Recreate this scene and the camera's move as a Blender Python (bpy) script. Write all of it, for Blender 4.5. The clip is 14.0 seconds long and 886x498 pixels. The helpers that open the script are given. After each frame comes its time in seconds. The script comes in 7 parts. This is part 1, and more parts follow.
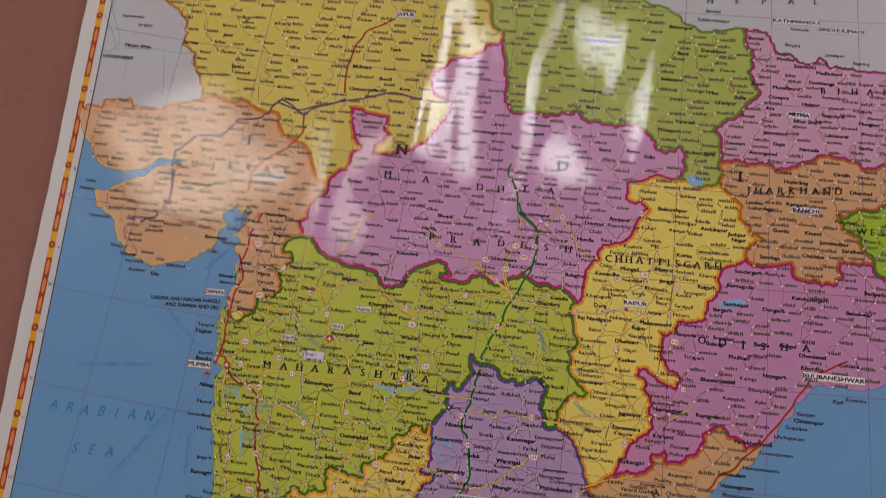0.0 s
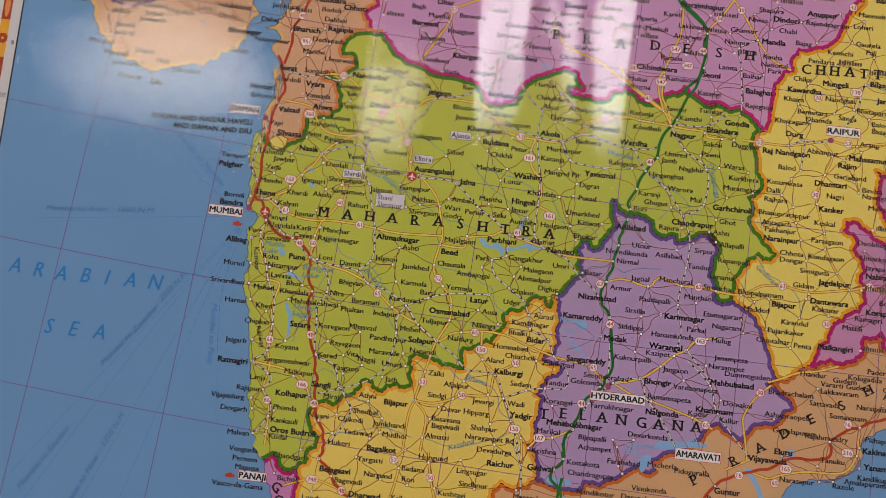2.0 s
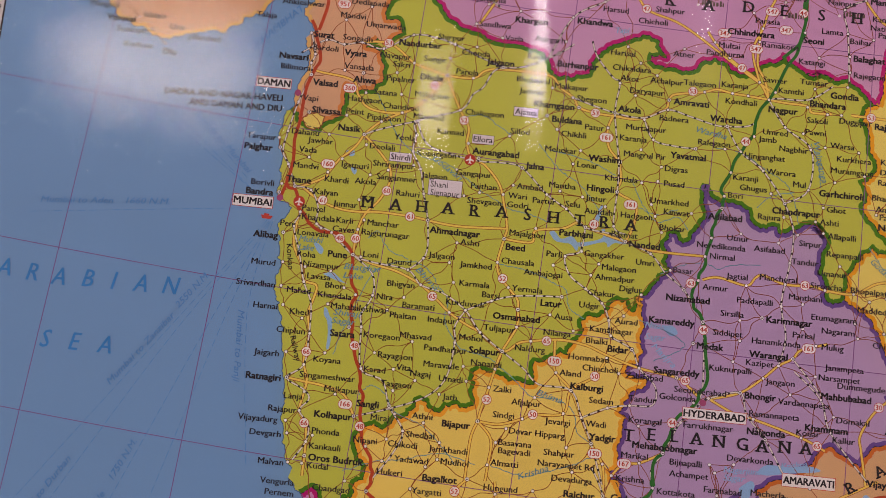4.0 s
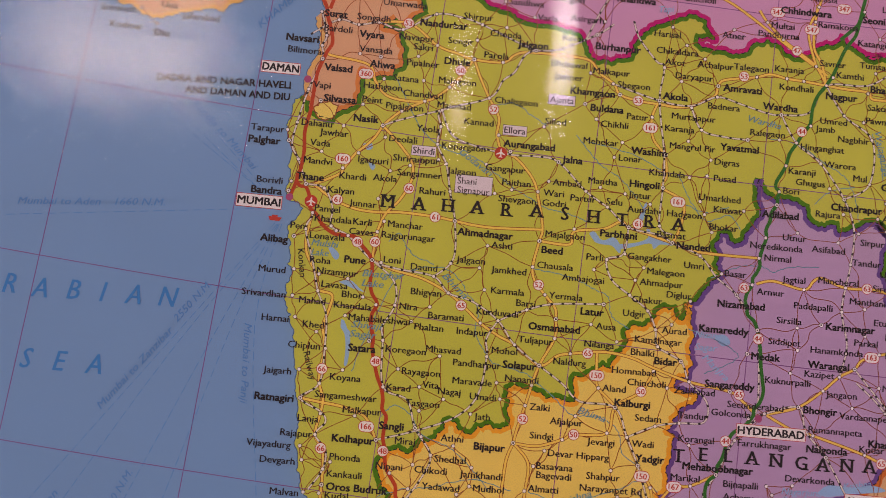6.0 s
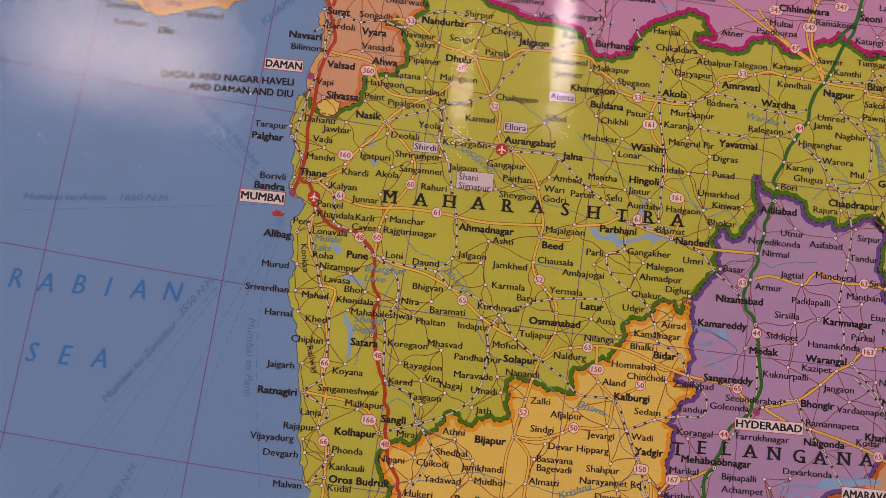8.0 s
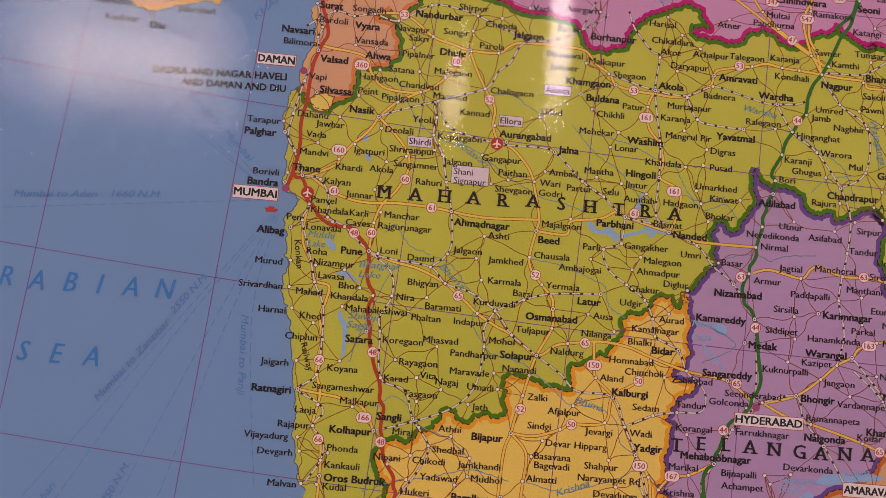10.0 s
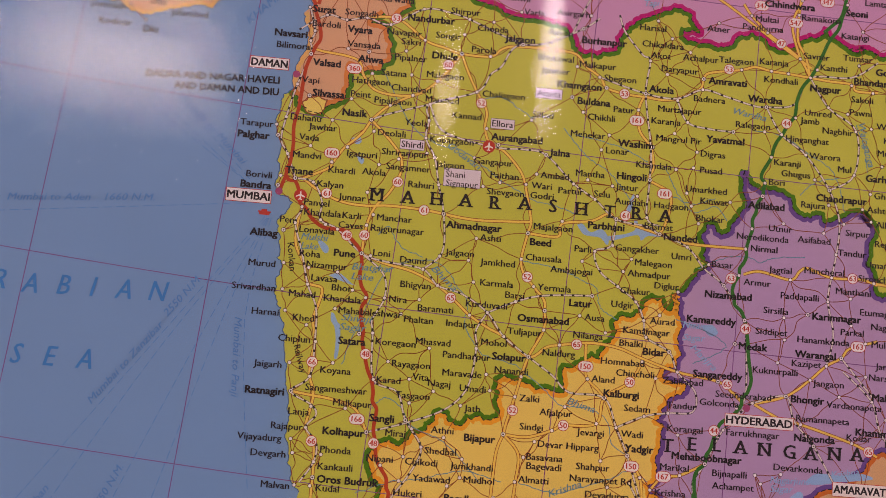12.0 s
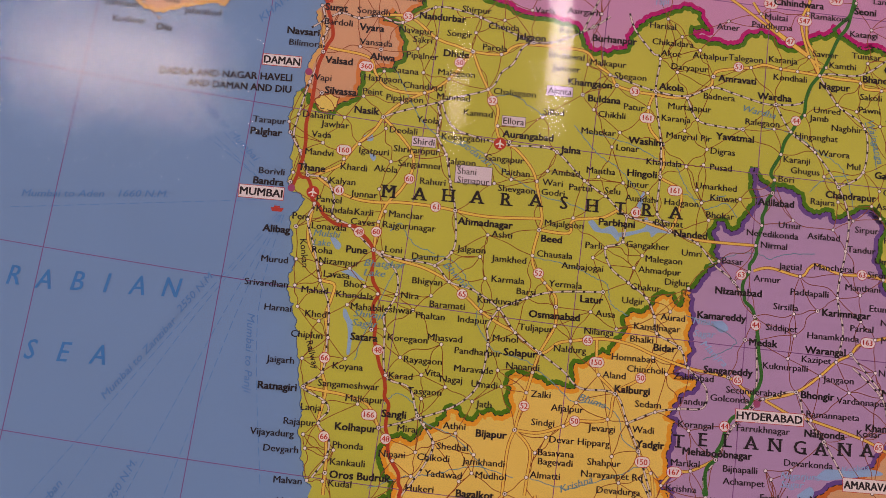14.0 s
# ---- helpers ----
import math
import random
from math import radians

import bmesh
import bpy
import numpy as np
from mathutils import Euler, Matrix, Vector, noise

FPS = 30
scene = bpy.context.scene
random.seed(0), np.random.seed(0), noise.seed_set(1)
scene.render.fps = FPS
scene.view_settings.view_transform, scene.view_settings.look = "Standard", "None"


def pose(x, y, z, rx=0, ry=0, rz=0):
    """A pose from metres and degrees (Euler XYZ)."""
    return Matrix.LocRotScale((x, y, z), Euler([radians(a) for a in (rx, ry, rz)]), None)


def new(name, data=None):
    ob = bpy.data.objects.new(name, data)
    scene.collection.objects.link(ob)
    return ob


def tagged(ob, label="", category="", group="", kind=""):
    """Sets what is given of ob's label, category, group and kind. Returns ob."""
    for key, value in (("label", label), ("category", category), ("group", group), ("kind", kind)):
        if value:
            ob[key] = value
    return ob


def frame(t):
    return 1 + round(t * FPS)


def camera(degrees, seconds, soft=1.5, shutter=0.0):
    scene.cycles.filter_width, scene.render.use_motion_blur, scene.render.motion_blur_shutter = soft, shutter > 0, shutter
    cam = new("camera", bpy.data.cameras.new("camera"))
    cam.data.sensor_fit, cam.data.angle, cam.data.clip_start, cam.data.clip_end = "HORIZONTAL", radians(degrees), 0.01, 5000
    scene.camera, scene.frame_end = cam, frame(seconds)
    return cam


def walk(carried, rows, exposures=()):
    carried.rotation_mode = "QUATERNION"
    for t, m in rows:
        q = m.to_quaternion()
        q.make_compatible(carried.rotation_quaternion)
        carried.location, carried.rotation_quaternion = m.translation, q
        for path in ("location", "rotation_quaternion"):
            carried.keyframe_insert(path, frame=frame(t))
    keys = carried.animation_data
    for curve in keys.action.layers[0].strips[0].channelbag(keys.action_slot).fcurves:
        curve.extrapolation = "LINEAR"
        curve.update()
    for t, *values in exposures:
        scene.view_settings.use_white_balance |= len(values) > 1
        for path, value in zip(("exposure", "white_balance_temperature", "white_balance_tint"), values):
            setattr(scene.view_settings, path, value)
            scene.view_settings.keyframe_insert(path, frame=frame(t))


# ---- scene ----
from mathutils.geometry import delaunay_2d_cdt

cam = camera(60.0, 14.0, soft=0.7, shutter=0.25)
PATH = [
    (0, -0.0864, -0.4164, 1.3682, 100.952, -6.114, 3.219),
    (0.5, -0.1006, -0.3881, 1.3541, 97.632, -6.537, 2.155),
    (1, -0.1329, -0.3562, 1.3373, 95.746, -6.634, 1.306),
    (1.5, -0.1541, -0.3193, 1.3331, 95.428, -6.712, 0.824),
    (2, -0.1546, -0.2915, 1.3405, 95.121, -6.504, 0.469),
    (2.5, -0.1597, -0.2788, 1.3409, 95.325, -6.351, 0.579),
    (3, -0.1664, -0.2698, 1.3408, 95.590, -6.355, 0.540),
    (3.2, -0.1699, -0.2645, 1.3390, 95.716, -6.321, 0.413),
    (5.3, -0.1861, -0.2402, 1.3419, 94.621, -5.476, -1.345),
    (5.5, -0.1869, -0.2383, 1.3428, 94.699, -5.466, -1.374),
    (6, -0.1962, -0.2250, 1.3454, 94.464, -5.307, -2.116),
    (6.5, -0.2019, -0.2188, 1.3438, 94.549, -5.289, -2.669),
    (7, -0.1969, -0.2248, 1.3445, 94.331, -5.295, -2.451),
    (7.5, -0.1961, -0.2251, 1.3427, 94.384, -5.245, -2.271),
    (8, -0.1968, -0.2272, 1.3440, 94.415, -5.301, -2.162),
    (10.5, -0.1948, -0.2241, 1.3416, 94.717, -4.830, -2.239),
    (11, -0.1947, -0.2238, 1.3418, 94.651, -4.743, -2.395),
    (11.5, -0.1927, -0.2251, 1.3408, 94.894, -4.749, -2.437),
    (12, -0.1942, -0.2261, 1.3418, 94.888, -4.856, -2.465),
    (12.5, -0.1964, -0.2246, 1.3404, 94.995, -4.815, -2.561),
    (13, -0.1936, -0.2248, 1.3402, 95.068, -4.834, -2.360),
    (13.5, -0.1956, -0.2275, 1.3400, 95.031, -4.891, -2.162),
    (14, -0.1975, -0.2269, 1.3393, 95.161, -4.845, -2.467),
]
walk(cam, [(t, pose(*p)) for t, *p in PATH],
     exposures=[(0.0, 0.0, 6550, 16), (1.5, 0.20, 6550, 16), (3.2, 0.20, 6800, 24), (5.3, 0.20, 7350, 40), (14.0, 0.20, 7500, 44)])

# ---- daylight: sky outside, two windows opposite the map, added side fill lamps ----
world = bpy.data.worlds.new("daylight")
scene.world = world
world.use_nodes = True
wn = world.node_tree.nodes
sky = wn.new("ShaderNodeTexSky")
sky.sky_type, sky.sun_disc = "NISHITA", False
sky.sun_elevation, sky.sun_rotation = radians(40), radians(200)
world.node_tree.links.new(sky.outputs[0], wn["Background"].inputs[0])
wn["Background"].inputs[1].default_value = 0.1

BACK = -2.5           # inner face of the wall opposite the map
WEST, EAST, TOP = -2.6, 2.8, 3.2
# openings in the opposite wall: x0, x1, z0, z1 and the radiance of the sky seen in them
VENT = (-1.74, -0.95, 1.99, 2.35, 9.8)
SLIT = (-0.12, 0.19, 2.05, 2.98, 18.0)
SIDE = (-2.2, -0.9, 1.15, 2.65, 5.1)      # y0, y1, z0, z1 of the added side openings, and their fill radiance


def daylight(name, m, wide, high, radiance, colour=(0.94, 1.0, 1.0)):
    lamp = bpy.data.lights.new(name, "AREA")
    lamp.shape, lamp.size, lamp.size_y = "RECTANGLE", wide, high
    lamp.energy = radiance * math.pi * wide * high
    lamp.color = colour
    ob = new(name, lamp)
    ob.matrix_world = m
    return ob


for n, (x0, x1, z0, z1, power), tone in (("vent_daylight", VENT, (1.0, 0.96, 0.76)), ("slit_daylight", SLIT, (0.97, 1.0, 0.97))):
    daylight(n, pose((x0 + x1) / 2, BACK - 0.10, (z0 + z1) / 2, 90, 0, 0), x1 - x0, z1 - z0, power, tone)
# unseen lamps at both sides, added to brighten the map
daylight("side_fill_light", pose(WEST - 0.10, (SIDE[0] + SIDE[1]) / 2, (SIDE[2] + SIDE[3]) / 2, 0, -90, 0), SIDE[3] - SIDE[2], SIDE[1] - SIDE[0], SIDE[4] * 0.85)
daylight("side_fill_light", pose(EAST + 0.10, (SIDE[0] + SIDE[1]) / 2, (SIDE[2] + SIDE[3]) / 2, 0, 90, 0), SIDE[3] - SIDE[2], SIDE[1] - SIDE[0], SIDE[4] * 1.35)


# ---- materials ----
def material(name):
    m = bpy.data.materials.new(name)
    m.use_nodes = True
    t = m.node_tree
    return m, t.nodes, t.links, t.nodes["Principled BSDF"]


def varied(name, colour, rough=0.6, specular=0.25, grain=900.0, blotch=14.0, amount=0.10, bump=0.0, bump_scale=60.0):
    """A surface whose colour wanders a little at two sizes."""
    m, n, l, p = material(name)
    place = n.new("ShaderNodeTexCoord")
    fine, broad = n.new("ShaderNodeTexNoise"), n.new("ShaderNodeTexNoise")
    fine.inputs["Scale"].default_value, broad.inputs["Scale"].default_value = grain, blotch
    for tex in (fine, broad):
        tex.inputs["Detail"].default_value = 4
        l.new(place.outputs["Object"], tex.inputs["Vector"])
    both = n.new("ShaderNodeMath")
    both.operation = "ADD"
    l.new(fine.outputs[0], both.inputs[0])
    l.new(broad.outputs[0], both.inputs[1])
    ramp = n.new("ShaderNodeMapRange")
    ramp.inputs[1].default_value, ramp.inputs[2].default_value = 0.6, 1.4
    ramp.inputs[3].default_value, ramp.inputs[4].default_value = 1 - amount, 1 + amount
    l.new(both.outputs[0], ramp.inputs[0])
    mul = n.new("ShaderNodeVectorMath")
    mul.operation = "SCALE"
    mul.inputs[0].default_value = colour
    l.new(ramp.outputs[0], mul.inputs["Scale"])
    l.new(mul.outputs[0], p.inputs["Base Color"])
    p.inputs["Roughness"].default_value = rough
    p.inputs["Specular IOR Level"].default_value = specular
    if bump:
        relief, b = n.new("ShaderNodeTexNoise"), n.new("ShaderNodeBump")
        relief.inputs["Scale"].default_value, relief.inputs["Detail"].default_value = bump_scale, 5
        l.new(place.outputs["Object"], relief.inputs["Vector"])
        b.inputs["Strength"].default_value, b.inputs["Distance"].default_value = bump, 0.002
        l.new(relief.outputs[0], b.inputs["Height"])
        l.new(b.outputs[0], p.inputs["Normal"])
    return m


def ink(name, r, g, b, amount=0.05):
    """Printed ink under the gloss film: matt, with a little paper grain."""
    return varied(name, (r, g, b), 0.8, 0.0, 1500.0, 18.0, amount)


WALL_PAINT = varied("reddish_brown_wall_paint", (0.25, 0.083, 0.058), 0.55, 0.3, 160.0, 5.0, 0.10, 0.25, 90.0)
ROOM_PAINT = varied("dull_brown_wall_paint", (0.20, 0.15, 0.125), 0.7, 0.3, 120.0, 3.0, 0.08, 0.2, 70.0)
CEILING_PAINT = varied("white_ceiling_paint", (0.75, 0.73, 0.70), 0.8, 0.2, 120.0, 3.0, 0.05)
FLOOR_STONE = varied("grey_floor", (0.18, 0.165, 0.15), 0.4, 0.5, 60.0, 4.0, 0.2)
PAPER = ink("white_map_paper", 0.64, 0.585, 0.57, 0.03)
SEA = ink("sea_blue_ink", 0.175, 0.325, 0.52)
ABROAD = ink("pale_grey_ink", 0.52, 0.48, 0.50)
FILL = {
    "mh": ink("leaf_green_ink", 0.52, 0.52, 0.08), "ka": ink("warm_yellow_ink", 0.78, 0.58, 0.14),
    "tg": ink("violet_ink", 0.47, 0.31, 0.49), "mp": ink("lilac_pink_ink", 0.60, 0.31, 0.50),
    "cg": ink("straw_yellow_ink", 0.78, 0.61, 0.15), "od": ink("mauve_pink_ink", 0.56, 0.26, 0.43),
    "ap": ink("tan_ink", 0.65, 0.38, 0.19), "gj": ink("sand_ink", 0.66, 0.38, 0.22),
    "rj": ink("ochre_yellow_ink", 0.66, 0.52, 0.13), "up": ink("moss_green_ink", 0.42, 0.44, 0.11),
    "bh": ink("rose_ink", 0.62, 0.33, 0.46), "jh": ink("light_tan_ink", 0.64, 0.36, 0.19),
    "wb": ink("lime_green_ink", 0.38, 0.50, 0.04), "goa": ink("magenta_pink_ink", 0.62, 0.25, 0.48)}
EDGE = {
    "mh": ink("dark_green_band_ink", 0.06, 0.20, 0.015), "ka": ink("orange_band_ink", 0.82, 0.36, 0.035),
    "tg": ink("purple_band_ink", 0.15, 0.075, 0.27), "mp": ink("magenta_band_ink", 0.52, 0.02, 0.17),
    "cg": ink("amber_band_ink", 0.78, 0.33, 0.02), "od": ink("crimson_band_ink", 0.46, 0.02, 0.16),
    "ap": ink("burnt_orange_band_ink", 0.60, 0.15, 0.03), "gj": ink("coral_band_ink", 0.68, 0.23, 0.06),
    "rj": ink("rust_band_ink", 0.62, 0.22, 0.03), "up": ink("olive_band_ink", 0.16, 0.26, 0.04),
    "bh": ink("wine_band_ink", 0.42, 0.04, 0.16), "jh": ink("brown_band_ink", 0.52, 0.15, 0.03),
    "wb": ink("deep_green_band_ink", 0.08, 0.22, 0.02), "goa": ink("deep_pink_band_ink", 0.5, 0.02, 0.16)}
BLACK = ink("black_ink", 0.034, 0.029, 0.032)
SOFT_BLACK = ink("dark_grey_ink", 0.06, 0.05, 0.05)
GREY_BROWN = ink("faded_brown_ink", 0.14, 0.10, 0.08)
BROWN = ink("road_brown_ink", 0.30, 0.085, 0.035)
ROAD_YELLOW = ink("road_yellow_ink", 0.82, 0.55, 0.11)
ROAD_RED = ink("road_red_ink", 0.50, 0.07, 0.03)
ROAD_GREEN = ink("road_green_ink", 0.03, 0.17, 0.035)
ROAD_PURPLE = ink("road_purple_ink", 0.16, 0.08, 0.18)
RAIL_PALE = ink("rail_pale_ink", 0.66, 0.58, 0.52)
RIVER = ink("river_blue_ink", 0.13, 0.29, 0.36)
LAKE = ink("lake_blue_ink", 0.26, 0.44, 0.66)
DEEP_BLUE = ink("lettering_blue_ink", 0.04, 0.225, 0.50)
ROUTE_BLUE = ink("sea_route_blue_ink", 0.09, 0.25, 0.50)
GRATICULE = ink("graticule_plum_ink", 0.24, 0.10, 0.25)
SHIELD_RED = ink("shield_red_ink", 0.55, 0.06, 0.04)
WHITE_INK = ink("white_box_ink", 0.76, 0.70, 0.68)
LILAC_BOX = ink("lilac_box_ink", 0.70, 0.60, 0.68)
BORDER_RED = ink("ornament_red_ink", 0.36, 0.055, 0.02)
BORDER_YELLOW = ink("ornament_yellow_ink", 0.74, 0.36, 0.03)
BORDER_ORANGE = ink("ornament_orange_ink", 0.74, 0.25, 0.07)
COAST_GOLD = ink("coast_gold_ink", 0.73, 0.43, 0.14)
COAST_BLUE = ink("coast_line_blue_ink", 0.07, 0.14, 0.28)
CITY_PINK = ink("city_magenta_ink", 0.40, 0.08, 0.18)

# The clear laminate: lets the print show through and mirrors the room, with a fine pebbled skin.
FILM, fn, fl, fp = material("clear_gloss_laminate")
fn.remove(fp)
f_place = fn.new("ShaderNodeTexCoord")
f_fine, f_mid = fn.new("ShaderNodeTexNoise"), fn.new("ShaderNodeTexNoise")
f_fine.inputs["Scale"].default_value, f_fine.inputs["Detail"].default_value = 1150.0, 3.0
f_mid.inputs["Scale"].default_value, f_mid.inputs["Detail"].default_value = 48.0, 3.0
f_turn = fn.new("ShaderNodeMapping")
f_turn.inputs["Rotation"].default_value = (0, radians(35), 0)
f_turn.inputs["Scale"].default_value = (0.75, 1.0, 1.0)
fl.new(f_place.outputs["Object"], f_turn.inputs["Vector"])
for tex in (f_fine, f_mid):
    fl.new(f_turn.outputs[0], tex.inputs["Vector"])
f_b1, f_b2 = fn.new("ShaderNodeBump"), fn.new("ShaderNodeBump")
f_b1.inputs["Strength"].default_value, f_b1.inputs["Distance"].default_value = 1.0, 0.00004
f_b2.inputs["Strength"].default_value, f_b2.inputs["Distance"].default_value = 1.0, 0.00030
fl.new(f_fine.outputs[0], f_b1.inputs["Height"])
fl.new(f_mid.outputs[0], f_b2.inputs["Height"])
fl.new(f_b2.outputs[0], f_b1.inputs["Normal"])
f_gloss, f_clear, f_mix, f_fres = (fn.new("ShaderNodeBsdfGlossy"), fn.new("ShaderNodeBsdfTransparent"),
                                   fn.new("ShaderNodeMixShader"), fn.new("ShaderNodeFresnel"))
f_gloss.inputs["Roughness"].default_value = 0.018
f_fres.inputs["IOR"].default_value = 1.5
fl.new(f_b1.outputs[0], f_gloss.inputs["Normal"])
fl.new(f_fres.outputs[0], f_mix.inputs[0])
fl.new(f_clear.outputs[0], f_mix.inputs[1])
# most of the shine is sharp, a part of it hazed by fine scuffs
f_haze, f_both = fn.new("ShaderNodeBsdfGlossy"), fn.new("ShaderNodeMixShader")
f_haze.inputs["Roughness"].default_value = 0.30
f_both.inputs[0].default_value = 0.22
fl.new(f_gloss.outputs[0], f_both.inputs[1])
fl.new(f_haze.outputs[0], f_both.inputs[2])
fl.new(f_both.outputs[0], f_mix.inputs[2])
fl.new(f_mix.outputs[0], fn["Material Output"].inputs[0])


# ---- building helpers ----
def mesh_ob(name, verts, faces, mats, parent=None, label="", slots=None):
    me = bpy.data.meshes.new(name)
    me.from_pydata(verts, [], faces)
    for m in mats:
        me.materials.append(m)
    if slots:
        me.polygons.foreach_set("material_index", slots)
    me.update()
    ob = new(name, me)
    ob.parent = parent
    return tagged(ob, label)


def box(name, a, b, mat, parent=None, label=""):
    (x0, y0, z0), (x1, y1, z1) = a, b
    v = [(x, y, z) for z in (z0, z1) for y in (y0, y1) for x in (x0, x1)]
    f = [(0, 2, 3, 1), (4, 5, 7, 6), (0, 1, 5, 4), (2, 6, 7, 3), (0, 4, 6, 2), (1, 3, 7, 5)]
    return mesh_ob(name, v, f, [mat], parent, label)


def pierced(name, x0, x1, z0, z1, holes, thick, mat):
    """A wall in the plane of its inner face y = 0 that reaches thick behind it, with openings right through."""
    xs = sorted({x0, x1, *[h[0] for h in holes], *[h[1] for h in holes]})
    zs = sorted({z0, z1, *[h[2] for h in holes], *[h[3] for h in holes]})
    solid = lambda i, j: 0 <= i < len(xs) - 1 and 0 <= j < len(zs) - 1 and not any(
        h[0] <= (xs[i] + xs[i + 1]) / 2 <= h[1] and h[2] <= (zs[j] + zs[j + 1]) / 2 <= h[3] for h in holes)
    v, f = [], []

    def quad(*p):
        f.append(tuple(range(len(v), len(v) + 4)))
        v.extend(p)
    for i in range(len(xs) - 1):
        for j in range(len(zs) - 1):
            if solid(i, j):
                a, b, c, d = xs[i], xs[i + 1], zs[j], zs[j + 1]
                quad((a, 0, c), (a, 0, d), (b, 0, d), (b, 0, c))
                quad((a, -thick, c), (b, -thick, c), (b, -thick, d), (a, -thick, d))
                if not solid(i - 1, j): quad((a, 0, c), (a, -thick, c), (a, -thick, d), (a, 0, d))
                if not solid(i + 1, j): quad((b, 0, c), (b, 0, d), (b, -thick, d), (b, -thick, c))
                if not solid(i, j - 1): quad((a, 0, c), (b, 0, c), (b, -thick, c), (a, -thick, c))
                if not solid(i, j + 1): quad((a, 0, d), (a, -thick, d), (b, -thick, d), (b, 0, d))
    return mesh_ob(name, v, f, [mat])


# ---- the room ----
WALL_Y = 0.0022       # face of the wall that the map hangs on, just behind the sheet


def structure(ob, label, category):
    return tagged(ob, label, category, kind="structure")


structure(box("wall_north", (WEST - 0.2, WALL_Y, 0), (EAST + 0.2, WALL_Y + 0.2, TOP), WALL_PAINT), "smooth reddish-brown painted wall behind the map", "wall")
south = pierced("wall_south", WEST - 0.2, EAST + 0.2, 0, TOP, [VENT[:4], SLIT[:4]], 0.2, ROOM_PAINT)
south.location.y = BACK
structure(south, "dull brown painted wall with two high window openings", "wall")
# side walls out of view, opened only for the added fill lamps
for n, x, turn in (("wall_west", WEST, -90), ("wall_east", EAST, 90)):
    s = 1 if turn < 0 else -1
    hole = sorted((-s * SIDE[0], -s * SIDE[1]))
    w = pierced(n, *sorted((-s * BACK, -s * WALL_Y)), 0, TOP, [(hole[0], hole[1], SIDE[2], SIDE[3])], 0.2, ROOM_PAINT)
    w.matrix_world = pose(x, 0, 0, 0, 0, turn)
    structure(w, "unseen dull brown painted side wall, its wide opening added for a fill lamp", "wall")
FRAME_PAINT = varied("dark_window_frame_paint", (0.07, 0.06, 0.055), 0.5, 0.4, 200.0, 8.0, 0.1)


def window(name, x0, x1, z0, z1, bars):
    """A frame with upright bars, set in the depth of an opening of the opposite wall."""
    y0, y1, w = BACK - 0.06, BACK - 0.02, 0.022
    frame_ob = box(name, (x0, y0, z0), (x1, y1, z0 + w), FRAME_PAINT)
    structure(frame_ob, "dark painted window frame in a high opening", "window")
    for a, b in (((x0, y0, z1 - w), (x1, y1, z1)), ((x0, y0, z0 + w), (x0 + w, y1, z1 - w)), ((x1 - w, y0, z0 + w), (x1, y1, z1 - w))):
        box("window_rail", a, b, FRAME_PAINT, frame_ob)
    for x in bars:
        box("window_bar", (x - 0.009, y0 + 0.01, z0 + w), (x + 0.009, y1 - 0.01, z1 - w), FRAME_PAINT, frame_ob)


window("window_1", *VENT[:4], (-1.66,))
window("window_2", *SLIT[:4], ())
structure(box("floor", (WEST, BACK, -0.1), (EAST, WALL_Y, 0), FLOOR_STONE), "plain grey polished floor", "floor")
structure(box("ceiling", (WEST - 0.2, BACK - 0.2, TOP), (EAST + 0.2, WALL_Y + 0.2, TOP + 0.15), CEILING_PAINT), "plain white painted ceiling", "ceiling")
structure(box("ground", (-400, -400, -0.6), (400, 400, -0.5), FLOOR_STONE), "plain grey ground outside the room", "ground")

# ---- the wall map: sheet millimetres from its lower left corner ----
SHEET_X, SHEET_Z, WIDE, HIGH = -0.351, 0.95, 760.0, 960.0
chart = new("wall_map")
chart.location = (SHEET_X, 0, SHEET_Z)
tagged(chart, "large glossy laminated political map of India on a reddish-brown wall", "wall map")
LAYER = {n: -0.000008 * (i + 1) for i, n in enumerate(
    ("tint", "area", "band", "line", "river", "local", "case", "road", "rail", "tie", "main", "shield", "number", "dot", "box", "word", "big"))}


def at(x, z, layer):
    return (x / 1000, LAYER[layer], z / 1000)


def paint(name, polygons, layer, mat, parent=None, label="", stagger=0):
    """Flat printed polygons (lists of sheet points) as one mesh."""
    v, f = [], []
    for k, poly in enumerate(polygons):
        area = sum(a[0] * b[1] - b[0] * a[1] for a, b in zip(poly, poly[1:] + poly[:1]))
        f.append(tuple(range(len(v), len(v) + len(poly))))
        lift = -0.0000007 * (k % stagger) if stagger else 0.0
        v += [(x / 1000, LAYER[layer] + lift, z / 1000) for x, z in (poly if area > 0 else poly[::-1])]
    return mesh_ob(name, v, f, [mat], parent or chart, label)


def rect(x0, z0, x1, z1):
    return [(x0, z0), (x1, z0), (x1, z1), (x0, z1)]


def rough_line(points, seed, size, steps=3):
    """A line with the small crooks of a drawn boundary between its corners."""
    rnd = random.Random(seed)
    for k in range(steps):
        out = []
        for (ax, az), (bx, bz) in zip(points, points[1:]):
            d = math.hypot(bx - ax, bz - az)
            off = rnd.uniform(-1, 1) * min(size, 0.22 * d)
            out += [(ax, az), ((ax + bx) / 2 - (bz - az) / (d + 1e-6) * off, (az + bz) / 2 + (bx - ax) / (d + 1e-6) * off)]
        points, size = out + [points[-1]], size * 0.55
    return points


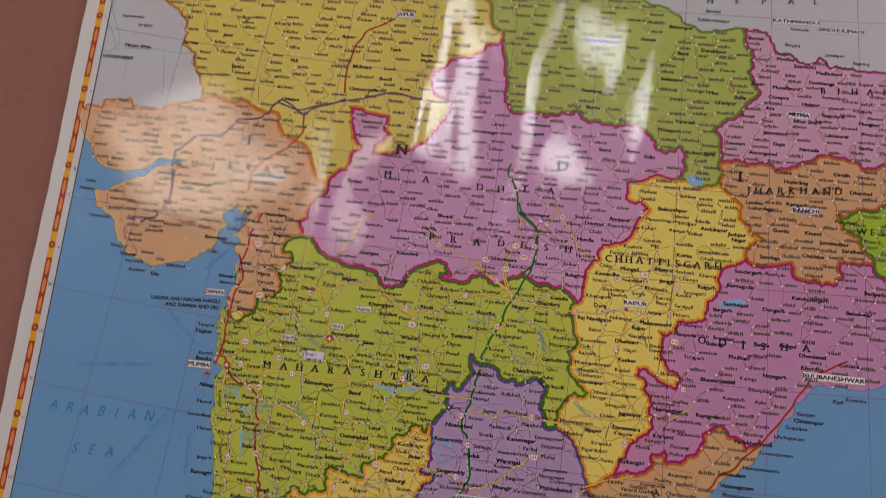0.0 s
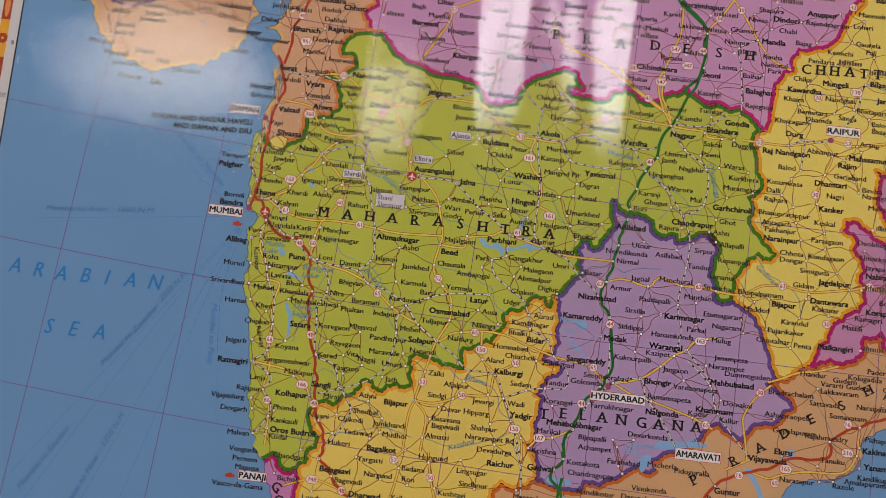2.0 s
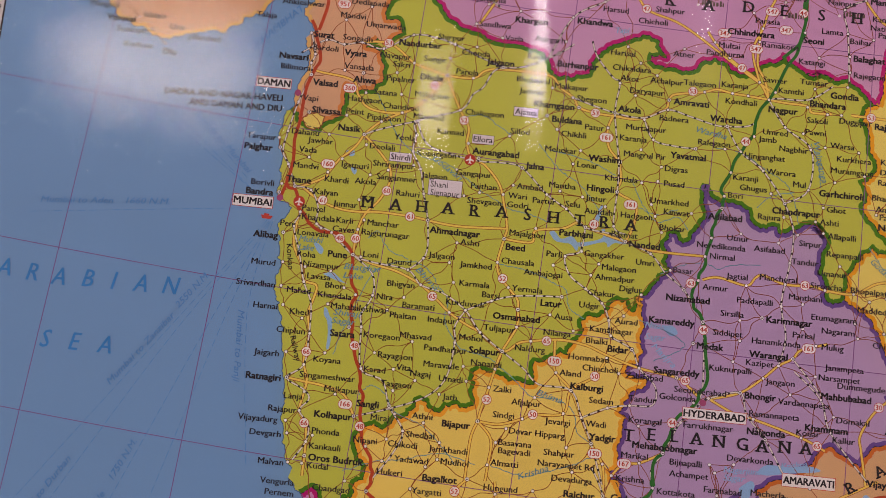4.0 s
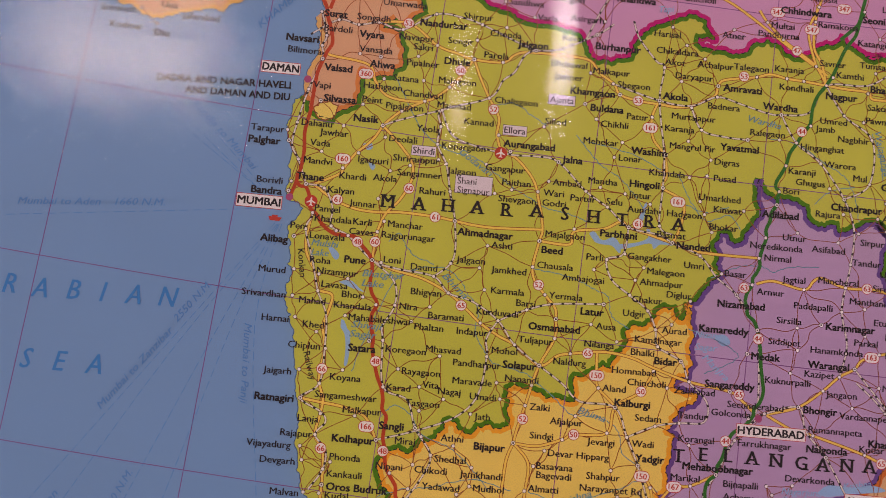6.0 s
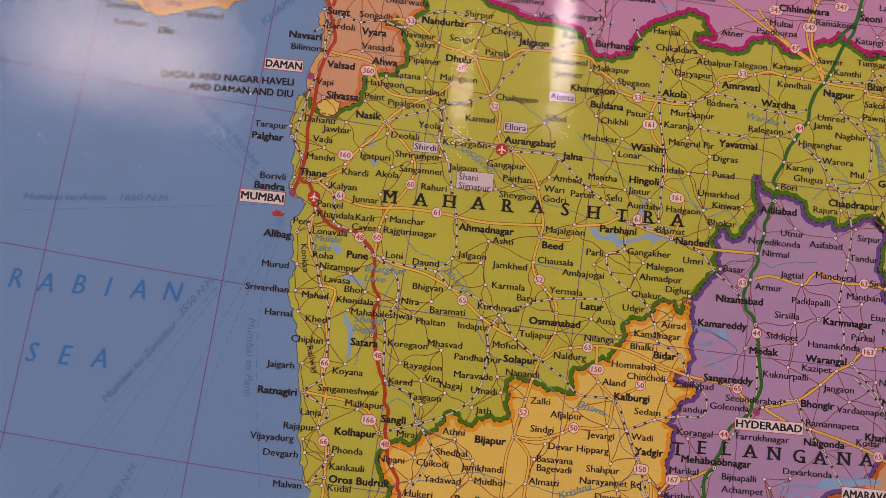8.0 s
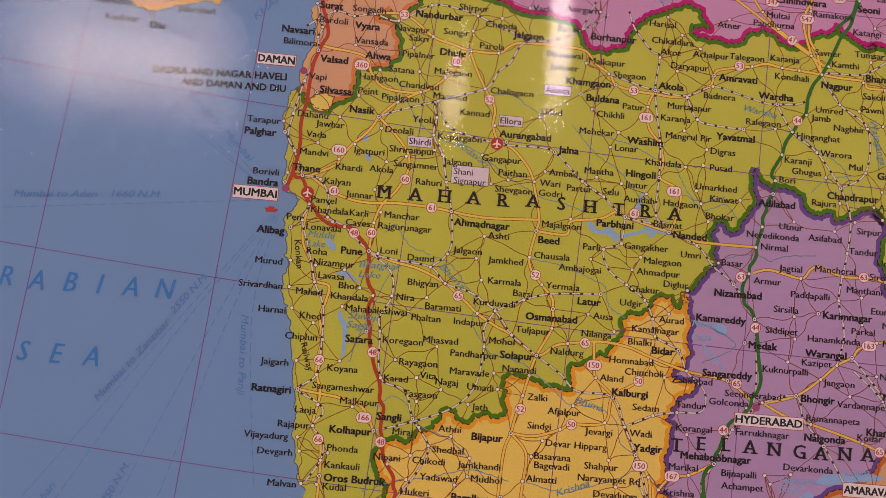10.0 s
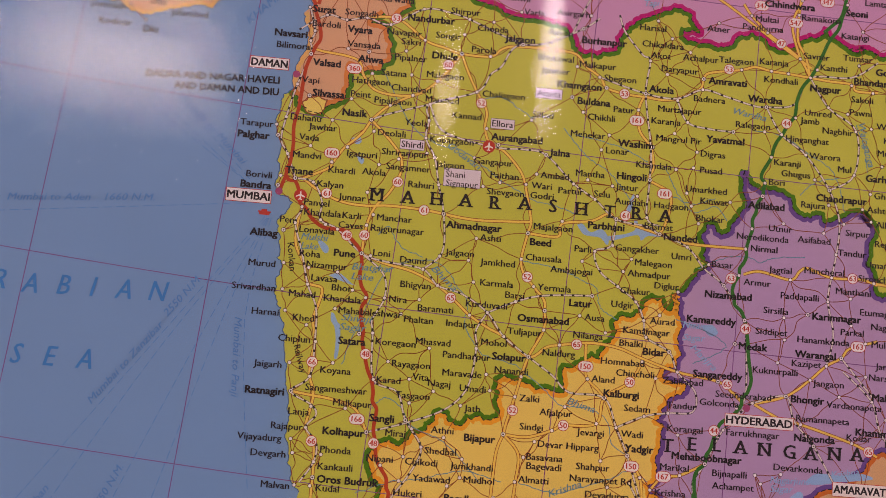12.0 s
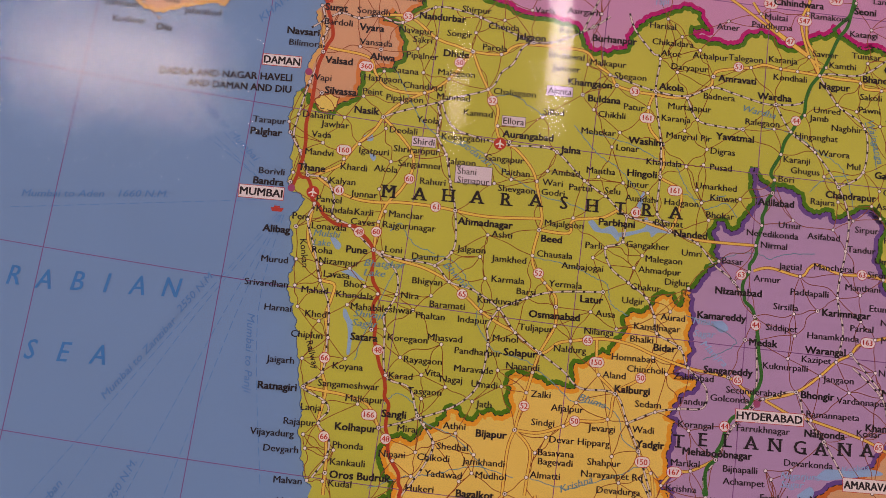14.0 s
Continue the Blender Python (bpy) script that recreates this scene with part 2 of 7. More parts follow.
def smooth_line(points, steps=6):
    """A flowing curve through the points (Catmull-Rom)."""
    p = [points[0], *points, points[-1]]
    out = []
    for a, b, c, d in zip(p, p[1:], p[2:], p[3:]):
        for k in range(steps):
            t = k / steps
            out.append(tuple(0.5 * (2 * b[i] + (c[i] - a[i]) * t + (2 * a[i] - 5 * b[i] + 4 * c[i] - d[i]) * t * t
                                    + (3 * b[i] - a[i] - 3 * c[i] + d[i]) * t ** 3) for i in (0, 1)))
    return out + [points[-1]]


def sides(points):
    """Unit normals to the left of a line, at each of its points."""
    out = []
    for i in range(len(points)):
        a, b = points[max(i - 1, 0)], points[min(i + 1, len(points) - 1)]
        d = math.hypot(b[0] - a[0], b[1] - a[1]) + 1e-9
        out.append((-(b[1] - a[1]) / d, (b[0] - a[0]) / d))
    return out


def ribbon(points, lo, hi, ease=0):
    """Quads along a line, from lo to hi millimetres to its left. ease: over how many points its far edge is smoothed."""
    n = sides(points)
    if ease:
        n = [tuple(sum(q[i] for q in n[max(0, k - ease):k + ease + 1]) / len(n[max(0, k - ease):k + ease + 1]) for i in (0, 1)) for k in range(len(n))]
        n = [(a / (math.hypot(a, b) + 1e-6), b / (math.hypot(a, b) + 1e-6)) for a, b in n]
    a = [(p[0] + q[0] * lo, p[1] + q[1] * lo) for p, q in zip(points, n)]
    b = [(p[0] + q[0] * hi, p[1] + q[1] * hi) for p, q in zip(points, n)]
    return [[a[i], a[i + 1], b[i + 1], b[i]] for i in range(len(points) - 1)]


def dashes(points, on, off):
    """The line cut into dashes."""
    out, now, run, drawing = [], [points[0]], 0.0, True
    for a, b in zip(points, points[1:]):
        d = math.hypot(b[0] - a[0], b[1] - a[1])
        done = 0.0
        while d - done > (on if drawing else off) - run:
            done += (on if drawing else off) - run
            p = (a[0] + (b[0] - a[0]) * done / d, a[1] + (b[1] - a[1]) * done / d)
            if drawing:
                out.append(now + [p])
            now, run, drawing = [p], 0.0, not drawing
        run += d - done
        if drawing:
            now.append(b)
    return out


# paper with real thickness, its free edge a little uneven
def sheet_mesh():
    nx, nz = 8, 120
    v, f = [], []
    for y in (0.0, 0.0004):
        for j in range(nz + 1):
            z = HIGH / 1000 * j / nz
            for i in range(nx + 1):
                x = WIDE / 1000 * i / nx
                if i in (0, nx):
                    x += 0.00035 * math.sin(j * 0.31) + 0.0002 * math.sin(j * 1.7)
                v.append((x, y, z))
    k = (nx + 1) * (nz + 1)
    for j in range(nz):
        for i in range(nx):
            a = j * (nx + 1) + i
            f += [(a, a + 1, a + nx + 2, a + nx + 1), (k + a, k + a + nx + 1, k + a + nx + 2, k + a + 1)]
        for a in (j * (nx + 1), j * (nx + 1) + nx):
            f.append((a, a + nx + 1, k + a + nx + 1, k + a))
    for i in range(nx):
        for a in (i, nz * (nx + 1) + i):
            f.append((a, a + 1, k + a + 1, k + a))
    return mesh_ob("paper_sheet", v, f, [PAPER], chart)


sheet_mesh()

# ripples of the film, in sheet millimetres: middle, half width, how far its face tilts there, height at which it begins
RIPPLES = [
    (162, 9.5, -0.165, 395), (178, 12, -0.085, 395), (187.5, 5, -0.03, 395), (203.5, 4.5, 0.04, 395), (218, 14, 0.05, 395),
    (249, 7, -0.07, 400), (270, 7, 0.045, 400), (302, 5, -0.03, 600), (322, 5, -0.045, 545), (334, 6, 0.04, 540), (400, 60, 0.02, 400),
]


def film_mesh():
    nx, nz = 900, 320
    x0, x1, z0, z1 = 0.0, WIDE / 1000, 0.0, HIGH / 1000
    xs, zs = np.linspace(x0, x1, nx + 1), np.linspace(z0, z1, nz + 1)
    gx, gz = np.meshgrid(xs, zs)
    h = 0.0011 + 0.00005 * np.sin(gx * 31 + 1.3 * np.sin(gz * 17)) + 0.00004 * np.sin(gz * 43 + gx * 9)
    lean = gx * 1000 - 0.15 * np.maximum(gz * 1000 - 500, 0)
    swell = 1 + 0.6 / (1 + np.exp(-(gz * 1000 - 530) / 10))
    for c, wide, tilt, foot in RIPPLES:
        rise = 1 / (1 + np.exp(-(gz * 1000 - foot) / 18))
        h = h - 0.000886 * wide * tilt * (1 + np.tanh(1.2 * (lean - c) / wide)) * rise * swell
    # the loose upper part of the sheet sags in slow waves, with fine upright puckers
    loose = 1 / (1 + np.exp(-(gz * 1000 - 500) / 9))
    h = h + 0.0007 * loose * np.sin(gx * 52 + 0.6) * np.sin(gz * 58 + gx * 17)
    h = h + 0.0016 * np.exp(-((gx - 0.160) / 0.032) ** 2) / (1 + np.exp(-(gz * 1000 - 552) / 11))
    pucker = np.exp(-((gx - 0.225) / 0.05) ** 2) / (1 + np.exp(-(gz * 1000 - 470) / 7))
    h = h + pucker * (0.00004 * np.sin(gx * 330 + 1.2 * np.sin(gz * 26)) + 0.00002 * np.sin(gx * 640 + gz * 30))
    v = np.stack([gx, -h, gz], -1).reshape(-1, 3).tolist()
    f = [(a, a + 1, a + nx + 2, a + nx + 1) for j in range(nz) for a in range(j * (nx + 1), j * (nx + 1) + nx)]
    ob = mesh_ob("gloss_film", v, f, [FILM], chart, "clear glossy laminate film with soft ripples")
    ob.data.polygons.foreach_set("use_smooth", [True] * len(f))
    ob.visible_shadow = False
    return ob


film_mesh()

# ---- margin: ornament strip, neat line, index figures ----
NEAT = 15.5
paint("sea_area", [rect(NEAT, 0.5, WIDE - 15, HIGH - 15)], "tint", SEA, label="plain blue printed sea")
paint("neat_line", [rect(NEAT - 0.3, 0.5, NEAT + 0.3, HIGH - 15)], "line", BLACK)
strip = paint("ornament_strip", [rect(7.75, 0, 11.35, HIGH - 8)], "tint", BORDER_RED, label="red and yellow chain ornament along the margin")
PERIOD, FIRST = 47.5, 479.8
for k in range(-9, 10):
    z = FIRST - k * PERIOD
    paint("yellow_block", [rect(7.75, z - 7.6, 11.35, z + 7.6)], "area", BORDER_YELLOW, strip)
    rose = [(9.55 + (1.9 + 0.35 * (i % 2)) * math.cos(i * math.pi / 8), z + (1.9 + 0.35 * (i % 2)) * math.sin(i * math.pi / 8)) for i in range(16)]
    paint("rosette", [rose], "band", BORDER_RED, strip)
    paint("rosette_eye", [[(9.55 + 0.6 * math.cos(i * 0.785), z + 0.6 * math.sin(i * 0.785)) for i in range(8)]], "line", BORDER_YELLOW, strip)
    for i in range(3):
        c = z - PERIOD / 2 + (i - 1) * 10.6
        diamond = [(9.55 + 1.1 * math.copysign(abs(math.cos(a)) ** 1.3, math.cos(a)), c + 4.6 * math.copysign(abs(math.sin(a)) ** 1.1, math.sin(a))) for a in [j * math.pi / 8 for j in range(16)]]
        paint("diamond", [diamond], "area", BORDER_ORANGE, strip)

# ---- boundaries ----
LINE_OF = {}
LINE_OF["mh_coast"] = [(116.1, 454.6), (113.6, 453), (113.2, 450.4), (112.6, 446.9), (112.6, 443.5), (114.3, 439.4), (114.3, 435.1), (114.7, 430.9), (114.2, 427.5), (114.6, 423.9), (116.7, 422.7), (119.5, 420.9), (118.1, 418.5), (115.5, 415.1), (115.8, 411.8), (117, 407.7), (116.6, 404.3), (117.9, 399.5), (117.2, 395.3), (119.3, 389.8), (119.1, 387.3), (120.3, 383.3), (121.8, 381.8), (121.3, 378.5), (122.6, 373.8), (123.1, 367.3), (123.9, 361), (124.4, 354.6), (125.5, 348.3), (126.7, 343.7), (129.7, 337.9)]
LINE_OF["mh_coast2"] = [(128.8, 335), (130.8, 333.2), (133.2, 330.5)]
LINE_OF["mh_goa"] = [(133.2, 330.5), (137.2, 332.7), (139.2, 328.9), (142.2, 327.2), (145.7, 328.2)]
LINE_OF["mh_ka3"] = [(145.7, 328.2), (149.2, 330.7), (149.7, 334.9), (152.6, 336.7), (153.2, 341)]
LINE_OF["mh_ka2"] = [(153.6, 341.3), (150.5, 343.1), (149.1, 346.2), (148.7, 350.4), (150.9, 353.2), (154, 354.5), (156.1, 353.1), (158.6, 354.4), (160.3, 357.1), (164.3, 358), (165.7, 360.2), (166.7, 362.7), (169.6, 363.3), (172.2, 360.8), (174.4, 360.1), (176.2, 362.7), (179.4, 363.4), (182.8, 362.4), (185.2, 363.4), (184.6, 366.6), (185, 370.7), (184, 374.2), (185.9, 375.6)]
LINE_OF["mh_ka1"] = [(185.9, 375.6), (188.5, 374.5), (191.8, 374.2), (195.3, 372.3), (199.4, 372.6), (202, 372), (203.9, 372.2), (203.3, 376.2), (203.4, 379.5), (206.4, 379.8), (208.8, 381.6), (211.2, 383.4), (213.8, 382.8), (215.2, 386.6), (216.8, 388), (218.2, 391.5), (217.2, 393.9), (218.8, 395.7), (222.2, 395.5), (225.5, 397.4), (226.1, 400.5), (228.6, 402), (231.2, 401.8), (232.2, 399.3), (233.9, 398.6), (235.1, 401.6), (235.6, 403.8)]
LINE_OF["mh_tg1"] = [(235.6, 403.8), (238.6, 405.8), (240.2, 408.4), (241.7, 411.1), (245, 413.1), (242.8, 416.3), (243, 419.7), (242, 422.2), (243.5, 425.4), (246.1, 425.1), (248, 422.7), (250.5, 423.8), (251.2, 426.4), (253.6, 430.1), (255.2, 433.6), (254.1, 438.7), (254.4, 443.1)]
LINE_OF["mh_tg2"] = [(254.4, 443.1), (255.8, 439.7), (257.9, 438.2), (261.1, 437.6), (265.5, 437.2), (269, 435.8), (271, 431.3), (275.4, 430.3), (278.5, 431.4), (279.8, 429), (284.1, 430.7), (286.7, 432.2), (291, 433.1), (295, 430)]
LINE_OF["mh_tg3"] = [(290.5, 432.4), (295, 429.4), (293.6, 423.3), (293.2, 417.3), (296.4, 412.5), (295.7, 409.8), (298.4, 407.8), (301.8, 409.6)]
LINE_OF["mh_cg"] = [(301.8, 409.6), (302.8, 413.7), (302.9, 418.4), (305, 422.2), (307.1, 424.8), (310.4, 427.6), (312.2, 425.4), (315, 425.8), (317.3, 428.9), (312.3, 432.6), (308.4, 436.9), (306.4, 441.5), (307.8, 444.5), (305.6, 449.3), (308.7, 450.6), (310.3, 455.1), (308.1, 459), (307.6, 464.5), (304.8, 469.8), (305.5, 473.8), (309.5, 476.4)]
LINE_OF["mh_mp1"] = [(310, 475.3), (306.1, 477.8), (302.6, 481.2), (299.1, 483.7), (294.8, 482.5), (289.2, 484.4), (284.9, 483.7)]
LINE_OF["mh_mp2"] = [(294.2, 482.8), (290, 484.5), (286.5, 483.3), (284.1, 484.8), (281.9, 486.4), (278.7, 487.3), (277.1, 489.2), (276.5, 487.7), (273, 486.8), (269.5, 485.1), (268.7, 483.3), (264.3, 481.6), (260.4, 482.4), (258, 484.9), (254.3, 486.3), (250.9, 485.1), (248.4, 481.8), (244.9, 480.9), (240.5, 481.3), (236.1, 481.6), (232.9, 482.7), (232.9, 484.8), (235.5, 485.1), (238, 484.3), (236.3, 486.6), (235.3, 489.7), (232, 491.6), (227.7, 490.4), (222.5, 488.1), (218.3, 486.2), (215.8, 483.3), (213.1, 480.3), (212.8, 476.8), (210.2, 475.6)]
LINE_OF["mh_mp3"] = [(210.2, 475.6), (206.9, 474.1), (202.5, 474.3), (199.8, 476.3), (198.7, 479.8), (195.9, 482.2), (191.5, 483.1), (183.7, 483.6), (177.5, 484.7), (173.1, 486.6)]
LINE_OF["mh_mp4"] = [(173.8, 486.8), (168, 488.1), (163.5, 490.9), (161.1, 494.8), (158.2, 498.3)]
LINE_OF["mh_gj1"] = [(158.2, 498.3), (153.3, 498.2), (147.3, 497.1), (144, 494.2), (142.8, 490.3), (143.4, 487.6), (147.8, 487.6), (149.3, 483.7), (143.6, 478.6)]
LINE_OF["mh_gj2"] = [(141, 481), (137.6, 477.3), (139.6, 477.5), (142.6, 475.9), (144.5, 471.7), (144.7, 467.3), (142.7, 465.4), (141.7, 463), (136.7, 462.2), (132.7, 463.9), (132.6, 458.3), (131.7, 453.4), (127.7, 451.3), (125.1, 447.9), (121.4, 448.6), (118.6, 450.4), (116.1, 454.6)]
LINE_OF["gj_coast1"] = [(116.1, 454.6), (116.7, 460.2), (117.2, 463.7), (118.3, 466.4), (119.2, 470.9), (118.7, 474.3), (117.1, 478.5)]
LINE_OF["gj_coast2"] = [(120, 481.4), (117.1, 484.9), (115.3, 488.4), (118.6, 491.3), (115.7, 494.8), (111.9, 495.6), (116.6, 497.4), (119.5, 502.8), (122.4, 509.5), (117, 512.7)]
LINE_OF["gj_coast3"] = [(120.7, 509.3), (112.1, 511.8), (105.9, 506.9), (108.7, 500.1), (104.9, 494.1), (102, 485.3), (94.5, 480.6), (83.9, 477.2), (70.7, 473.5), (58.5, 477.2), (50.2, 483.9), (44, 493.1), (35.6, 502.1), (29.4, 509.2), (27, 513.5), (33.8, 513.3), (43.9, 520.2), (57.1, 525.9), (61.9, 530.7)]
LINE_OF["gj_coast4"] = [(79, 536), (65.4, 536.5), (49.9, 528.3), (36.5, 527.1), (22.7, 536.2), (15.6, 546), (10.5, 562.5)]
LINE_OF["gj_pk"] = [(10.5, 562.5), (22.3, 564.2), (23.1, 569.3), (38.2, 572), (46.2, 566.3), (62.9, 569.4), (71, 571.9), (80.9, 574.5)]
LINE_OF["rj_pk"] = [(80.9, 574.5), (74.2, 593.5), (72.6, 602.5), (63.1, 607.1), (64, 621.9), (47.4, 635.5), (29.2, 656.8)]
LINE_OF["rj_gj"] = [(80.9, 574.5), (96.3, 574), (113.7, 572), (127.5, 569.7), (132.9, 556.2), (147.1, 550.6), (156.4, 531.1), (163.1, 530.1)]
LINE_OF["mp_rj"] = [(163.1, 530.1), (171.7, 539.2), (179.7, 553.5), (173.9, 559.8), (170.1, 576.8), (178.5, 575.7), (192, 573.4), (195.1, 561.7), (186.6, 550.7), (196.5, 549.9), (209, 554.4), (220.6, 567.3), (227.1, 583.3), (216.4, 591.1), (214, 597.9), (219.8, 605.4), (232.2, 613.5), (244.6, 621.6), (254, 626.6)]
LINE_OF["mp_gj"] = [(163.1, 530.1), (156.4, 519.5), (154.6, 509.4), (150.5, 504), (152.8, 499.3)]
LINE_OF["mp_up"] = [(254, 626.6), (259.2, 587.8), (264.7, 581.3), (277.5, 582.4), (288.8, 581.7), (299.6, 586), (306.5, 579.8), (322.4, 577.8), (334.9, 580.6), (341.5, 574.4), (346.7, 566.5), (359, 569.3), (361.6, 559.6), (355.3, 549.2)]
LINE_OF["mp_cg1"] = [(355.3, 549.2), (331.3, 545.4), (331.3, 536.6), (339, 536.3), (343.9, 531.9), (340.5, 525.8)]
LINE_OF["mp_cg2"] = [(342.8, 532.2), (339.8, 527.3), (336.9, 521.2), (335.1, 515.3), (331, 511.4), (325.6, 509.7), (320.2, 509.1), (318.2, 505.5), (318.6, 500.3), (315.4, 499.5), (312.4, 494.6), (311.5, 486.7), (311.4, 479.9), (310, 475.3)]
LINE_OF["cg_up"] = [(355.3, 549.2), (370.8, 545.7), (381.4, 549.9)]
LINE_OF["cg_jh"] = [(381.4, 549.9), (387.7, 544), (393.1, 538.1), (394.3, 528.6), (399, 522.7), (405, 520.1), (397.7, 514.7), (395.8, 509.8)]
LINE_OF["cg_od1"] = [(395.8, 509.8), (393.5, 506.5), (383.2, 500.8), (382, 494.5), (380.8, 486.7), (376.6, 480.1), (375.4, 473.9), (371, 472), (362.1, 471.7), (360.9, 464.9)]
LINE_OF["cg_od2"] = [(361.3, 469.5), (357, 464.1), (352.7, 464.9), (353.8, 458.9), (355.6, 449.5), (358.3, 443.9), (364.3, 441), (362.3, 436), (357.6, 437.8), (352.8, 439.7), (350.2, 442.2), (345.4, 444.8), (342.6, 444.4), (341.5, 440.7), (346.4, 437.7), (346.8, 431.8), (350.2, 426.3), (350.3, 418.1), (348.9, 410.9), (343.4, 406.7), (339.1, 402.7), (335, 395.2), (332.7, 389.1)]
LINE_OF["cg_ap"] = [(332.7, 388.4), (326.6, 383.8), (321, 382)]
LINE_OF["cg_tg"] = [(301.8, 409.6), (306.2, 407), (311.1, 404.1), (313.8, 399.7), (316.2, 393), (318.2, 387.4), (321, 382)]
LINE_OF["tg_ap1"] = [(321, 382), (317.7, 379.7), (321.2, 378.5), (325.4, 375.1), (327.6, 371.2), (324.3, 368.6), (321.2, 364.7), (314.4, 363.9), (311.2, 360.1), (309.9, 356.5), (306.8, 358.5), (300.7, 362.3), (297.3, 361.2), (294.7, 356.3), (287.8, 351.6), (281.1, 349.2), (276.8, 345.8)]
LINE_OF["tg_ap2"] = [(278.7, 344), (276.8, 341.7), (272.4, 343.7), (268.4, 341.2), (263.5, 338.1), (258.5, 335.1), (253.2, 335.7), (251.4, 332.2), (246.2, 332), (240.9, 333), (234.4, 334.8)]
LINE_OF["ka_ap"] = [(234.4, 334.8), (231.5, 332), (227.4, 330.7), (222, 332.1), (219.2, 328.9), (218.2, 322.6)]
LINE_OF["ka_tg"] = [(235.6, 403.8), (236.4, 398.9), (237.9, 394), (237, 389.7), (238, 385.7), (236.5, 382.2), (233.2, 381.1), (233, 378.6), (236, 377.7), (239.9, 377.5), (239.6, 375.4), (237, 374), (234.6, 372.2), (233.1, 369.6), (231.6, 366.2), (234.2, 364.8), (233.5, 361.5), (232.7, 356.5), (232.5, 351.7), (233.4, 349.3), (230.2, 347.3), (231.2, 344.8), (234.6, 343.5)]
LINE_OF["ka_tg2"] = [(232.3, 344.3), (235, 339), (234.4, 334.8)]
LINE_OF["od_ap"] = [(333.1, 387.3), (340.1, 390.9), (351.5, 393.6), (352.5, 400.8), (358.2, 402.9), (360.5, 396.9), (369.8, 401.3), (376.7, 406.4), (377.9, 413.7), (386.3, 418.9), (390.8, 413.6), (399.5, 408.9), (407.4, 413.5)]
LINE_OF["od_coast"] = [(407.5, 409.8), (414.9, 419.1), (423.2, 430.1), (428.8, 437.9), (438.7, 444.8), (450.1, 444), (469.4, 450.1), (484.2, 462.7)]
LINE_OF["ap_coast1"] = [(407.5, 409.8), (397, 398.2), (386, 389.1)]
LINE_OF["ap_coast2"] = [(375, 375), (364.4, 368.8), (355.6, 364.3), (353.9, 356.1), (349.7, 350.6), (345.3, 348.3), (335.2, 346.6), (329.6, 345.1), (326.5, 340.4), (323.6, 334.4), (321.7, 329.7), (318.1, 331.1), (314.6, 333.4), (310.1, 331.7), (304, 323.1), (304.2, 307.6)]
LINE_OF["goa_coast"] = [(133.2, 330.5), (134.6, 325.3), (137.2, 321.5), (139.5, 315.5), (141.4, 312.7)]
LINE_OF["goa_ka"] = [(145.7, 328.2), (147.8, 324.8), (146.7, 320.5), (148, 315.5), (145.3, 311.7), (141.4, 312.7)]
LINE_OF["ka_coast"] = [(141.4, 312.7), (145, 305.9), (149.7, 294.3)]
LINE_OF["up_np"] = [(319.4, 677.9), (333.7, 657.2), (350.3, 651.2), (361.9, 643.3), (373.2, 640.6), (392.2, 643.9)]
LINE_OF["up_bh"] = [(392.2, 643.9), (395.8, 630.1), (394.6, 616.2), (401.2, 604.8), (393.6, 597.4), (387.7, 588.5), (377.1, 580.9), (380.6, 571.2), (380.9, 562.9)]
LINE_OF["up_jh"] = [(380.9, 562.9), (382.7, 556.6), (381.4, 549.9)]
LINE_OF["bh_np"] = [(392.2, 643.9), (406.5, 639.7), (409.9, 631.3), (424.1, 625.5), (433.3, 629.7), (439.6, 623.3), (455.1, 622.9), (479.6, 623.2)]
LINE_OF["bh_jh"] = [(380.9, 562.9), (388.6, 563.6), (403.9, 563.4), (417.6, 561.3), (431.2, 567.4), (441.7, 570), (449.3, 569), (456.8, 564.8), (479.2, 570.1)]
LINE_OF["jh_wb"] = [(479.1, 550.8), (461.3, 541.2), (449.5, 537), (444.1, 539.3), (446.6, 530.4), (455.4, 526.5), (458.4, 519), (462.8, 511.7)]
LINE_OF["jh_od"] = [(395.8, 509.8), (402.5, 505.8), (420.2, 509.1), (421.8, 501.5), (432.1, 501), (442.4, 498.9), (446.8, 504), (445.2, 511.5), (455.5, 511), (462.8, 511.7)]
LINE_OF["od_wb"] = [(462.8, 511.7), (470.1, 503.2), (478.7, 491.9)]
LINE_OF["up_rj"] = [(254, 626.6), (246.5, 636.1), (241.8, 650.2), (236.4, 671.9)]
LINE_OF["ka_south"] = [(149.7, 294.3), (187.4, 294.6), (220, 302.5)]
LINE_OF["ap_south"] = [(219.5, 310.5), (248.8, 305.8), (290, 310.6)]
def crooks(name, points):
    """Long legs between corners get larger and more crooks."""
    leg = sum(math.hypot(b[0] - a[0], b[1] - a[1]) for a, b in zip(points, points[1:])) / (len(points) - 1)
    return rough_line(points, name, 1.3 if "coast" in name and leg < 6 else 0.75 if leg < 6 else 2.6, 3 if leg < 6 else 4)


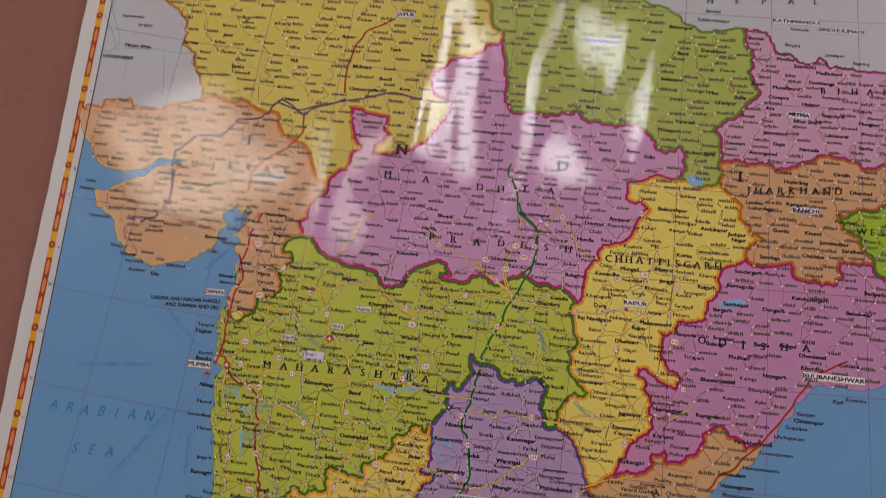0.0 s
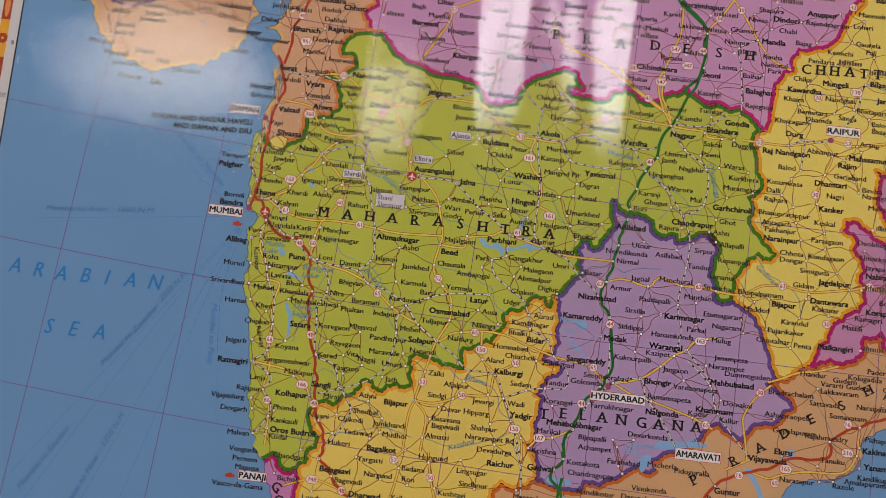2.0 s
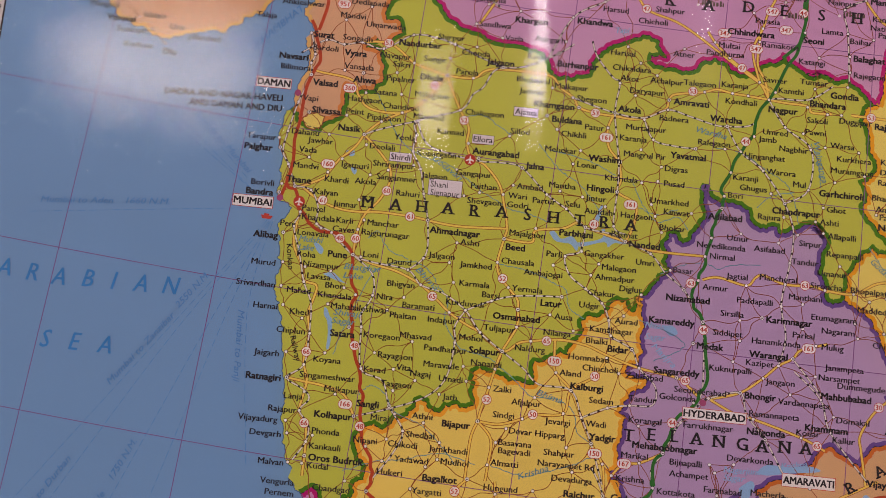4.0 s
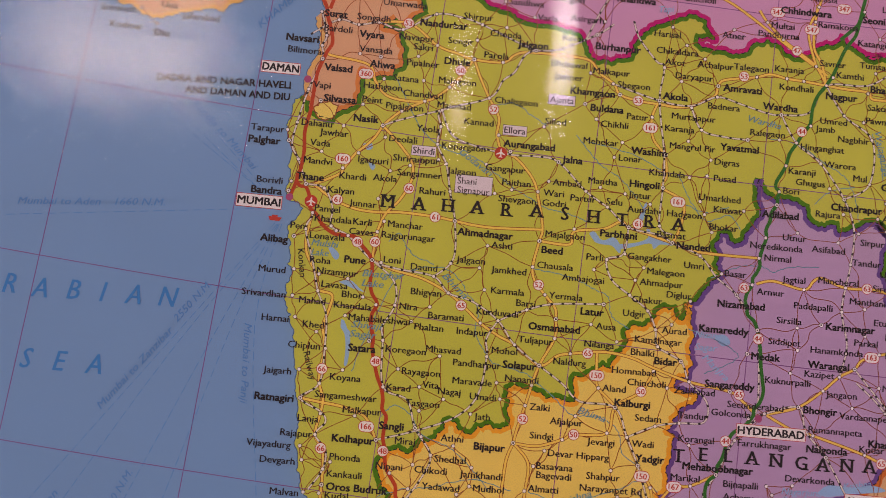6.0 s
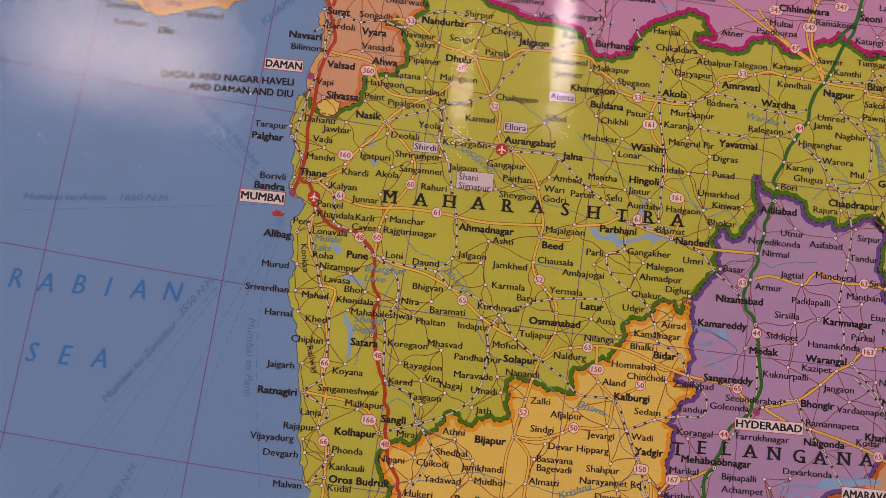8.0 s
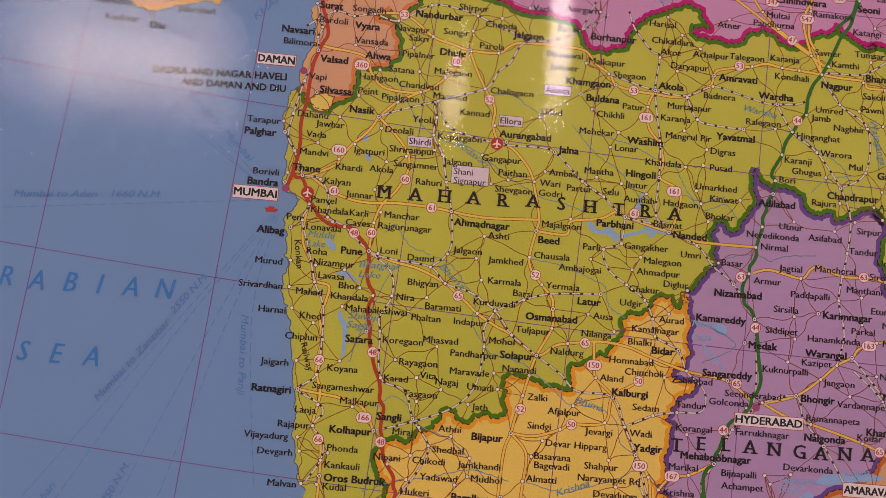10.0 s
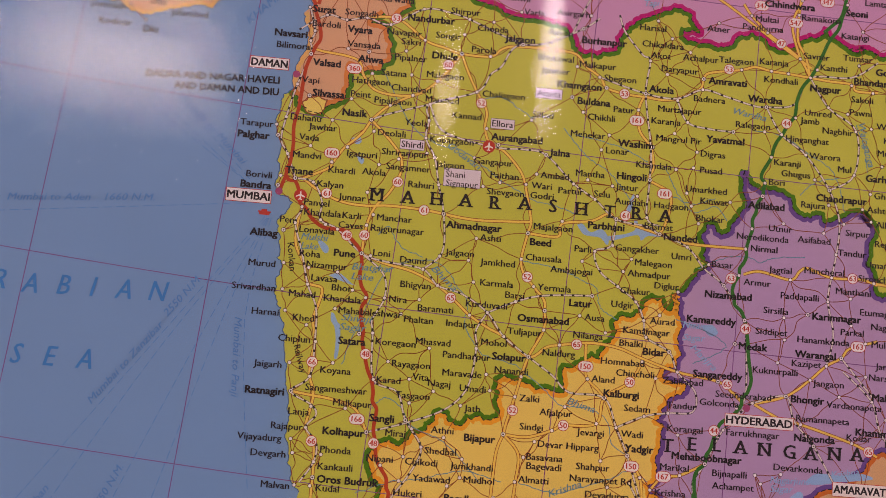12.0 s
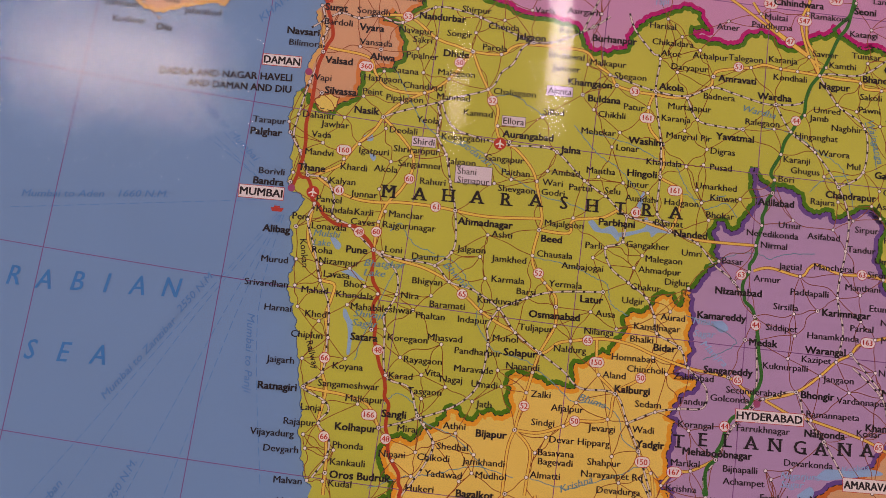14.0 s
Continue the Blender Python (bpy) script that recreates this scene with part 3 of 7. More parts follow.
ROUGH = {n: crooks(n, p) for n, p in LINE_OF.items()}
LOOPS = {
    "mh": "mh_coast mh_coast2 mh_goa mh_ka3 mh_ka2 mh_ka1 mh_tg1 mh_tg2 mh_tg3 mh_cg mh_mp1 mh_mp2 mh_mp3 mh_mp4 mh_gj1 mh_gj2",
    "gj": "gj_coast1 gj_coast2 gj_coast3 gj_coast4 gj_pk rj_gj -mp_gj_end mp_gj mh_gj1 mh_gj2",
    "rj": "rj_pk -up_rj -mp_rj -rj_gj", "mp": "mp_rj mp_up mp_cg1 mp_cg2 mh_mp1 mh_mp2 mh_mp3 mh_mp4 -mp_gj",
    "up": "up_rj up_np up_bh up_jh -cg_up -mp_up", "bh": "bh_np -bh_jh -up_bh", "jh": "bh_jh jh_wb -jh_od -cg_jh -up_jh",
    "wb": "jh_wb od_wb", "od": "jh_od od_wb -od_coast -od_ap -cg_od2 -cg_od1",
    "cg": "cg_jh cg_od1 cg_od2 cg_ap -cg_tg mh_cg -mp_cg2 -mp_cg1 cg_up", "tg": "mh_tg1 mh_tg2 mh_tg3 cg_tg tg_ap1 tg_ap2 -ka_tg2 -ka_tg",
    "ka": "goa_ka ka_coast ka_south -ka_ap -ka_tg2 -ka_tg -mh_ka1 -mh_ka2 -mh_ka3",
    "ap": "ka_ap ap_south -ap_coast2 -ap_coast1 -od_ap cg_ap tg_ap1 tg_ap2", "goa": "mh_goa goa_ka -goa_coast"}
COLOUR_WORD = {"mh": "leaf green", "gj": "sandy tan", "rj": "ochre yellow", "mp": "lilac pink", "up": "moss green", "bh": "rose pink", "jh": "light tan",
               "wb": "lime green", "od": "mauve pink", "cg": "straw yellow", "tg": "violet", "ka": "warm yellow", "ap": "tan", "goa": "magenta pink"}
DRAWN = set()


def fill_area(loop, mat, label, order, name="state_area"):
    """A printed area inside a closed line, in triangles."""
    edges = [(i, (i + 1) % len(loop)) for i in range(len(loop))]
    v, _, f, *_ = delaunay_2d_cdt([Vector(p) for p in loop], edges, [], 1, 1e-4)
    ob = mesh_ob(name, [at(x, z, "area") for x, z in v], [tuple(t) for t in f], [mat], chart, label)
    ob.location.y = -0.0000003 * order
    return ob


fill_area([q for q in ROUGH["gj_pk"] if q[0] > NEAT] + ROUGH["rj_pk"] + [(NEAT + 40, 880), (NEAT, 880)], ABROAD, "pale grey neighbouring country", -1, "foreign_area")
fill_area(ROUGH["up_np"] + ROUGH["bh_np"] + [(560, 900), (330, 900)], ABROAD, "pale grey neighbouring country", -2, "foreign_area")
for state, names in LOOPS.items():
    loop, pieces = [], []
    for n in names.split():
        if n.lstrip("-") not in ROUGH:
            continue
        p = ROUGH[n.lstrip("-")]
        p = p[::-1] if n[0] == "-" else p
        loop += p
        pieces.append((n.lstrip("-"), p))
    inside = 1 if sum(a[0] * b[1] - b[0] * a[1] for a, b in zip(loop, loop[1:] + loop[:1])) > 0 else -1
    area = fill_area(loop, FILL[state], COLOUR_WORD[state] + " printed state area", list(LOOPS).index(state))
    for n, p in pieces:
        if "coast" in n or "south" in n:
            paint("coast_line", ribbon(p, -0.14, 0.14), "line", COAST_BLUE, area)
            if state != "gj":
                continue
        band = paint("border_band", ribbon(p, 0.0, (1.5 if "coast" in n else 1.45) * inside, 5), "band", COAST_GOLD if "coast" in n else EDGE[state], area, stagger=6)
        if n not in DRAWN and "coast" not in n:
            DRAWN.add(n)
            paint("boundary_dashes", [q for d in dashes(p, 1.5, 0.7) for q in ribbon(d, -0.14, 0.14)], "line", BLACK, area)


# graticule: conic parallels and meridians two degrees apart
CONE, RADIUS = 0.40195, 6371.0


def graticule(lat, lon):
    s1, s2 = radians(12.47), radians(35.17)
    tan = lambda a: math.tan(math.pi / 4 + a / 2)
    k = math.log(math.cos(s1) / math.cos(s2)) / math.log(tan(s2) / tan(s1))
    f = math.cos(s1) * tan(s1) ** k / k
    r, r0 = RADIUS * f / tan(radians(lat)) ** k, RADIUS * f / tan(radians(18.5)) ** k
    a = k * radians(lon - 82)
    return (r * math.sin(a) * 0.25 + 7.0 - SHEET_X * 1000, (r0 - r * math.cos(a)) * 0.25 + 1350 - SHEET_Z * 1000 + (18 - lat) * 0.9 + 0.5)


for lat in range(8, 32, 2):
    p = [q for q in (graticule(lat, 67 + i * 0.5) for i in range(56)) if NEAT < q[0] < WIDE - 16 and 0 < q[1] < HIGH - 16]
    p = [(NEAT, p[0][1] + (p[0][0] - NEAT) * (p[0][1] - p[1][1]) / (p[1][0] - p[0][0]))] + p
    paint("parallel_line", ribbon(p, -0.13, 0.13), "line", GRATICULE)
for lon in range(68, 94, 2):
    p = [q for q in (graticule(8 + i * 0.5, lon) for i in range(48)) if NEAT < q[0] < WIDE - 16 and 0 < q[1] < HIGH - 16]
    paint("meridian_line", ribbon(p, -0.13, 0.13), "line", GRATICULE)

# the small union territory enclave
enclave = rough_line([(119.3, 451.1), (121, 452.7), (123.9, 453.5), (126.7, 452.6), (126.2, 450.8), (125.4, 448.6), (123.2, 447.7), (120.7, 448.5)], "enclave", 0.4)
paint("enclave_area", [enclave], "band", FILL["cg"], label="small yellow enclave with a brown edge").location.y = -0.000005
paint("enclave_edge", ribbon(enclave + enclave[:1], -0.18, 0.18), "line", BROWN)

# ---- water ----
LAKES, RIVERS, ROUTES, YELLOW, RAILS, TRUNK = [], [], [], [], [], []
RIVERS.append([(142.6, 462.8), (152.4, 447.3), (161.3, 442.1), (168.2, 441.1), (175.3, 436.6), (180.1, 433.3), (189.5, 428.5), (194.6, 427.3), (198.1, 426.7), (203.3, 425.2)])
RIVERS.append([(138.3, 375), (142.7, 388.5), (149.6, 403.9), (160.9, 407.4), (166.1, 405.3), (169.8, 400.7), (173.5, 396), (173.2, 389.4), (176.1, 384.7), (179.7, 380.9), (188.1, 379.1), (195.1, 374.7), (200.4, 370.3), (203.9, 368.1), (212.2, 368), (217.5, 364.3), (218.7, 358.7), (223.7, 355.4)])
RIVERS.append([(148.3, 362.9), (151.3, 366.4), (156.4, 364.3), (160.1, 359), (168.6, 355.6), (175.5, 350.6), (180.9, 344.6)])
RIVERS.append([(145.4, 413.6), (148.5, 416.3), (152.3, 410.8), (159.2, 408.1)])
RIVERS.append([(188.3, 409.8), (199.4, 408.3), (206.3, 405.5), (211.5, 403.4), (212.8, 397.7), (218, 394.8)])
RIVERS.append([(198.1, 450.8), (205.5, 442.8), (210.8, 439.9), (216.3, 435.2), (220, 430.4)])
RIVERS.append([(229.7, 441.7), (233.5, 435.1), (239, 428.7), (245.8, 431.1), (249.5, 427.1)])
RIVERS.append([(241.7, 411.9), (250, 416.1), (256.9, 416.7), (260.4, 415.3), (263.8, 416.9), (274.1, 418.2)])
RIVERS.append([(231.9, 433.2), (238.9, 431.3), (245.7, 433.6)])
RIVERS.append([(172, 457), (178.7, 458.5), (184, 455.5), (189.4, 452.6)])
RIVERS.append([(201.6, 449.1), (213.8, 447.1), (224.4, 442.9)])
RIVERS.append([(256.7, 455.5), (265.5, 454.6), (274.6, 449.3), (281.8, 444.8), (285.7, 433)])
RIVERS.append([(271.6, 436.9), (276.6, 441.7), (283.6, 443.2)])
RIVERS.append([(288.2, 460.3), (291.2, 452.6), (292.3, 445.7)])
RIVERS.append([(192.3, 345.4), (202.4, 343), (210.5, 345.2), (218.5, 348.2), (225, 351.1), (230.2, 348.3)])
RIVERS.append([(145.7, 338.8), (155.1, 342.6), (164.7, 344.2), (175.8, 347.4), (187.4, 345.1)])
RIVERS.append([(235.7, 396.3), (244.4, 393.7), (251.4, 389.2), (241.5, 383.5)])
RIVERS.append([(309.2, 427.5), (314.4, 420.9), (320.5, 418.1), (326.7, 412.9), (327.8, 404.9)])
RIVERS.append([(335.3, 375.6), (339.1, 370.3), (343.1, 362.8), (344.8, 355)])
RIVERS.append([(14.1, 633), (20.5, 618.5), (25.4, 606), (19.1, 598.2)])
RIVERS.append([(9.9, 627), (20.1, 611.1), (23.6, 602.2)])
RIVERS.append([(14.6, 599.6), (39.3, 603.1), (64, 602.1), (74.1, 603.7)])
RIVERS.append([(32, 595.5), (32.6, 582.9)])
RIVERS.append([(53.7, 600.9), (57.9, 574.3)])
ROUTES.append([(111.8, 415.9), (50.2, 329.4), (17, 283)])
ROUTES.append([(112.5, 415.6), (87, 377.3), (60.2, 330.6), (30, 276)])
ROUTES.append([(112.8, 415.6), (99.1, 384.8), (77.3, 331.8), (52, 270)])
ROUTES.append([(113.1, 415.7), (102.8, 385.1), (88.2, 332.6), (70, 268)])
ROUTES.append([(113.8, 415.7), (109.2, 385.6), (115.4, 334.7)])
ROUTES.append([(34.8, 410.9), (113.3, 420.4)])
ROUTES.append([(106, 425.4), (64, 454.2)])
ROUTES.append([(105, 426.2), (66, 457.5)])
ROUTES.append([(106.4, 426.6), (74, 457.8)])
ROUTES.append([(427.8, 410.6), (469.3, 435.1)])
YELLOW.append([(120.1, 468.3), (123.6, 467.3), (131.3, 466.5), (135.3, 465), (136.9, 460.8), (141.5, 456.6), (152, 456.4), (159, 461.4), (165.6, 470.6)])
YELLOW.append([(132.7, 478.4), (145, 479.6), (154.2, 473.7), (160.5, 471.9), (165.6, 470.6), (174.3, 470.6), (177.6, 473.2), (181.8, 474.5), (194.7, 474.6), (200.6, 473.8), (203.6, 470.4), (208.2, 467.5), (210.3, 464.4), (215.9, 463.1), (222.5, 462.7), (230.2, 462.6), (238.7, 466.6), (240, 470.1), (241.9, 472.2), (251.6, 474.1), (255.8, 475.4), (260.9, 474.6), (266.2, 474.3), (273.2, 473.7), (278.9, 473.2), (286.2, 472.9), (287.8, 470.9), (294.6, 471)])
YELLOW.append([(165.6, 470.6), (167.9, 465.3), (171.1, 459.3), (174.5, 453.7), (174.4, 448.5), (176.4, 443.6), (180.8, 441.9), (186.4, 435.9), (188.6, 429.3), (190.3, 421.8), (189.7, 418), (188.3, 410.1), (189.5, 405.7), (192.6, 402.3), (195.9, 398.7), (196.4, 395.5), (196.5, 389.8), (192.6, 381.6), (190.9, 375.7), (189.5, 369.7), (187.7, 362.8), (186.9, 358.7), (185.2, 352.9), (184.6, 339.8)])
YELLOW.append([(140.3, 447.8), (138.4, 444.2), (136.1, 441.5), (133.1, 438.6), (130.2, 434.1), (128.7, 431.9), (121.6, 428.2)])
YELLOW.append([(140.3, 447.8), (145.2, 452.6), (152, 456.4)])
YELLOW.append([(140.3, 447.8), (146.1, 442.4), (149.9, 437.6), (150.4, 432.6), (147.6, 426.4), (143.8, 421.8), (141.8, 416.1), (141.1, 407.7)])
YELLOW.append([(122.1, 428.2), (127.7, 424.6), (134.6, 422.3), (141.3, 421.9), (147.9, 422.5), (158, 422.2), (164.2, 421.5), (169.8, 420.8), (176.6, 420.6), (190, 421.4)])
YELLOW.append([(189.7, 418), (198.7, 417.8), (199.8, 421.8), (208.5, 423.4), (213.5, 426.1), (215.9, 424.6), (222.2, 423), (229.3, 421.2), (237.8, 419.2), (255.7, 419.1)])
YELLOW.append([(141.1, 407.7), (147.8, 405.4), (156.2, 403.7), (164.2, 400.2), (170.2, 395.7), (174.3, 392.3), (179.9, 389.1), (184.9, 386.9), (192.6, 381.6), (197.7, 384.8), (201.5, 385.8), (210.9, 387.2), (219.4, 386.3), (226.3, 383.9), (237.1, 380.8), (249.4, 379), (253.8, 376.2), (256.5, 373.9)])
YELLOW.append([(122.4, 419.9), (121.4, 413.1), (121.9, 408.1), (124.9, 402.6), (126.2, 397.8), (130.5, 396.5), (130.1, 392.3), (128.9, 387.3), (130, 380.9), (129.3, 374.9), (129.5, 370.8), (131, 366.4), (130.7, 362.3), (129.8, 356.2), (132.3, 352.1), (133, 346.7), (133.1, 342.3), (133.1, 336)])
YELLOW.append([(124.5, 366.2), (130.2, 365.5), (136.8, 364.7), (143.5, 362.5), (147.3, 356.2)])
YELLOW.append([(186.9, 358.7), (191.7, 353.4), (191.5, 345.4), (191.1, 340.2)])
YELLOW.append([(226.4, 382.9), (223.1, 376.7), (215.8, 371.5), (214, 363.9), (204.3, 362.6), (201.1, 360.9), (193.8, 358.4), (186.9, 358.7)])
YELLOW.append([(209.3, 387.1), (209.7, 380.2), (210.5, 376.6), (215.8, 371.5), (219.9, 363.2), (223.7, 355.4), (227.8, 349.4), (228.8, 343)])
YELLOW.append([(222.4, 463.8), (220.5, 458.5), (221.3, 452.1), (225, 447.4), (226.2, 441.3), (225.3, 437.4), (231.8, 433.7), (231.4, 426.3), (229.3, 421.2)])
YELLOW.append([(251.3, 495), (253.9, 491.5), (259.1, 486.6), (263.5, 483.6), (269.7, 479.3), (273.2, 473.7)])
YELLOW.append([(269.2, 498.6), (268.6, 486), (271.5, 480), (273.2, 473.7)])
YELLOW.append([(255.4, 411.4), (260.5, 412.7), (269.8, 411), (272.6, 413.8), (275.1, 414.9), (282.4, 412.7), (291.7, 412.9), (296.7, 411.6)])
YELLOW.append([(260.7, 373.4), (270.1, 376.3), (277.2, 381.7), (281.9, 386.2), (286.4, 388.9), (289, 392), (297.3, 394.7)])
YELLOW.append([(260.8, 373.1), (269.4, 369.2), (274.9, 368.4), (290.6, 364.1), (298.4, 360.7)])
YELLOW.append([(231, 346.1), (234.7, 350.2), (239.5, 350.9), (246.8, 354.7)])
YELLOW.append([(300.9, 471.3), (307.6, 471.1), (318.5, 471.1), (328.7, 473.5), (333.8, 474.8), (339.8, 473.8), (344.6, 473.6), (357.8, 476.4), (368.5, 478.8)])
YELLOW.append([(295.5, 412.1), (304.9, 411.8), (312.5, 416), (320.3, 416.9), (330.4, 415.7), (345.4, 418.2), (352.9, 420.2), (359.9, 419.2), (371.7, 427.6)])
YELLOW.append([(332.3, 473.4), (335.5, 468.7), (333.2, 461.2), (330.7, 453.9), (331, 449.6), (334.6, 438.7), (335.5, 432.7), (340.3, 424), (345.4, 418.2)])
YELLOW.append([(317.6, 380.4), (322.1, 382.1), (328.8, 385.2), (335.6, 386.5), (343.5, 389.3)])
YELLOW.append([(312, 351.1), (311, 356.7), (309.9, 362.3), (309.5, 366.8), (313.5, 374.2), (318.9, 379.4)])
YELLOW.append([(290.3, 323.3), (301.1, 330.6), (312.2, 334.2), (318.8, 336.6)])
YELLOW.append([(313.5, 346.8), (320.4, 345.3), (324.9, 347), (333.8, 349.2), (347.4, 350.4), (352.2, 357.1), (352.3, 362.7)])
YELLOW.append([(303.9, 346.4), (316, 352.9)])
YELLOW.append([(174.6, 489.5), (183.4, 505.4), (184.8, 510.8), (194.5, 515.8)])
YELLOW.append([(303.7, 511.4), (296.5, 522.7), (291.1, 528.8)])
YELLOW.append([(282.8, 511.8), (288.4, 518.4), (293.5, 526.7)])
YELLOW.append([(303.7, 511.4), (309.5, 504.5), (317.5, 500.8)])
YELLOW.append([(224.1, 509.9), (230.1, 500.7), (243.1, 496), (263.5, 482.9), (273.4, 476.8)])
YELLOW.append([(167, 320.8), (163.8, 322.7), (152.4, 325.5), (141.8, 322)])
YELLOW.append([(194.2, 340.5), (196, 331.2), (198.3, 324)])
YELLOW.append([(185.4, 340.3), (181.8, 336.1), (183.9, 333.3), (182, 322.1)])
YELLOW.append([(273.9, 522.3), (273.8, 510.8), (271.1, 503.6), (269.6, 498), (266.8, 489.6), (270, 478.7)])
RAILS.append([(119.6, 428.2), (125, 427.5), (128, 422.1), (128.2, 416.5), (133.4, 414.2), (141.1, 407.7), (148.1, 405.9), (159.5, 404.6), (164.2, 400.2), (171.6, 398.3), (179.5, 393.5), (184.9, 386.9), (192.6, 381.6), (200, 376.8), (205.3, 372.3), (215.8, 371.5), (219.9, 363.2), (223.7, 355.4), (228.2, 343)])
RAILS.append([(119.6, 428.2), (122.4, 419.9), (120.9, 415), (123.7, 406.6), (126.3, 397.3), (129.4, 390.6), (130, 380.9), (129.5, 370.8), (124.5, 366.2), (130.7, 362.8), (132.4, 360), (129.8, 356.2), (133.2, 352.1), (133, 346.7), (129.4, 340.7)])
RAILS.append([(159.5, 404.6), (164.8, 410.3), (164.2, 421.5), (162, 430.1), (160.1, 438.2), (157, 443.8), (157.5, 449.2), (157.4, 454.2), (171.1, 459.3), (174.8, 465.1), (178, 468), (181.8, 474.5), (191.1, 476.4), (202, 482.1), (206.9, 485.9)])
RAILS.append([(140.3, 447.8), (145.4, 450.1), (157.4, 454.2)])
RAILS.append([(157.4, 454.2), (160.9, 447.2), (167.9, 444.5), (178.9, 442.9), (186.7, 443.1), (193.4, 442.1), (202.3, 434.1), (209.1, 430), (215.9, 424.6), (225.3, 423.2), (229.3, 421.2), (237.9, 418.1), (243.4, 412.1), (249.6, 407.5), (256.5, 397.7), (257.3, 391.4), (258, 376.5), (256.6, 372.3)])
RAILS.append([(215.9, 424.6), (214.9, 416.5), (210.1, 414.4), (212.1, 408.5), (217.7, 404.5), (223.4, 400.4), (226.1, 395.1), (227.1, 390.2), (234.3, 386.5), (237.1, 380.8), (242.8, 375.3), (242.3, 369.5), (235, 368.6), (228, 367.1), (219.9, 363.2)])
RAILS.append([(179.5, 393.5), (187.6, 397.4), (195.8, 399.9), (210.2, 401.1)])
RAILS.append([(212.9, 487.5), (215, 482.3), (220.7, 475.8), (223.2, 474.1), (222.4, 463.8), (225, 447.4), (225.3, 437.4), (225.1, 425.9), (229.2, 423.6)])
RAILS.append([(208, 467.5), (222.4, 463.8), (232.2, 463.2), (239.9, 466.7), (247.5, 465.2), (255.5, 463.3), (259.9, 463.2), (268.6, 464.9), (273.2, 473.7), (286.1, 475), (294.3, 480.5)])
RAILS.append([(232.3, 462.6), (235.8, 456.1), (242.8, 454.7), (250, 454.5)])
RAILS.append([(259.9, 463.2), (265, 455.1), (272.8, 449.5), (280.6, 439.3), (284.1, 430.2), (283.6, 419.9), (282.4, 412.7), (281.6, 405.4), (283.7, 395.3), (281.9, 386.2)])
RAILS.append([(147.3, 356.2), (158.3, 359.7), (169.5, 364.6), (175.5, 371.5), (177.1, 382.8), (176.6, 388), (179.5, 393.5)])
RAILS.append([(141.1, 407.7), (148.1, 402.1), (149, 395.2), (146, 388.7), (146.5, 384.7), (147.9, 371.4), (155.2, 368.3), (158.2, 360.5), (163.4, 353.2), (161.2, 346.3), (155.5, 337.6)])
RAILS.append([(273.2, 473.7), (279.2, 464.9), (288.3, 458.2), (288.1, 444.6), (280.6, 439.3)])
RAILS.append([(118.9, 480.5), (121, 473.3), (120, 470.1), (120.5, 466.1), (117.4, 456.5), (115.1, 446.3), (114.3, 439.4), (116.6, 435.3), (119.6, 428.2)])
RAILS.append([(116.3, 473.2), (124.2, 478.5), (130.2, 477.6), (136.2, 478.9), (143.5, 477.5), (153.1, 483.3), (161.3, 483), (167.1, 481.5), (177.2, 477.6), (183.9, 475.3)])
RAILS.append([(259.4, 373.3), (251.7, 365), (246.8, 354.7), (243.5, 349.3), (244.6, 344.2)])
RAILS.append([(260.1, 373.5), (270.1, 376.3), (272.8, 369.4), (279.1, 362.4), (285.4, 352.4)])
RAILS.append([(286.4, 388.9), (296.5, 377.9)])
RAILS.append([(318.5, 471.1), (324.9, 473.8), (333.8, 474.8), (343.6, 486.9), (346.4, 498.1), (359.7, 495.2), (367.4, 497)])
RAILS.append([(323.9, 461.8), (324.9, 473.8)])
RAILS.append([(312.5, 352.3), (299.9, 366.6), (296.2, 376.7), (287.1, 384.9)])
RAILS.append([(172, 502), (181.1, 495.9)])
RAILS.append([(198.5, 479.7), (205.7, 495), (216, 501.6), (224.4, 507.1), (235.1, 511.1)])
RAILS.append([(299.7, 482), (298.3, 499.2), (296.8, 507.4), (303.7, 511.4)])
RAILS.append([(229.9, 327.7), (228.8, 339.5), (224.5, 348.1)])
LAKES.append([(133.9, 389.7), (134.8, 389.4), (136, 387.1), (136.9, 386), (137.2, 381.4), (136.9, 376.9), (136, 376.8), (136, 381.4), (135.3, 385.4), (134, 387.4)])
LAKES.append([(128, 410), (129.1, 410.4), (131.3, 408.6), (131.1, 407), (129.8, 407.2)])
LAKES.append([(132.1, 400.4), (135.3, 401.3), (138.8, 398.8), (140.2, 398.1), (136.8, 398.8)])
LAKES.append([(134.8, 441.7), (137.4, 442.3), (137.9, 440.6), (136.3, 440.1)])
LAKES.append([(137.1, 436.4), (139.2, 435.8), (138.8, 434.2), (137.8, 434.8)])
LAKES.append([(204.2, 421.8), (205.9, 422.3), (208.4, 420), (211.7, 421.2), (213.9, 418.8), (213.7, 416.6), (211.4, 418.6), (208.5, 418.8), (206.2, 419.3)])
LAKES.append([(213.6, 419.3), (218.9, 420.4), (221.9, 422.1), (221.2, 424.6), (222.4, 424.5), (223.1, 422.2), (229.3, 421.7), (229.4, 420.4), (225.8, 420.4), (223.8, 418.8), (222.4, 420.4), (214.8, 418)])
LAKES.append([(218.5, 426.9), (220.3, 432.2), (221, 431.9), (219.9, 426.7)])
LAKES.append([(243.5, 394.9), (246.8, 395.5), (248.7, 393.2), (246.2, 392.1)])
LAKES.append([(277, 351.8), (280.3, 354.5), (287.1, 354.5), (293.8, 355.5), (297.3, 354.1), (287.1, 352.5), (280.4, 351.2)])
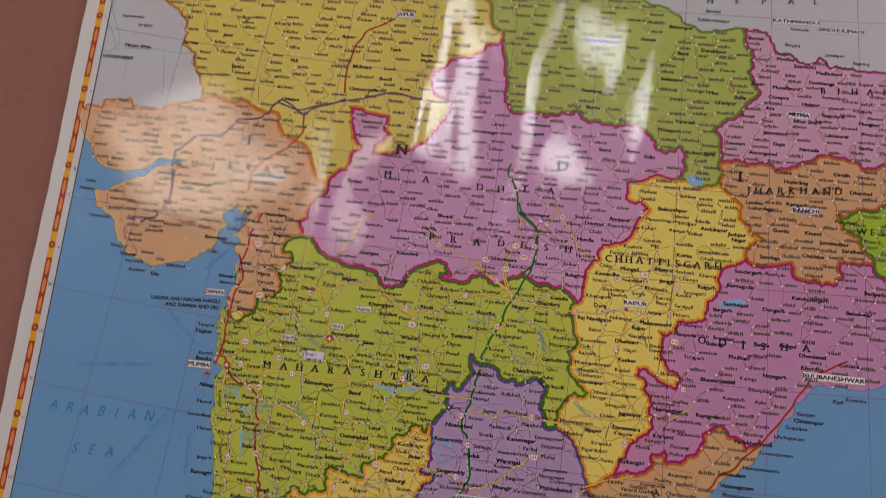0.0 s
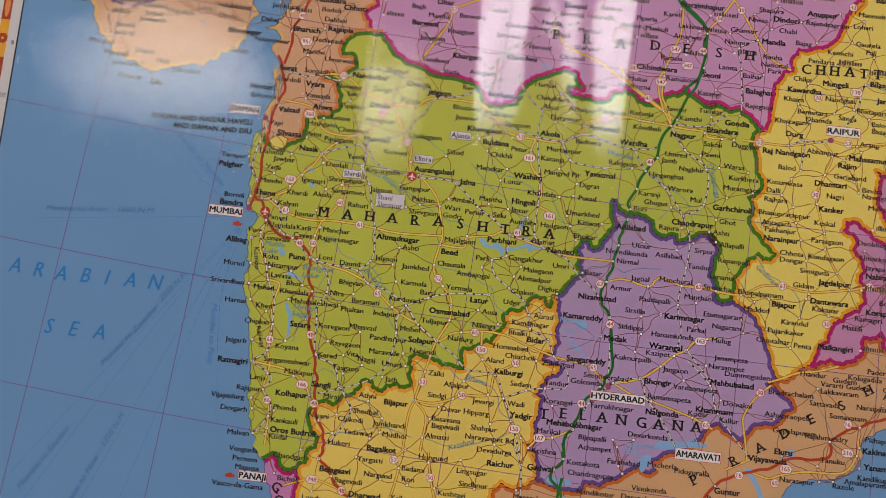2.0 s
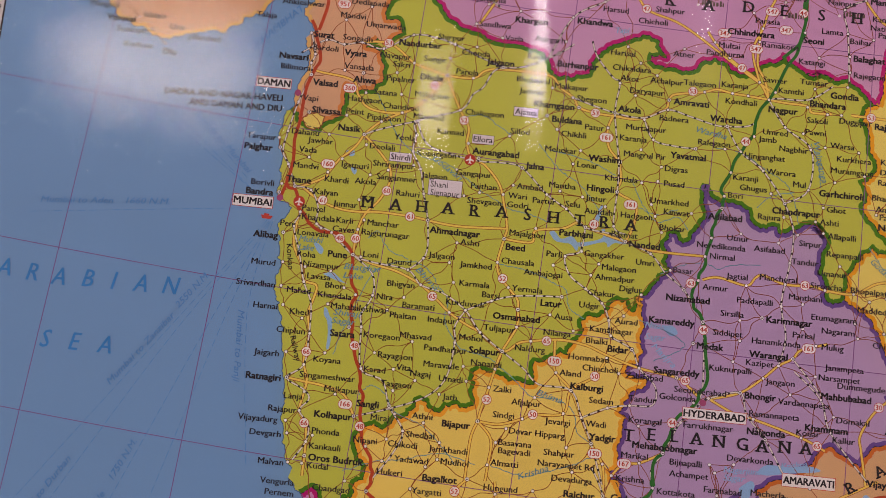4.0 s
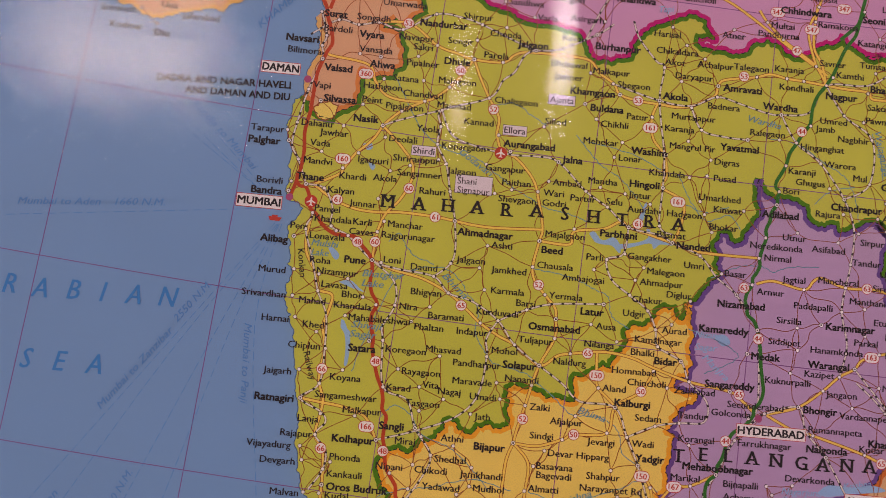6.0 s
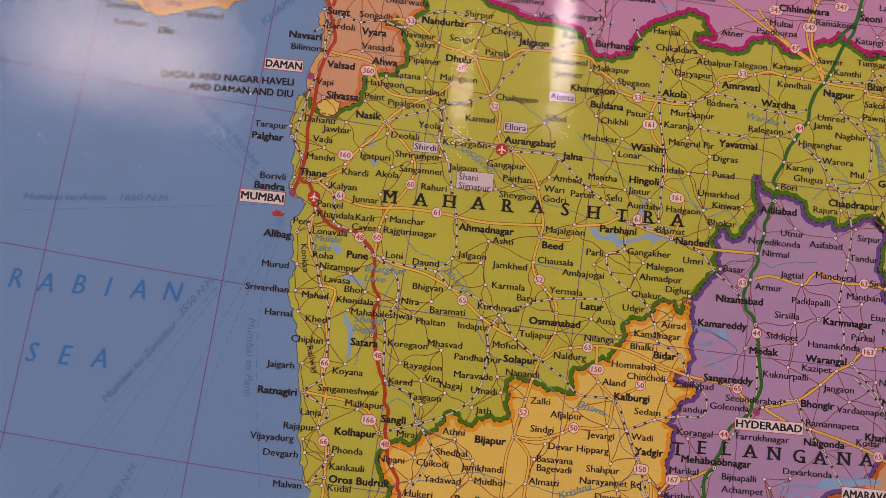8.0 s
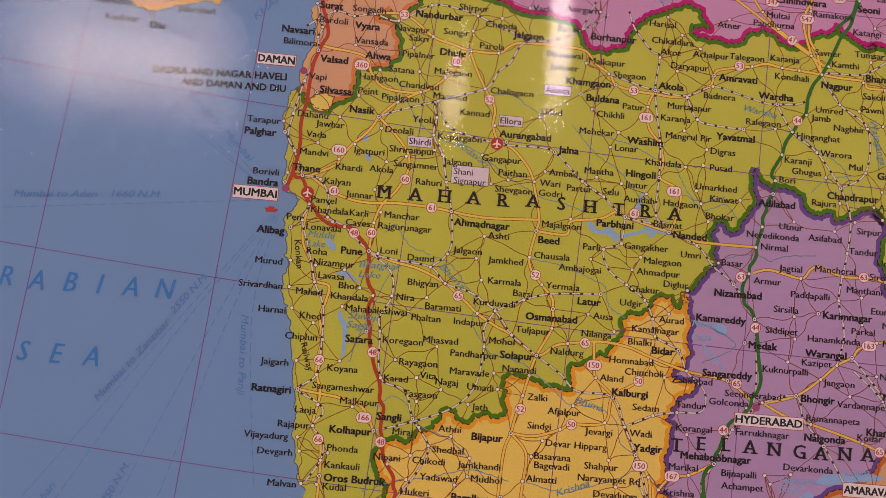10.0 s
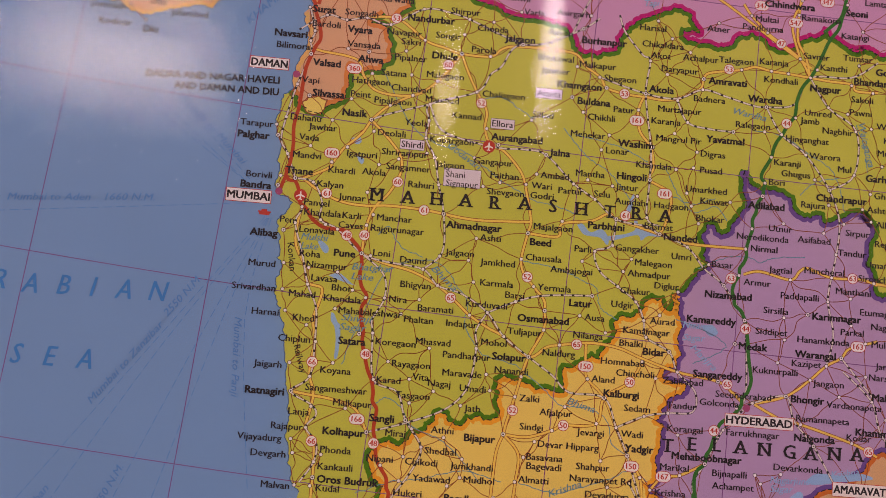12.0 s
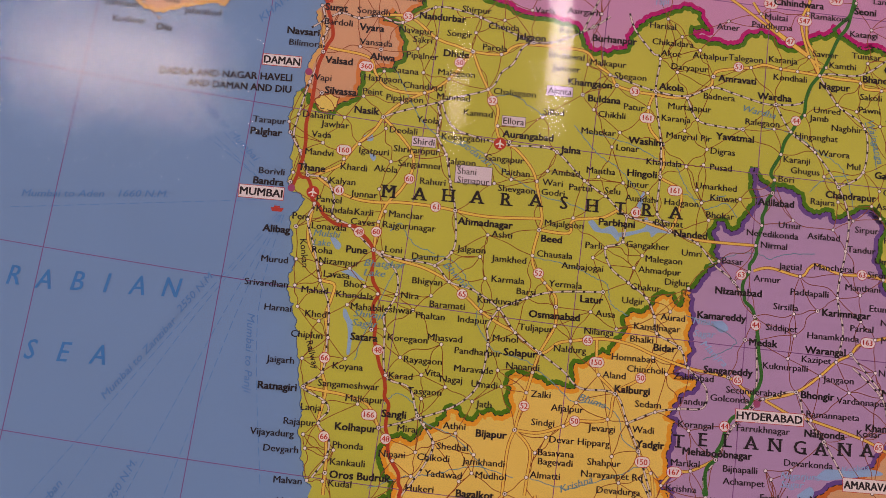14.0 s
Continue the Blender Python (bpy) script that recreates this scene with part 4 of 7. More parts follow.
LAKES.append([(311.1, 347.6), (313.4, 347.9), (318.6, 339.5), (320.4, 331.8), (318.1, 332), (316.3, 340.3)])
LAKES.append([(326.4, 356.2), (329.2, 356.6), (328.5, 353.1), (326.2, 352.8)])
LAKES.append([(271.7, 346.3), (275.4, 349), (276.7, 346.9), (273.7, 342)])
LAKES.append([(237.4, 336.2), (245.8, 336.5), (248, 334.7), (239.7, 333.7)])
LAKES.append([(181.7, 311), (194.3, 314.3), (202.1, 314), (192.1, 310.8), (184.5, 309.3)])
LAKES.append([(362, 551.4), (369, 553.7), (372.2, 549.1), (366.2, 546.9)])
LAKES.append([(382.4, 483.8), (394.1, 486.5), (397.2, 483.1), (385.4, 481)])
LAKES.append([(86, 495.2), (87.2, 495.4), (87.9, 493.9)])
TRUNK.append(("red", [(118.5, 484.8), (120.8, 478.9), (122.9, 471.2), (120.7, 465.8), (119.1, 458.7), (118.6, 450), (117.6, 443.1), (117.6, 432.9), (116.7, 428.6), (115.4, 424.3)]))
TRUNK.append(("red", [(116.7, 428.6), (119.7, 427.2), (121.4, 421.5), (125.2, 417.1), (129.6, 414.3), (135.4, 414), (139, 410.5), (140.9, 407.7), (141.2, 401.5), (143.8, 395.1), (142.7, 388.5), (143.7, 382), (146, 374), (148.2, 367.7), (149.6, 363), (149.3, 356.6), (150.5, 350.3), (152.8, 345.7), (154.4, 341), (154.9, 337.6)]))
TRUNK.append(("red", [(154.8, 338), (153.9, 333.3), (159.4, 327.5), (162.8, 323.4), (167, 320.8)]))
TRUNK.append(("red", [(128.7, 509.7), (126.2, 502.8), (123.1, 496.9), (123.2, 490.6), (121.2, 481.6)]))
TRUNK.append(("red", [(374.6, 381), (368.4, 378.4), (367.5, 373.7), (359.7, 370.9), (352.6, 367.6), (346.4, 364.8), (342.1, 361.1), (342.2, 355.9), (338, 354.2), (331.2, 353.9), (325.6, 352.3), (320.2, 348.7), (313.5, 346.8), (305.7, 343.6), (301, 340.3), (297.3, 334.7), (297.6, 324.1)]))
TRUNK.append(("red", [(450, 459.2), (444.3, 456.2), (432.9, 450), (424.5, 437.5), (419, 428.2), (410.7, 417.3), (402.4, 407.8), (394.2, 398.4), (385.8, 393.2), (380.4, 385.6)]))
TRUNK.append(("red", [(189.7, 634.2), (173.9, 625), (168.4, 615.5), (165.2, 601), (165.6, 585.1)]))
TRUNK.append(("green", [(284.1, 498.4), (281.4, 490), (276.8, 481.4), (273.2, 473.7), (269.4, 466.4), (268.8, 461.1), (265.2, 455.1), (262.2, 447.8), (259.6, 442.7), (260.6, 439.7), (260.1, 435.6), (258.3, 430.5), (257.5, 425.3), (255.9, 419.1), (255.3, 414.8), (254.1, 411), (252.3, 406.1), (253.3, 402), (256.5, 397.7), (257.8, 391.4), (258.9, 383.2), (258.5, 376.6), (256.6, 372.3), (250.9, 366.9), (248.3, 359.4), (246.8, 354.7), (244, 350.9), (244.7, 344.2)]))
TRUNK.append(("green", [(244, 346.2), (244.4, 343.6), (241.1, 339.5), (240.6, 335.5), (244.1, 331.8), (247.2, 328)]))
TRUNK.append(("green", [(276.8, 488.4), (281.9, 493.5), (283.4, 499.3), (283.3, 504.8), (284.1, 511.9), (279.8, 518.3), (275, 522.4), (272.2, 529)]))
TRUNK.append(("green", [(284.1, 502.2), (283.8, 513.4), (272.3, 523.6), (270.4, 534.9), (264.8, 544.3), (265.8, 551)]))
TRUNK.append(("green", [(244.6, 336.7), (243.1, 326.5), (239.4, 313.5)]))
TRUNK.append(("purple", [(73.2, 530.5), (73.1, 521.8), (73, 513.3), (69.9, 505.8), (66.5, 501.2), (58.6, 498.1), (50, 499.4)]))
TRUNK.append(("purple", [(126.5, 576.6), (140.6, 572.5), (156.6, 577.4), (176, 582.5), (195.3, 587.6), (218.8, 584.3), (234.9, 586.4)]))
TRUNK.append(("purple", [(123.2, 569.5), (118.1, 565.7), (106.1, 563.6), (100.8, 557.6), (95.3, 552.6), (83.0, 551.7), (77.6, 546.7), (71.4, 541.0), (71.3, 534.0), (73.7, 519.7)]))
TRUNK.append(("purple", [(123.2, 569.5), (126.1, 575.2), (128.7, 578.0), (136.0, 574.9), (143.8, 569.9), (151.4, 575.4), (166.8, 581.7)]))
TRUNK.append(("red", [(143.8, 569.9), (144.6, 559.7), (141.4, 554.3), (134.7, 547.3), (124.9, 541.0), (118.5, 532.4), (118.0, 521.4)]))
for p in LAKES:
    paint("lake", [smooth_line(p + p[:1], 4)[:-1]], "river", LAKE)
for i, p in enumerate(RIVERS):
    paint("river", ribbon(rough_line(smooth_line(p, 4), i, 0.35, 1), -0.13, 0.13), "river", RIVER)
for p in ROUTES:
    paint("sea_route", [q for d in dashes(smooth_line(p, 4), 2.6, 1.2) for q in ribbon(d, -0.11, 0.11)], "line", ROUTE_BLUE)
# ---- roads and railways ----
for i, p in enumerate(YELLOW):
    s = smooth_line(p)
    road = paint("highway", ribbon(s, -0.50, 0.50), "case", BROWN, label="yellow highway with a brown outline")
    road.location.y = -0.0000009 * (i % 8)
    paint("highway_fill", ribbon(s, -0.33, 0.33), "road", ROAD_YELLOW, road)
for i, p in enumerate(RAILS):
    s = smooth_line(p)
    rail = paint("railway", ribbon(s, -0.33, 0.33), "rail", SOFT_BLACK, label="pale railway line with dark ties")
    rail.location.y = -0.0000005 * (i % 5)
    paint("railway_fill", ribbon(s, -0.23, 0.23), "tie", RAIL_PALE, rail).location.y = -0.000002
    paint("railway_ties", [q for d in dashes(s, 0.75, 2.5) for q in ribbon(d, -0.24, 0.24)], "tie", SOFT_BLACK, rail).location.y = -0.000004
for i, (colour, p) in enumerate(TRUNK):
    mat = {"red": ROAD_RED, "green": ROAD_GREEN, "purple": ROAD_PURPLE}[colour]
    paint("trunk_road", ribbon(smooth_line(rough_line(p, i, 0.7, 1)), -0.54, 0.54), "main", mat, label="thick %s trunk road" % colour).location.y = -0.0000009 * (i % 8)

# ---- town marks and names ----
TOWNS = []
TOWNS += [("Surat", 119.8, 480, 118.8, 480.4, 1), ("Songadh", 129.5, 480, 136.2, 478.9), ("Vyara", 130.7, 474.8, 130.2, 477.6, 1), ("Bardoli", 120.1, 475.5, 124.2, 478.5), ("Navsari", 109.2, 471.6, 121, 473.3, 1), ("Bilimora", 110.1, 468, 120, 470.1), ("Valsad", 121.4, 463.6, 120.5, 466.1, 1), ("Vansada", 131.1, 470.3, 131.4, 468.8), ("Ahwa", 134.7, 466, 137.7, 468.5, 1), ("Vapi", 118.6, 458, 117.4, 456.5), ("Silvassa", 122.2, 454.3, 121.3, 453.4, 1), ("Dahanu", 116.4, 446.4, 115.1, 446.3), ("Jawhar", 122, 444, 128.8, 446.6), ("Peint", 133.5, 455.1, 133.8, 453.6), ("Hathgaon", 133.5, 459.4, 139.3, 461.9), ("Navapur", 142.7, 475.3, 143.5, 477.5), ("Sakri", 147.2, 472.6, 154.2, 473.7), ("Pipalner", 145.6, 467.6, 148.8, 469.8)]
TOWNS += [("Dhule", 156.8, 469.2, 165.6, 470.6, 1), ("Songir", 157.3, 475.6, 166, 476.6), ("Shirpur", 161.3, 483.6, 167.1, 481.5), ("Nandurbar", 148.5, 480.2, 153.1, 483.3, 1), ("Chopda", 169.7, 479.1, 174.5, 481.4), ("Parola", 168.5, 472.3, 174.3, 470.6), ("Satana", 142, 462.5, 151.1, 462.6), ("Malegaon", 155.6, 463.2, 159, 461.4), ("Chandvad", 145.4, 458.2, 152, 456.4), ("Pipalgaon", 140.7, 453.9, 145.5, 452.7), ("Manmad", 155.9, 455.7, 157.4, 454.2), ("Nasik", 131.6, 449.2, 140.3, 447.8, 1), ("Yeola", 150.3, 448, 157.5, 449.2), ("Kannad", 164.3, 451.5, 174.9, 448.4), ("Chalisgaon", 172.8, 458.9, 171.1, 459.3), ("Deolali", 142.6, 444.1, 141.4, 444.4), ("Vada", 119.5, 440.6, 123.1, 438.3), ("Mandvi", 118.2, 435.2, 116.6, 435.3)]
TOWNS += [("Thane", 116.6, 430.3, 119.6, 428.2, 1), ("Igatpuri", 134.1, 437, 134, 438.9), ("Khardi", 129.1, 431.6, 129.8, 434), ("Akola", 139, 432, 143.8, 434.5), ("Shrirampur", 144.3, 438.5, 157.7, 439.2), ("Sangamner", 146, 434.2, 149.5, 436.7), ("Kopargaon", 158.3, 443.6, 157, 443.8), ("Jalgaon", 160.6, 436.2, 160.1, 438.2), ("Gangapur", 171.9, 438.3, 172, 439.2), ("Kalyan", 126.2, 427.1, 125, 427.5), ("Junnar", 132.8, 423.8, 141.1, 425.9), ("Rahuri", 153, 429.4, 162, 430.1), ("Panvel", 122.9, 421.3, 122.4, 419.9), ("Khandala", 123.2, 418.4, 128.2, 416.5), ("Karli", 134.5, 418.4), ("Caves", 133.6, 415.5, 133.4, 414.2), ("Pen", 116.4, 415.6, 120.9, 415), ("Lonavala", 122.3, 413.2, 129.8, 415.3)]
TOWNS += [("Manchar", 144.7, 418.7, 143.5, 419.4), ("Rajgurunagar", 143.2, 415.4, 141.8, 416.1), ("Ahmadnagar", 165.3, 418.4, 164.2, 421.5, 1), ("Ashti", 175.6, 415.4, 174.5, 415.1), ("Roha", 123.1, 406.1), ("Loni", 144.5, 408.1, 143.8, 407.2), ("Pune", 133.1, 407.1, 141.1, 407.7, 1), ("Jalgaon", 165.7, 410.2, 164.1, 408.9), ("Alibag", 108.1, 411.2, 117.7, 412.6, 1), ("Nizampur", 125.4, 403.1, 126.1, 402.2), ("Lavasa", 127.2, 399.3, 134.6, 401.6), ("Bhor", 133.4, 396.9, 139.5, 396.7), ("Mahad", 121.2, 394.2, 126.3, 397.3), ("Khandala", 131.4, 393.7, 143.5, 394.8), ("Nira", 150.4, 395, 149, 395.2), ("Daund", 152.6, 406.8, 159.5, 404.6), ("Bhigvan", 153.3, 399.6, 164.2, 400.2), ("Baramati", 159, 393.1, 159.2, 395.6)]
TOWNS += [("Kurduvadi", 173, 395.6, 179.5, 393.5), ("Mahabaleshwar", 136, 390.5, 134.9, 390.9), ("Phaltan", 155.3, 389.5, 154.2, 390.9), ("Indapur", 167.7, 389.4, 174.3, 392.3), ("Khed", 123, 387.3, 127.1, 385.5), ("Chiplun", 119.4, 381.1, 130.2, 380.9), ("Satara", 136.8, 381.7, 142.6, 384.2, 1), ("Koregaon", 147.6, 382.3, 146.5, 384.7), ("Mhasvad", 159.3, 383.4, 163.4, 381.7), ("Pandharpur", 167.5, 380.2, 177.1, 382.8), ("Koyana", 132.4, 372.9, 135.8, 375.2), ("Rayagaon", 152.9, 376.4, 151.7, 376.9), ("Maravade", 167.8, 375, 180.6, 375.5), ("Harnai", 111, 388.2, 120.5, 389.2), ("Srivardhan", 104.5, 395.1, 119.1, 395.3), ("Murud", 108.6, 402.2, 118.7, 403), ("Jaigarh", 113.1, 373.3, 123.3, 374.3), ("Ratnagiri", 111.5, 365.6, 124.5, 366.2, 1)]
TOWNS += [("Mohol", 178.4, 384.7, 184.9, 386.9), ("Sangameshwar", 128.6, 367.6, 129.5, 370.8), ("Karad", 148.9, 371.4, 147.9, 371.4), ("Vita", 159.2, 373, 158.3, 372.3), ("Nagaj", 163.9, 371.6, 165.6, 369.4), ("Umadi", 173.2, 370.9, 182, 370.9), ("Tasgaon", 154.8, 367.5, 158.9, 365.5), ("Malkapur", 137, 363.9, 140.6, 362.5), ("Lanja", 124.4, 360.4, 130.7, 362.3), ("Jath", 175, 365.2, 173.8, 365.9), ("Sangli", 147.9, 360.3, 158.2, 360.5, 1), ("Miraj", 152.8, 356.4, 160.2, 358.2), ("Rajapur", 119.9, 356, 129.8, 356.2), ("Kolhapur", 134.8, 355.6, 147.3, 356.2, 1), ("Athni", 165.9, 358.3, 169.7, 356.4), ("Bijapur", 175.7, 356.8, 186.9, 358.7, 1), ("Vijayadurg", 110.6, 352.4, 125.8, 352.7), ("Devgarh", 114.9, 348, 126.7, 348.8)]
TOWNS += [("Phonda", 134.6, 350.3, 134.9, 348.9), ("Kankauli", 134.3, 345.5, 133, 346.7), ("Oros Budruk", 134.5, 341.9, 133.1, 342.3, 1), ("Kudal", 134.4, 339.4, 132.6, 339.9), ("Malvan", 118.7, 339.3, 128.1, 339.8), ("Shedbal", 164.6, 352.3, 163.4, 353.2), ("Chikodi", 159.2, 348.8, 158.5, 350.1), ("Nipani", 148, 348.9, 152.1, 347.2), ("Jamkhandi", 172.3, 348.6, 175.5, 350.7), ("Yadawad", 161.7, 344.3, 171.8, 342.8), ("Mudhol", 176.5, 344.9, 175.3, 345.4), ("Hukeri", 156.6, 339.8, 157.8, 343.2), ("Varla", 183.5, 485.5, 182.7, 485.4), ("Asirgarh", 193.5, 486.4, 204.1, 486.4), ("Jalgaon", 178.3, 476.7, 183.9, 475.3, 1), ("Raver", 191.7, 480), ("Burhanpur", 201.9, 478.5, 202, 482.1, 1), ("Bhusawal", 188.8, 471.9)]
TOWNS += [("Jamner", 190, 468), ("Malkapur", 201.7, 470.9, 200.9, 470.1), ("Shegaon", 209.4, 467.4, 208, 467.5), ("Khamgaon", 195.3, 464.1, 210.3, 464.4, 1), ("Buldana", 201.8, 459.5, 200, 460.5, 1), ("Chikhli", 205.2, 454.9, 203.7, 456.2), ("Harisal", 219.4, 484.4, 224.9, 486.9), ("Chikaldara", 220.4, 479.3, 229.6, 481.7), ("Akot", 223.3, 475.9, 223.2, 474.1), ("Daryapur", 226.8, 472, 228.7, 470.4), ("Akola", 223.4, 465.3, 222.4, 463.8, 1), ("Murtajapur", 226.5, 459.5, 232.3, 462.6), ("Patur", 212.9, 458, 220.5, 458.5), ("Karanja", 224.7, 455.6, 235.8, 456.1), ("Sillod", 188.4, 454, 188.2, 452.3), ("Aurangabad", 176.6, 446, 178.8, 443.8, 1), ("Jalna", 194.5, 442.9, 193.4, 442.1, 1), ("Mehekar", 200.4, 449.3, 212.1, 449.9)]
TOWNS += [("Washim", 215, 447.7, 225.5, 447.5, 1), ("Mangrul Pir", 226.5, 450.4, 232, 452.3), ("Digras", 240.4, 446.8, 239.2, 447.2), ("Lonar", 211.4, 445.1, 210, 445.2), ("Khandala", 220.9, 441.7, 233.1, 441.3), ("Pusad", 240.5, 441.8, 238.4, 442.3), ("Hingoli", 215.3, 437.7, 225.3, 437.4, 1), ("Paithan", 177.2, 434.4, 180.2, 432.4), ("Ambad", 192.2, 435.8, 191, 436), ("Mantha", 202.8, 437.4, 206.5, 435.7), ("Wari", 189.7, 432.4, 188, 432.6), ("Godri", 189.6, 429.4), ("Partur", 197.9, 431.7, 202.3, 434.1), ("Selu", 208.7, 431.6, 209.1, 430), ("Jintur", 215.1, 434.3, 214.1, 434.5), ("Aundah", 215.1, 430, 221.8, 432.1), ("Shevgaon", 176.5, 429.4, 175.2, 430.8), ("Umarkhed", 236.4, 435.7, 236.8, 434.4)]
TOWNS += [("Hadgaon", 227.1, 429.9, 238.4, 430.6), ("Basmat", 224.6, 423.3, 225.1, 425.9), ("Kinwat", 241.1, 432.4, 250.2, 432.8), ("Bhokar", 240.1, 427.1, 240.9, 425.5), ("Majalgaon", 191.3, 420.2, 199.7, 422.5), ("Parbhani", 207.6, 422, 215.9, 424.6, 1), ("Beed", 190.6, 415.4, 189.7, 418, 1), ("Nanded", 230.7, 420.5, 229.3, 421.2, 1), ("Parli", 204, 414.6, 210.1, 414.4), ("Gangakher", 216.3, 416, 215.3, 416.6), ("Chausala", 189.6, 410.8, 188.3, 410.1), ("Jamkhed", 176.2, 408.2, 172.7, 408.4), ("Umri", 233.3, 414.9, 237.9, 418.1), ("Malegaon", 222.4, 412.1, 221.3, 413), ("Ahmadpur", 220.4, 408.7, 219, 409.1), ("Ambajogai", 197.2, 407.9, 206.5, 411.1), ("Karmala", 176.7, 402.1, 174.7, 402.1), ("Yermala", 193.8, 402.2, 192.6, 402.3)]
TOWNS += [("Barsi", 184.4, 399.1, 187.6, 397.4), ("Chakur", 218.5, 403.4, 217.7, 404.5), ("Diglur", 228.7, 405.7, 235.9, 404.4), ("Latur", 203.6, 398.4, 210.2, 401.1, 1), ("Udgir", 216.1, 399.1, 223.4, 400.4), ("Ausa", 208.4, 394.5, 206.9, 394.9), ("Osmanabad", 188.6, 392.7, 196.4, 395.5, 1), ("Nilanga", 205.4, 389.1, 214.9, 390.5), ("Tuljapur", 185.9, 388.6, 196.5, 389.8), ("Naldurg", 196.7, 383.2, 201.5, 385.8), ("Solapur", 182, 380.9, 192.6, 381.6, 1), ("Aurad", 228, 395.1, 230.8, 397), ("Kamalnagar", 220.2, 391.8, 226.1, 395.1), ("Bhalki", 219.3, 387.9, 227.1, 390.2), ("Bidar", 226.5, 385.9, 234.3, 386.5, 1), ("Homnabad", 214.1, 382.2, 226.4, 382.9), ("Chincholi", 218.9, 379.1, 230.7, 378.4), ("Nanandi", 183, 377, 190.9, 375.7)]
TOWNS += [("Aland", 211.7, 376.7, 210.5, 376.6), ("Kalburgi", 215.6, 372.8, 215.8, 371.5, 1), ("Zalki", 190.9, 369.4, 189.5, 369.7), ("Afjalpur", 197.1, 365.9, 204.4, 368), ("Sindgi", 191.6, 361.3, 201.1, 360.9), ("Jevargi", 208.4, 361, 214, 363.9), ("Sedam", 221.9, 369, 228, 367.1), ("Wadi", 221.5, 361.5, 219.9, 363.2), ("Devar Hipparg", 197.3, 356.7, 196.2, 357.3), ("Basavana", 194.2, 352.8, 193.3, 352.6), ("Bagevadi", 194.4, 350.2), ("Yadgir", 222.9, 357.4, 223.7, 355.4, 1), ("Shahpur", 208.9, 351.2, 215.9, 353.3), ("Almatti", 192.3, 346.2, 191.3, 345.4), ("Narayanpet Rd", 207.3, 347.7, 227.8, 349.4), ("Devadurga", 212.1, 343.4, 218.4, 345.9), ("Krishna", 232.5, 345.5, 231, 346.1), ("Zahirabad", 232.9, 378, 237.1, 380.8)]
TOWNS += [("Tandur", 234.5, 370.9, 235, 368.6), ("Korangal", 235.1, 364.2, 238.3, 362.5), ("Marikal", 233.6, 352.9, 239.5, 350.9), ("Mehaboobnagar", 236.9, 356.4, 246.8, 354.7, 1), ("Atner", 240.2, 486.1, 243.8, 488.1), ("Multai", 255.2, 490.7, 253.9, 491.5), ("Pandhurna", 251.3, 487.8, 259.1, 486.6), ("Ramakona", 269.7, 492.4, 268.8, 493.2), ("Katangi", 282.4, 487.9, 289.1, 489.8), ("Achalpur", 233.2, 476.2, 235.4, 478), ("Talegaon", 244.4, 476.6, 251.6, 474.1), ("Savner", 270.8, 480.4, 269.7, 479.3), ("Tumsar", 283.2, 481, 288.3, 479), ("Karanja", 257.1, 477.3, 260.9, 474.6), ("Kamthi", 276.2, 477.2, 275.2, 476.4), ("Amravati", 241.6, 469.7, 240, 470.1, 1), ("Kondhali", 258.8, 471.8, 266.2, 474.3), ("Bhandara", 287, 473.8, 286.2, 472.5, 1)]
TOWNS += [("Badnera", 237.3, 463.7, 239.9, 466.7), ("Wardha", 254.1, 465.3, 259.9, 463.2, 1), ("Nagpur", 273.3, 470.4, 273.2, 473.7, 1), ("Sakoli", 286.3, 468.1, 293, 470.7), ("Umred", 271.9, 462.6, 279.2, 464.9), ("Pawni", 286, 464, 285.3, 463.4), ("Jamb", 270.6, 460, 269.1, 460.7), ("Ralegaon", 250.7, 456.9, 259.7, 455.5), ("Yavatmal", 241.9, 451.5, 250, 454.5, 1), ("Hinganghat", 266.4, 454, 265, 455.1), ("Nagbhir", 277.7, 457.5, 288.1, 458.2), ("Warora", 273.9, 449.3, 272.8, 449.5), ("Karanji", 263.1, 446.3, 262.2, 447.8), ("Ghugus", 265.5, 443.1, 275.9, 442.1), ("Mul", 283, 445.9, 288.1, 444.6), ("Bori", 261.8, 440.1, 260.6, 439.7), ("Chandrapur", 276.7, 436.6, 280.6, 439.3, 1), ("Rajura", 272.1, 434.1, 280.6, 434.7)]
TOWNS += [("Adilabad", 255.8, 432.5, 260.1, 435.6, 1), ("Ashti", 292.5, 434.3, 291.1, 434.3), ("Utnur", 262.5, 426, 266.9, 427.8), ("Sirpur", 286.2, 426.6, 285.5, 429.3), ("Neredikonda", 252.8, 422.8, 257.3, 425.4), ("Asifabad", 271.5, 423.4, 279.4, 426), ("Nirmal", 257.3, 419.4, 255.7, 419.1), ("Tandur", 284, 420.4, 283.5, 419.8), ("Basar", 245.7, 413.6, 244.7, 413.4), ("Jagtial", 263.1, 413.5, 269.8, 411), ("Mancheral", 274, 414.2, 282.4, 412.7), ("Armur", 255.6, 409.1, 254.1, 411), ("Nizamabad", 244.1, 404.5, 249.6, 407.5, 1), ("Manthani", 283.9, 408.8, 288.5, 406.8), ("Paddapalli", 267.1, 406, 281.6, 405.4), ("Sirsilla", 262.1, 401.2, 268.4, 399.5), ("Kamareddy", 239.1, 396.7, 256.5, 397.7, 1), ("Karimnagar", 277.1, 400.6, 275.6, 401, 1)]
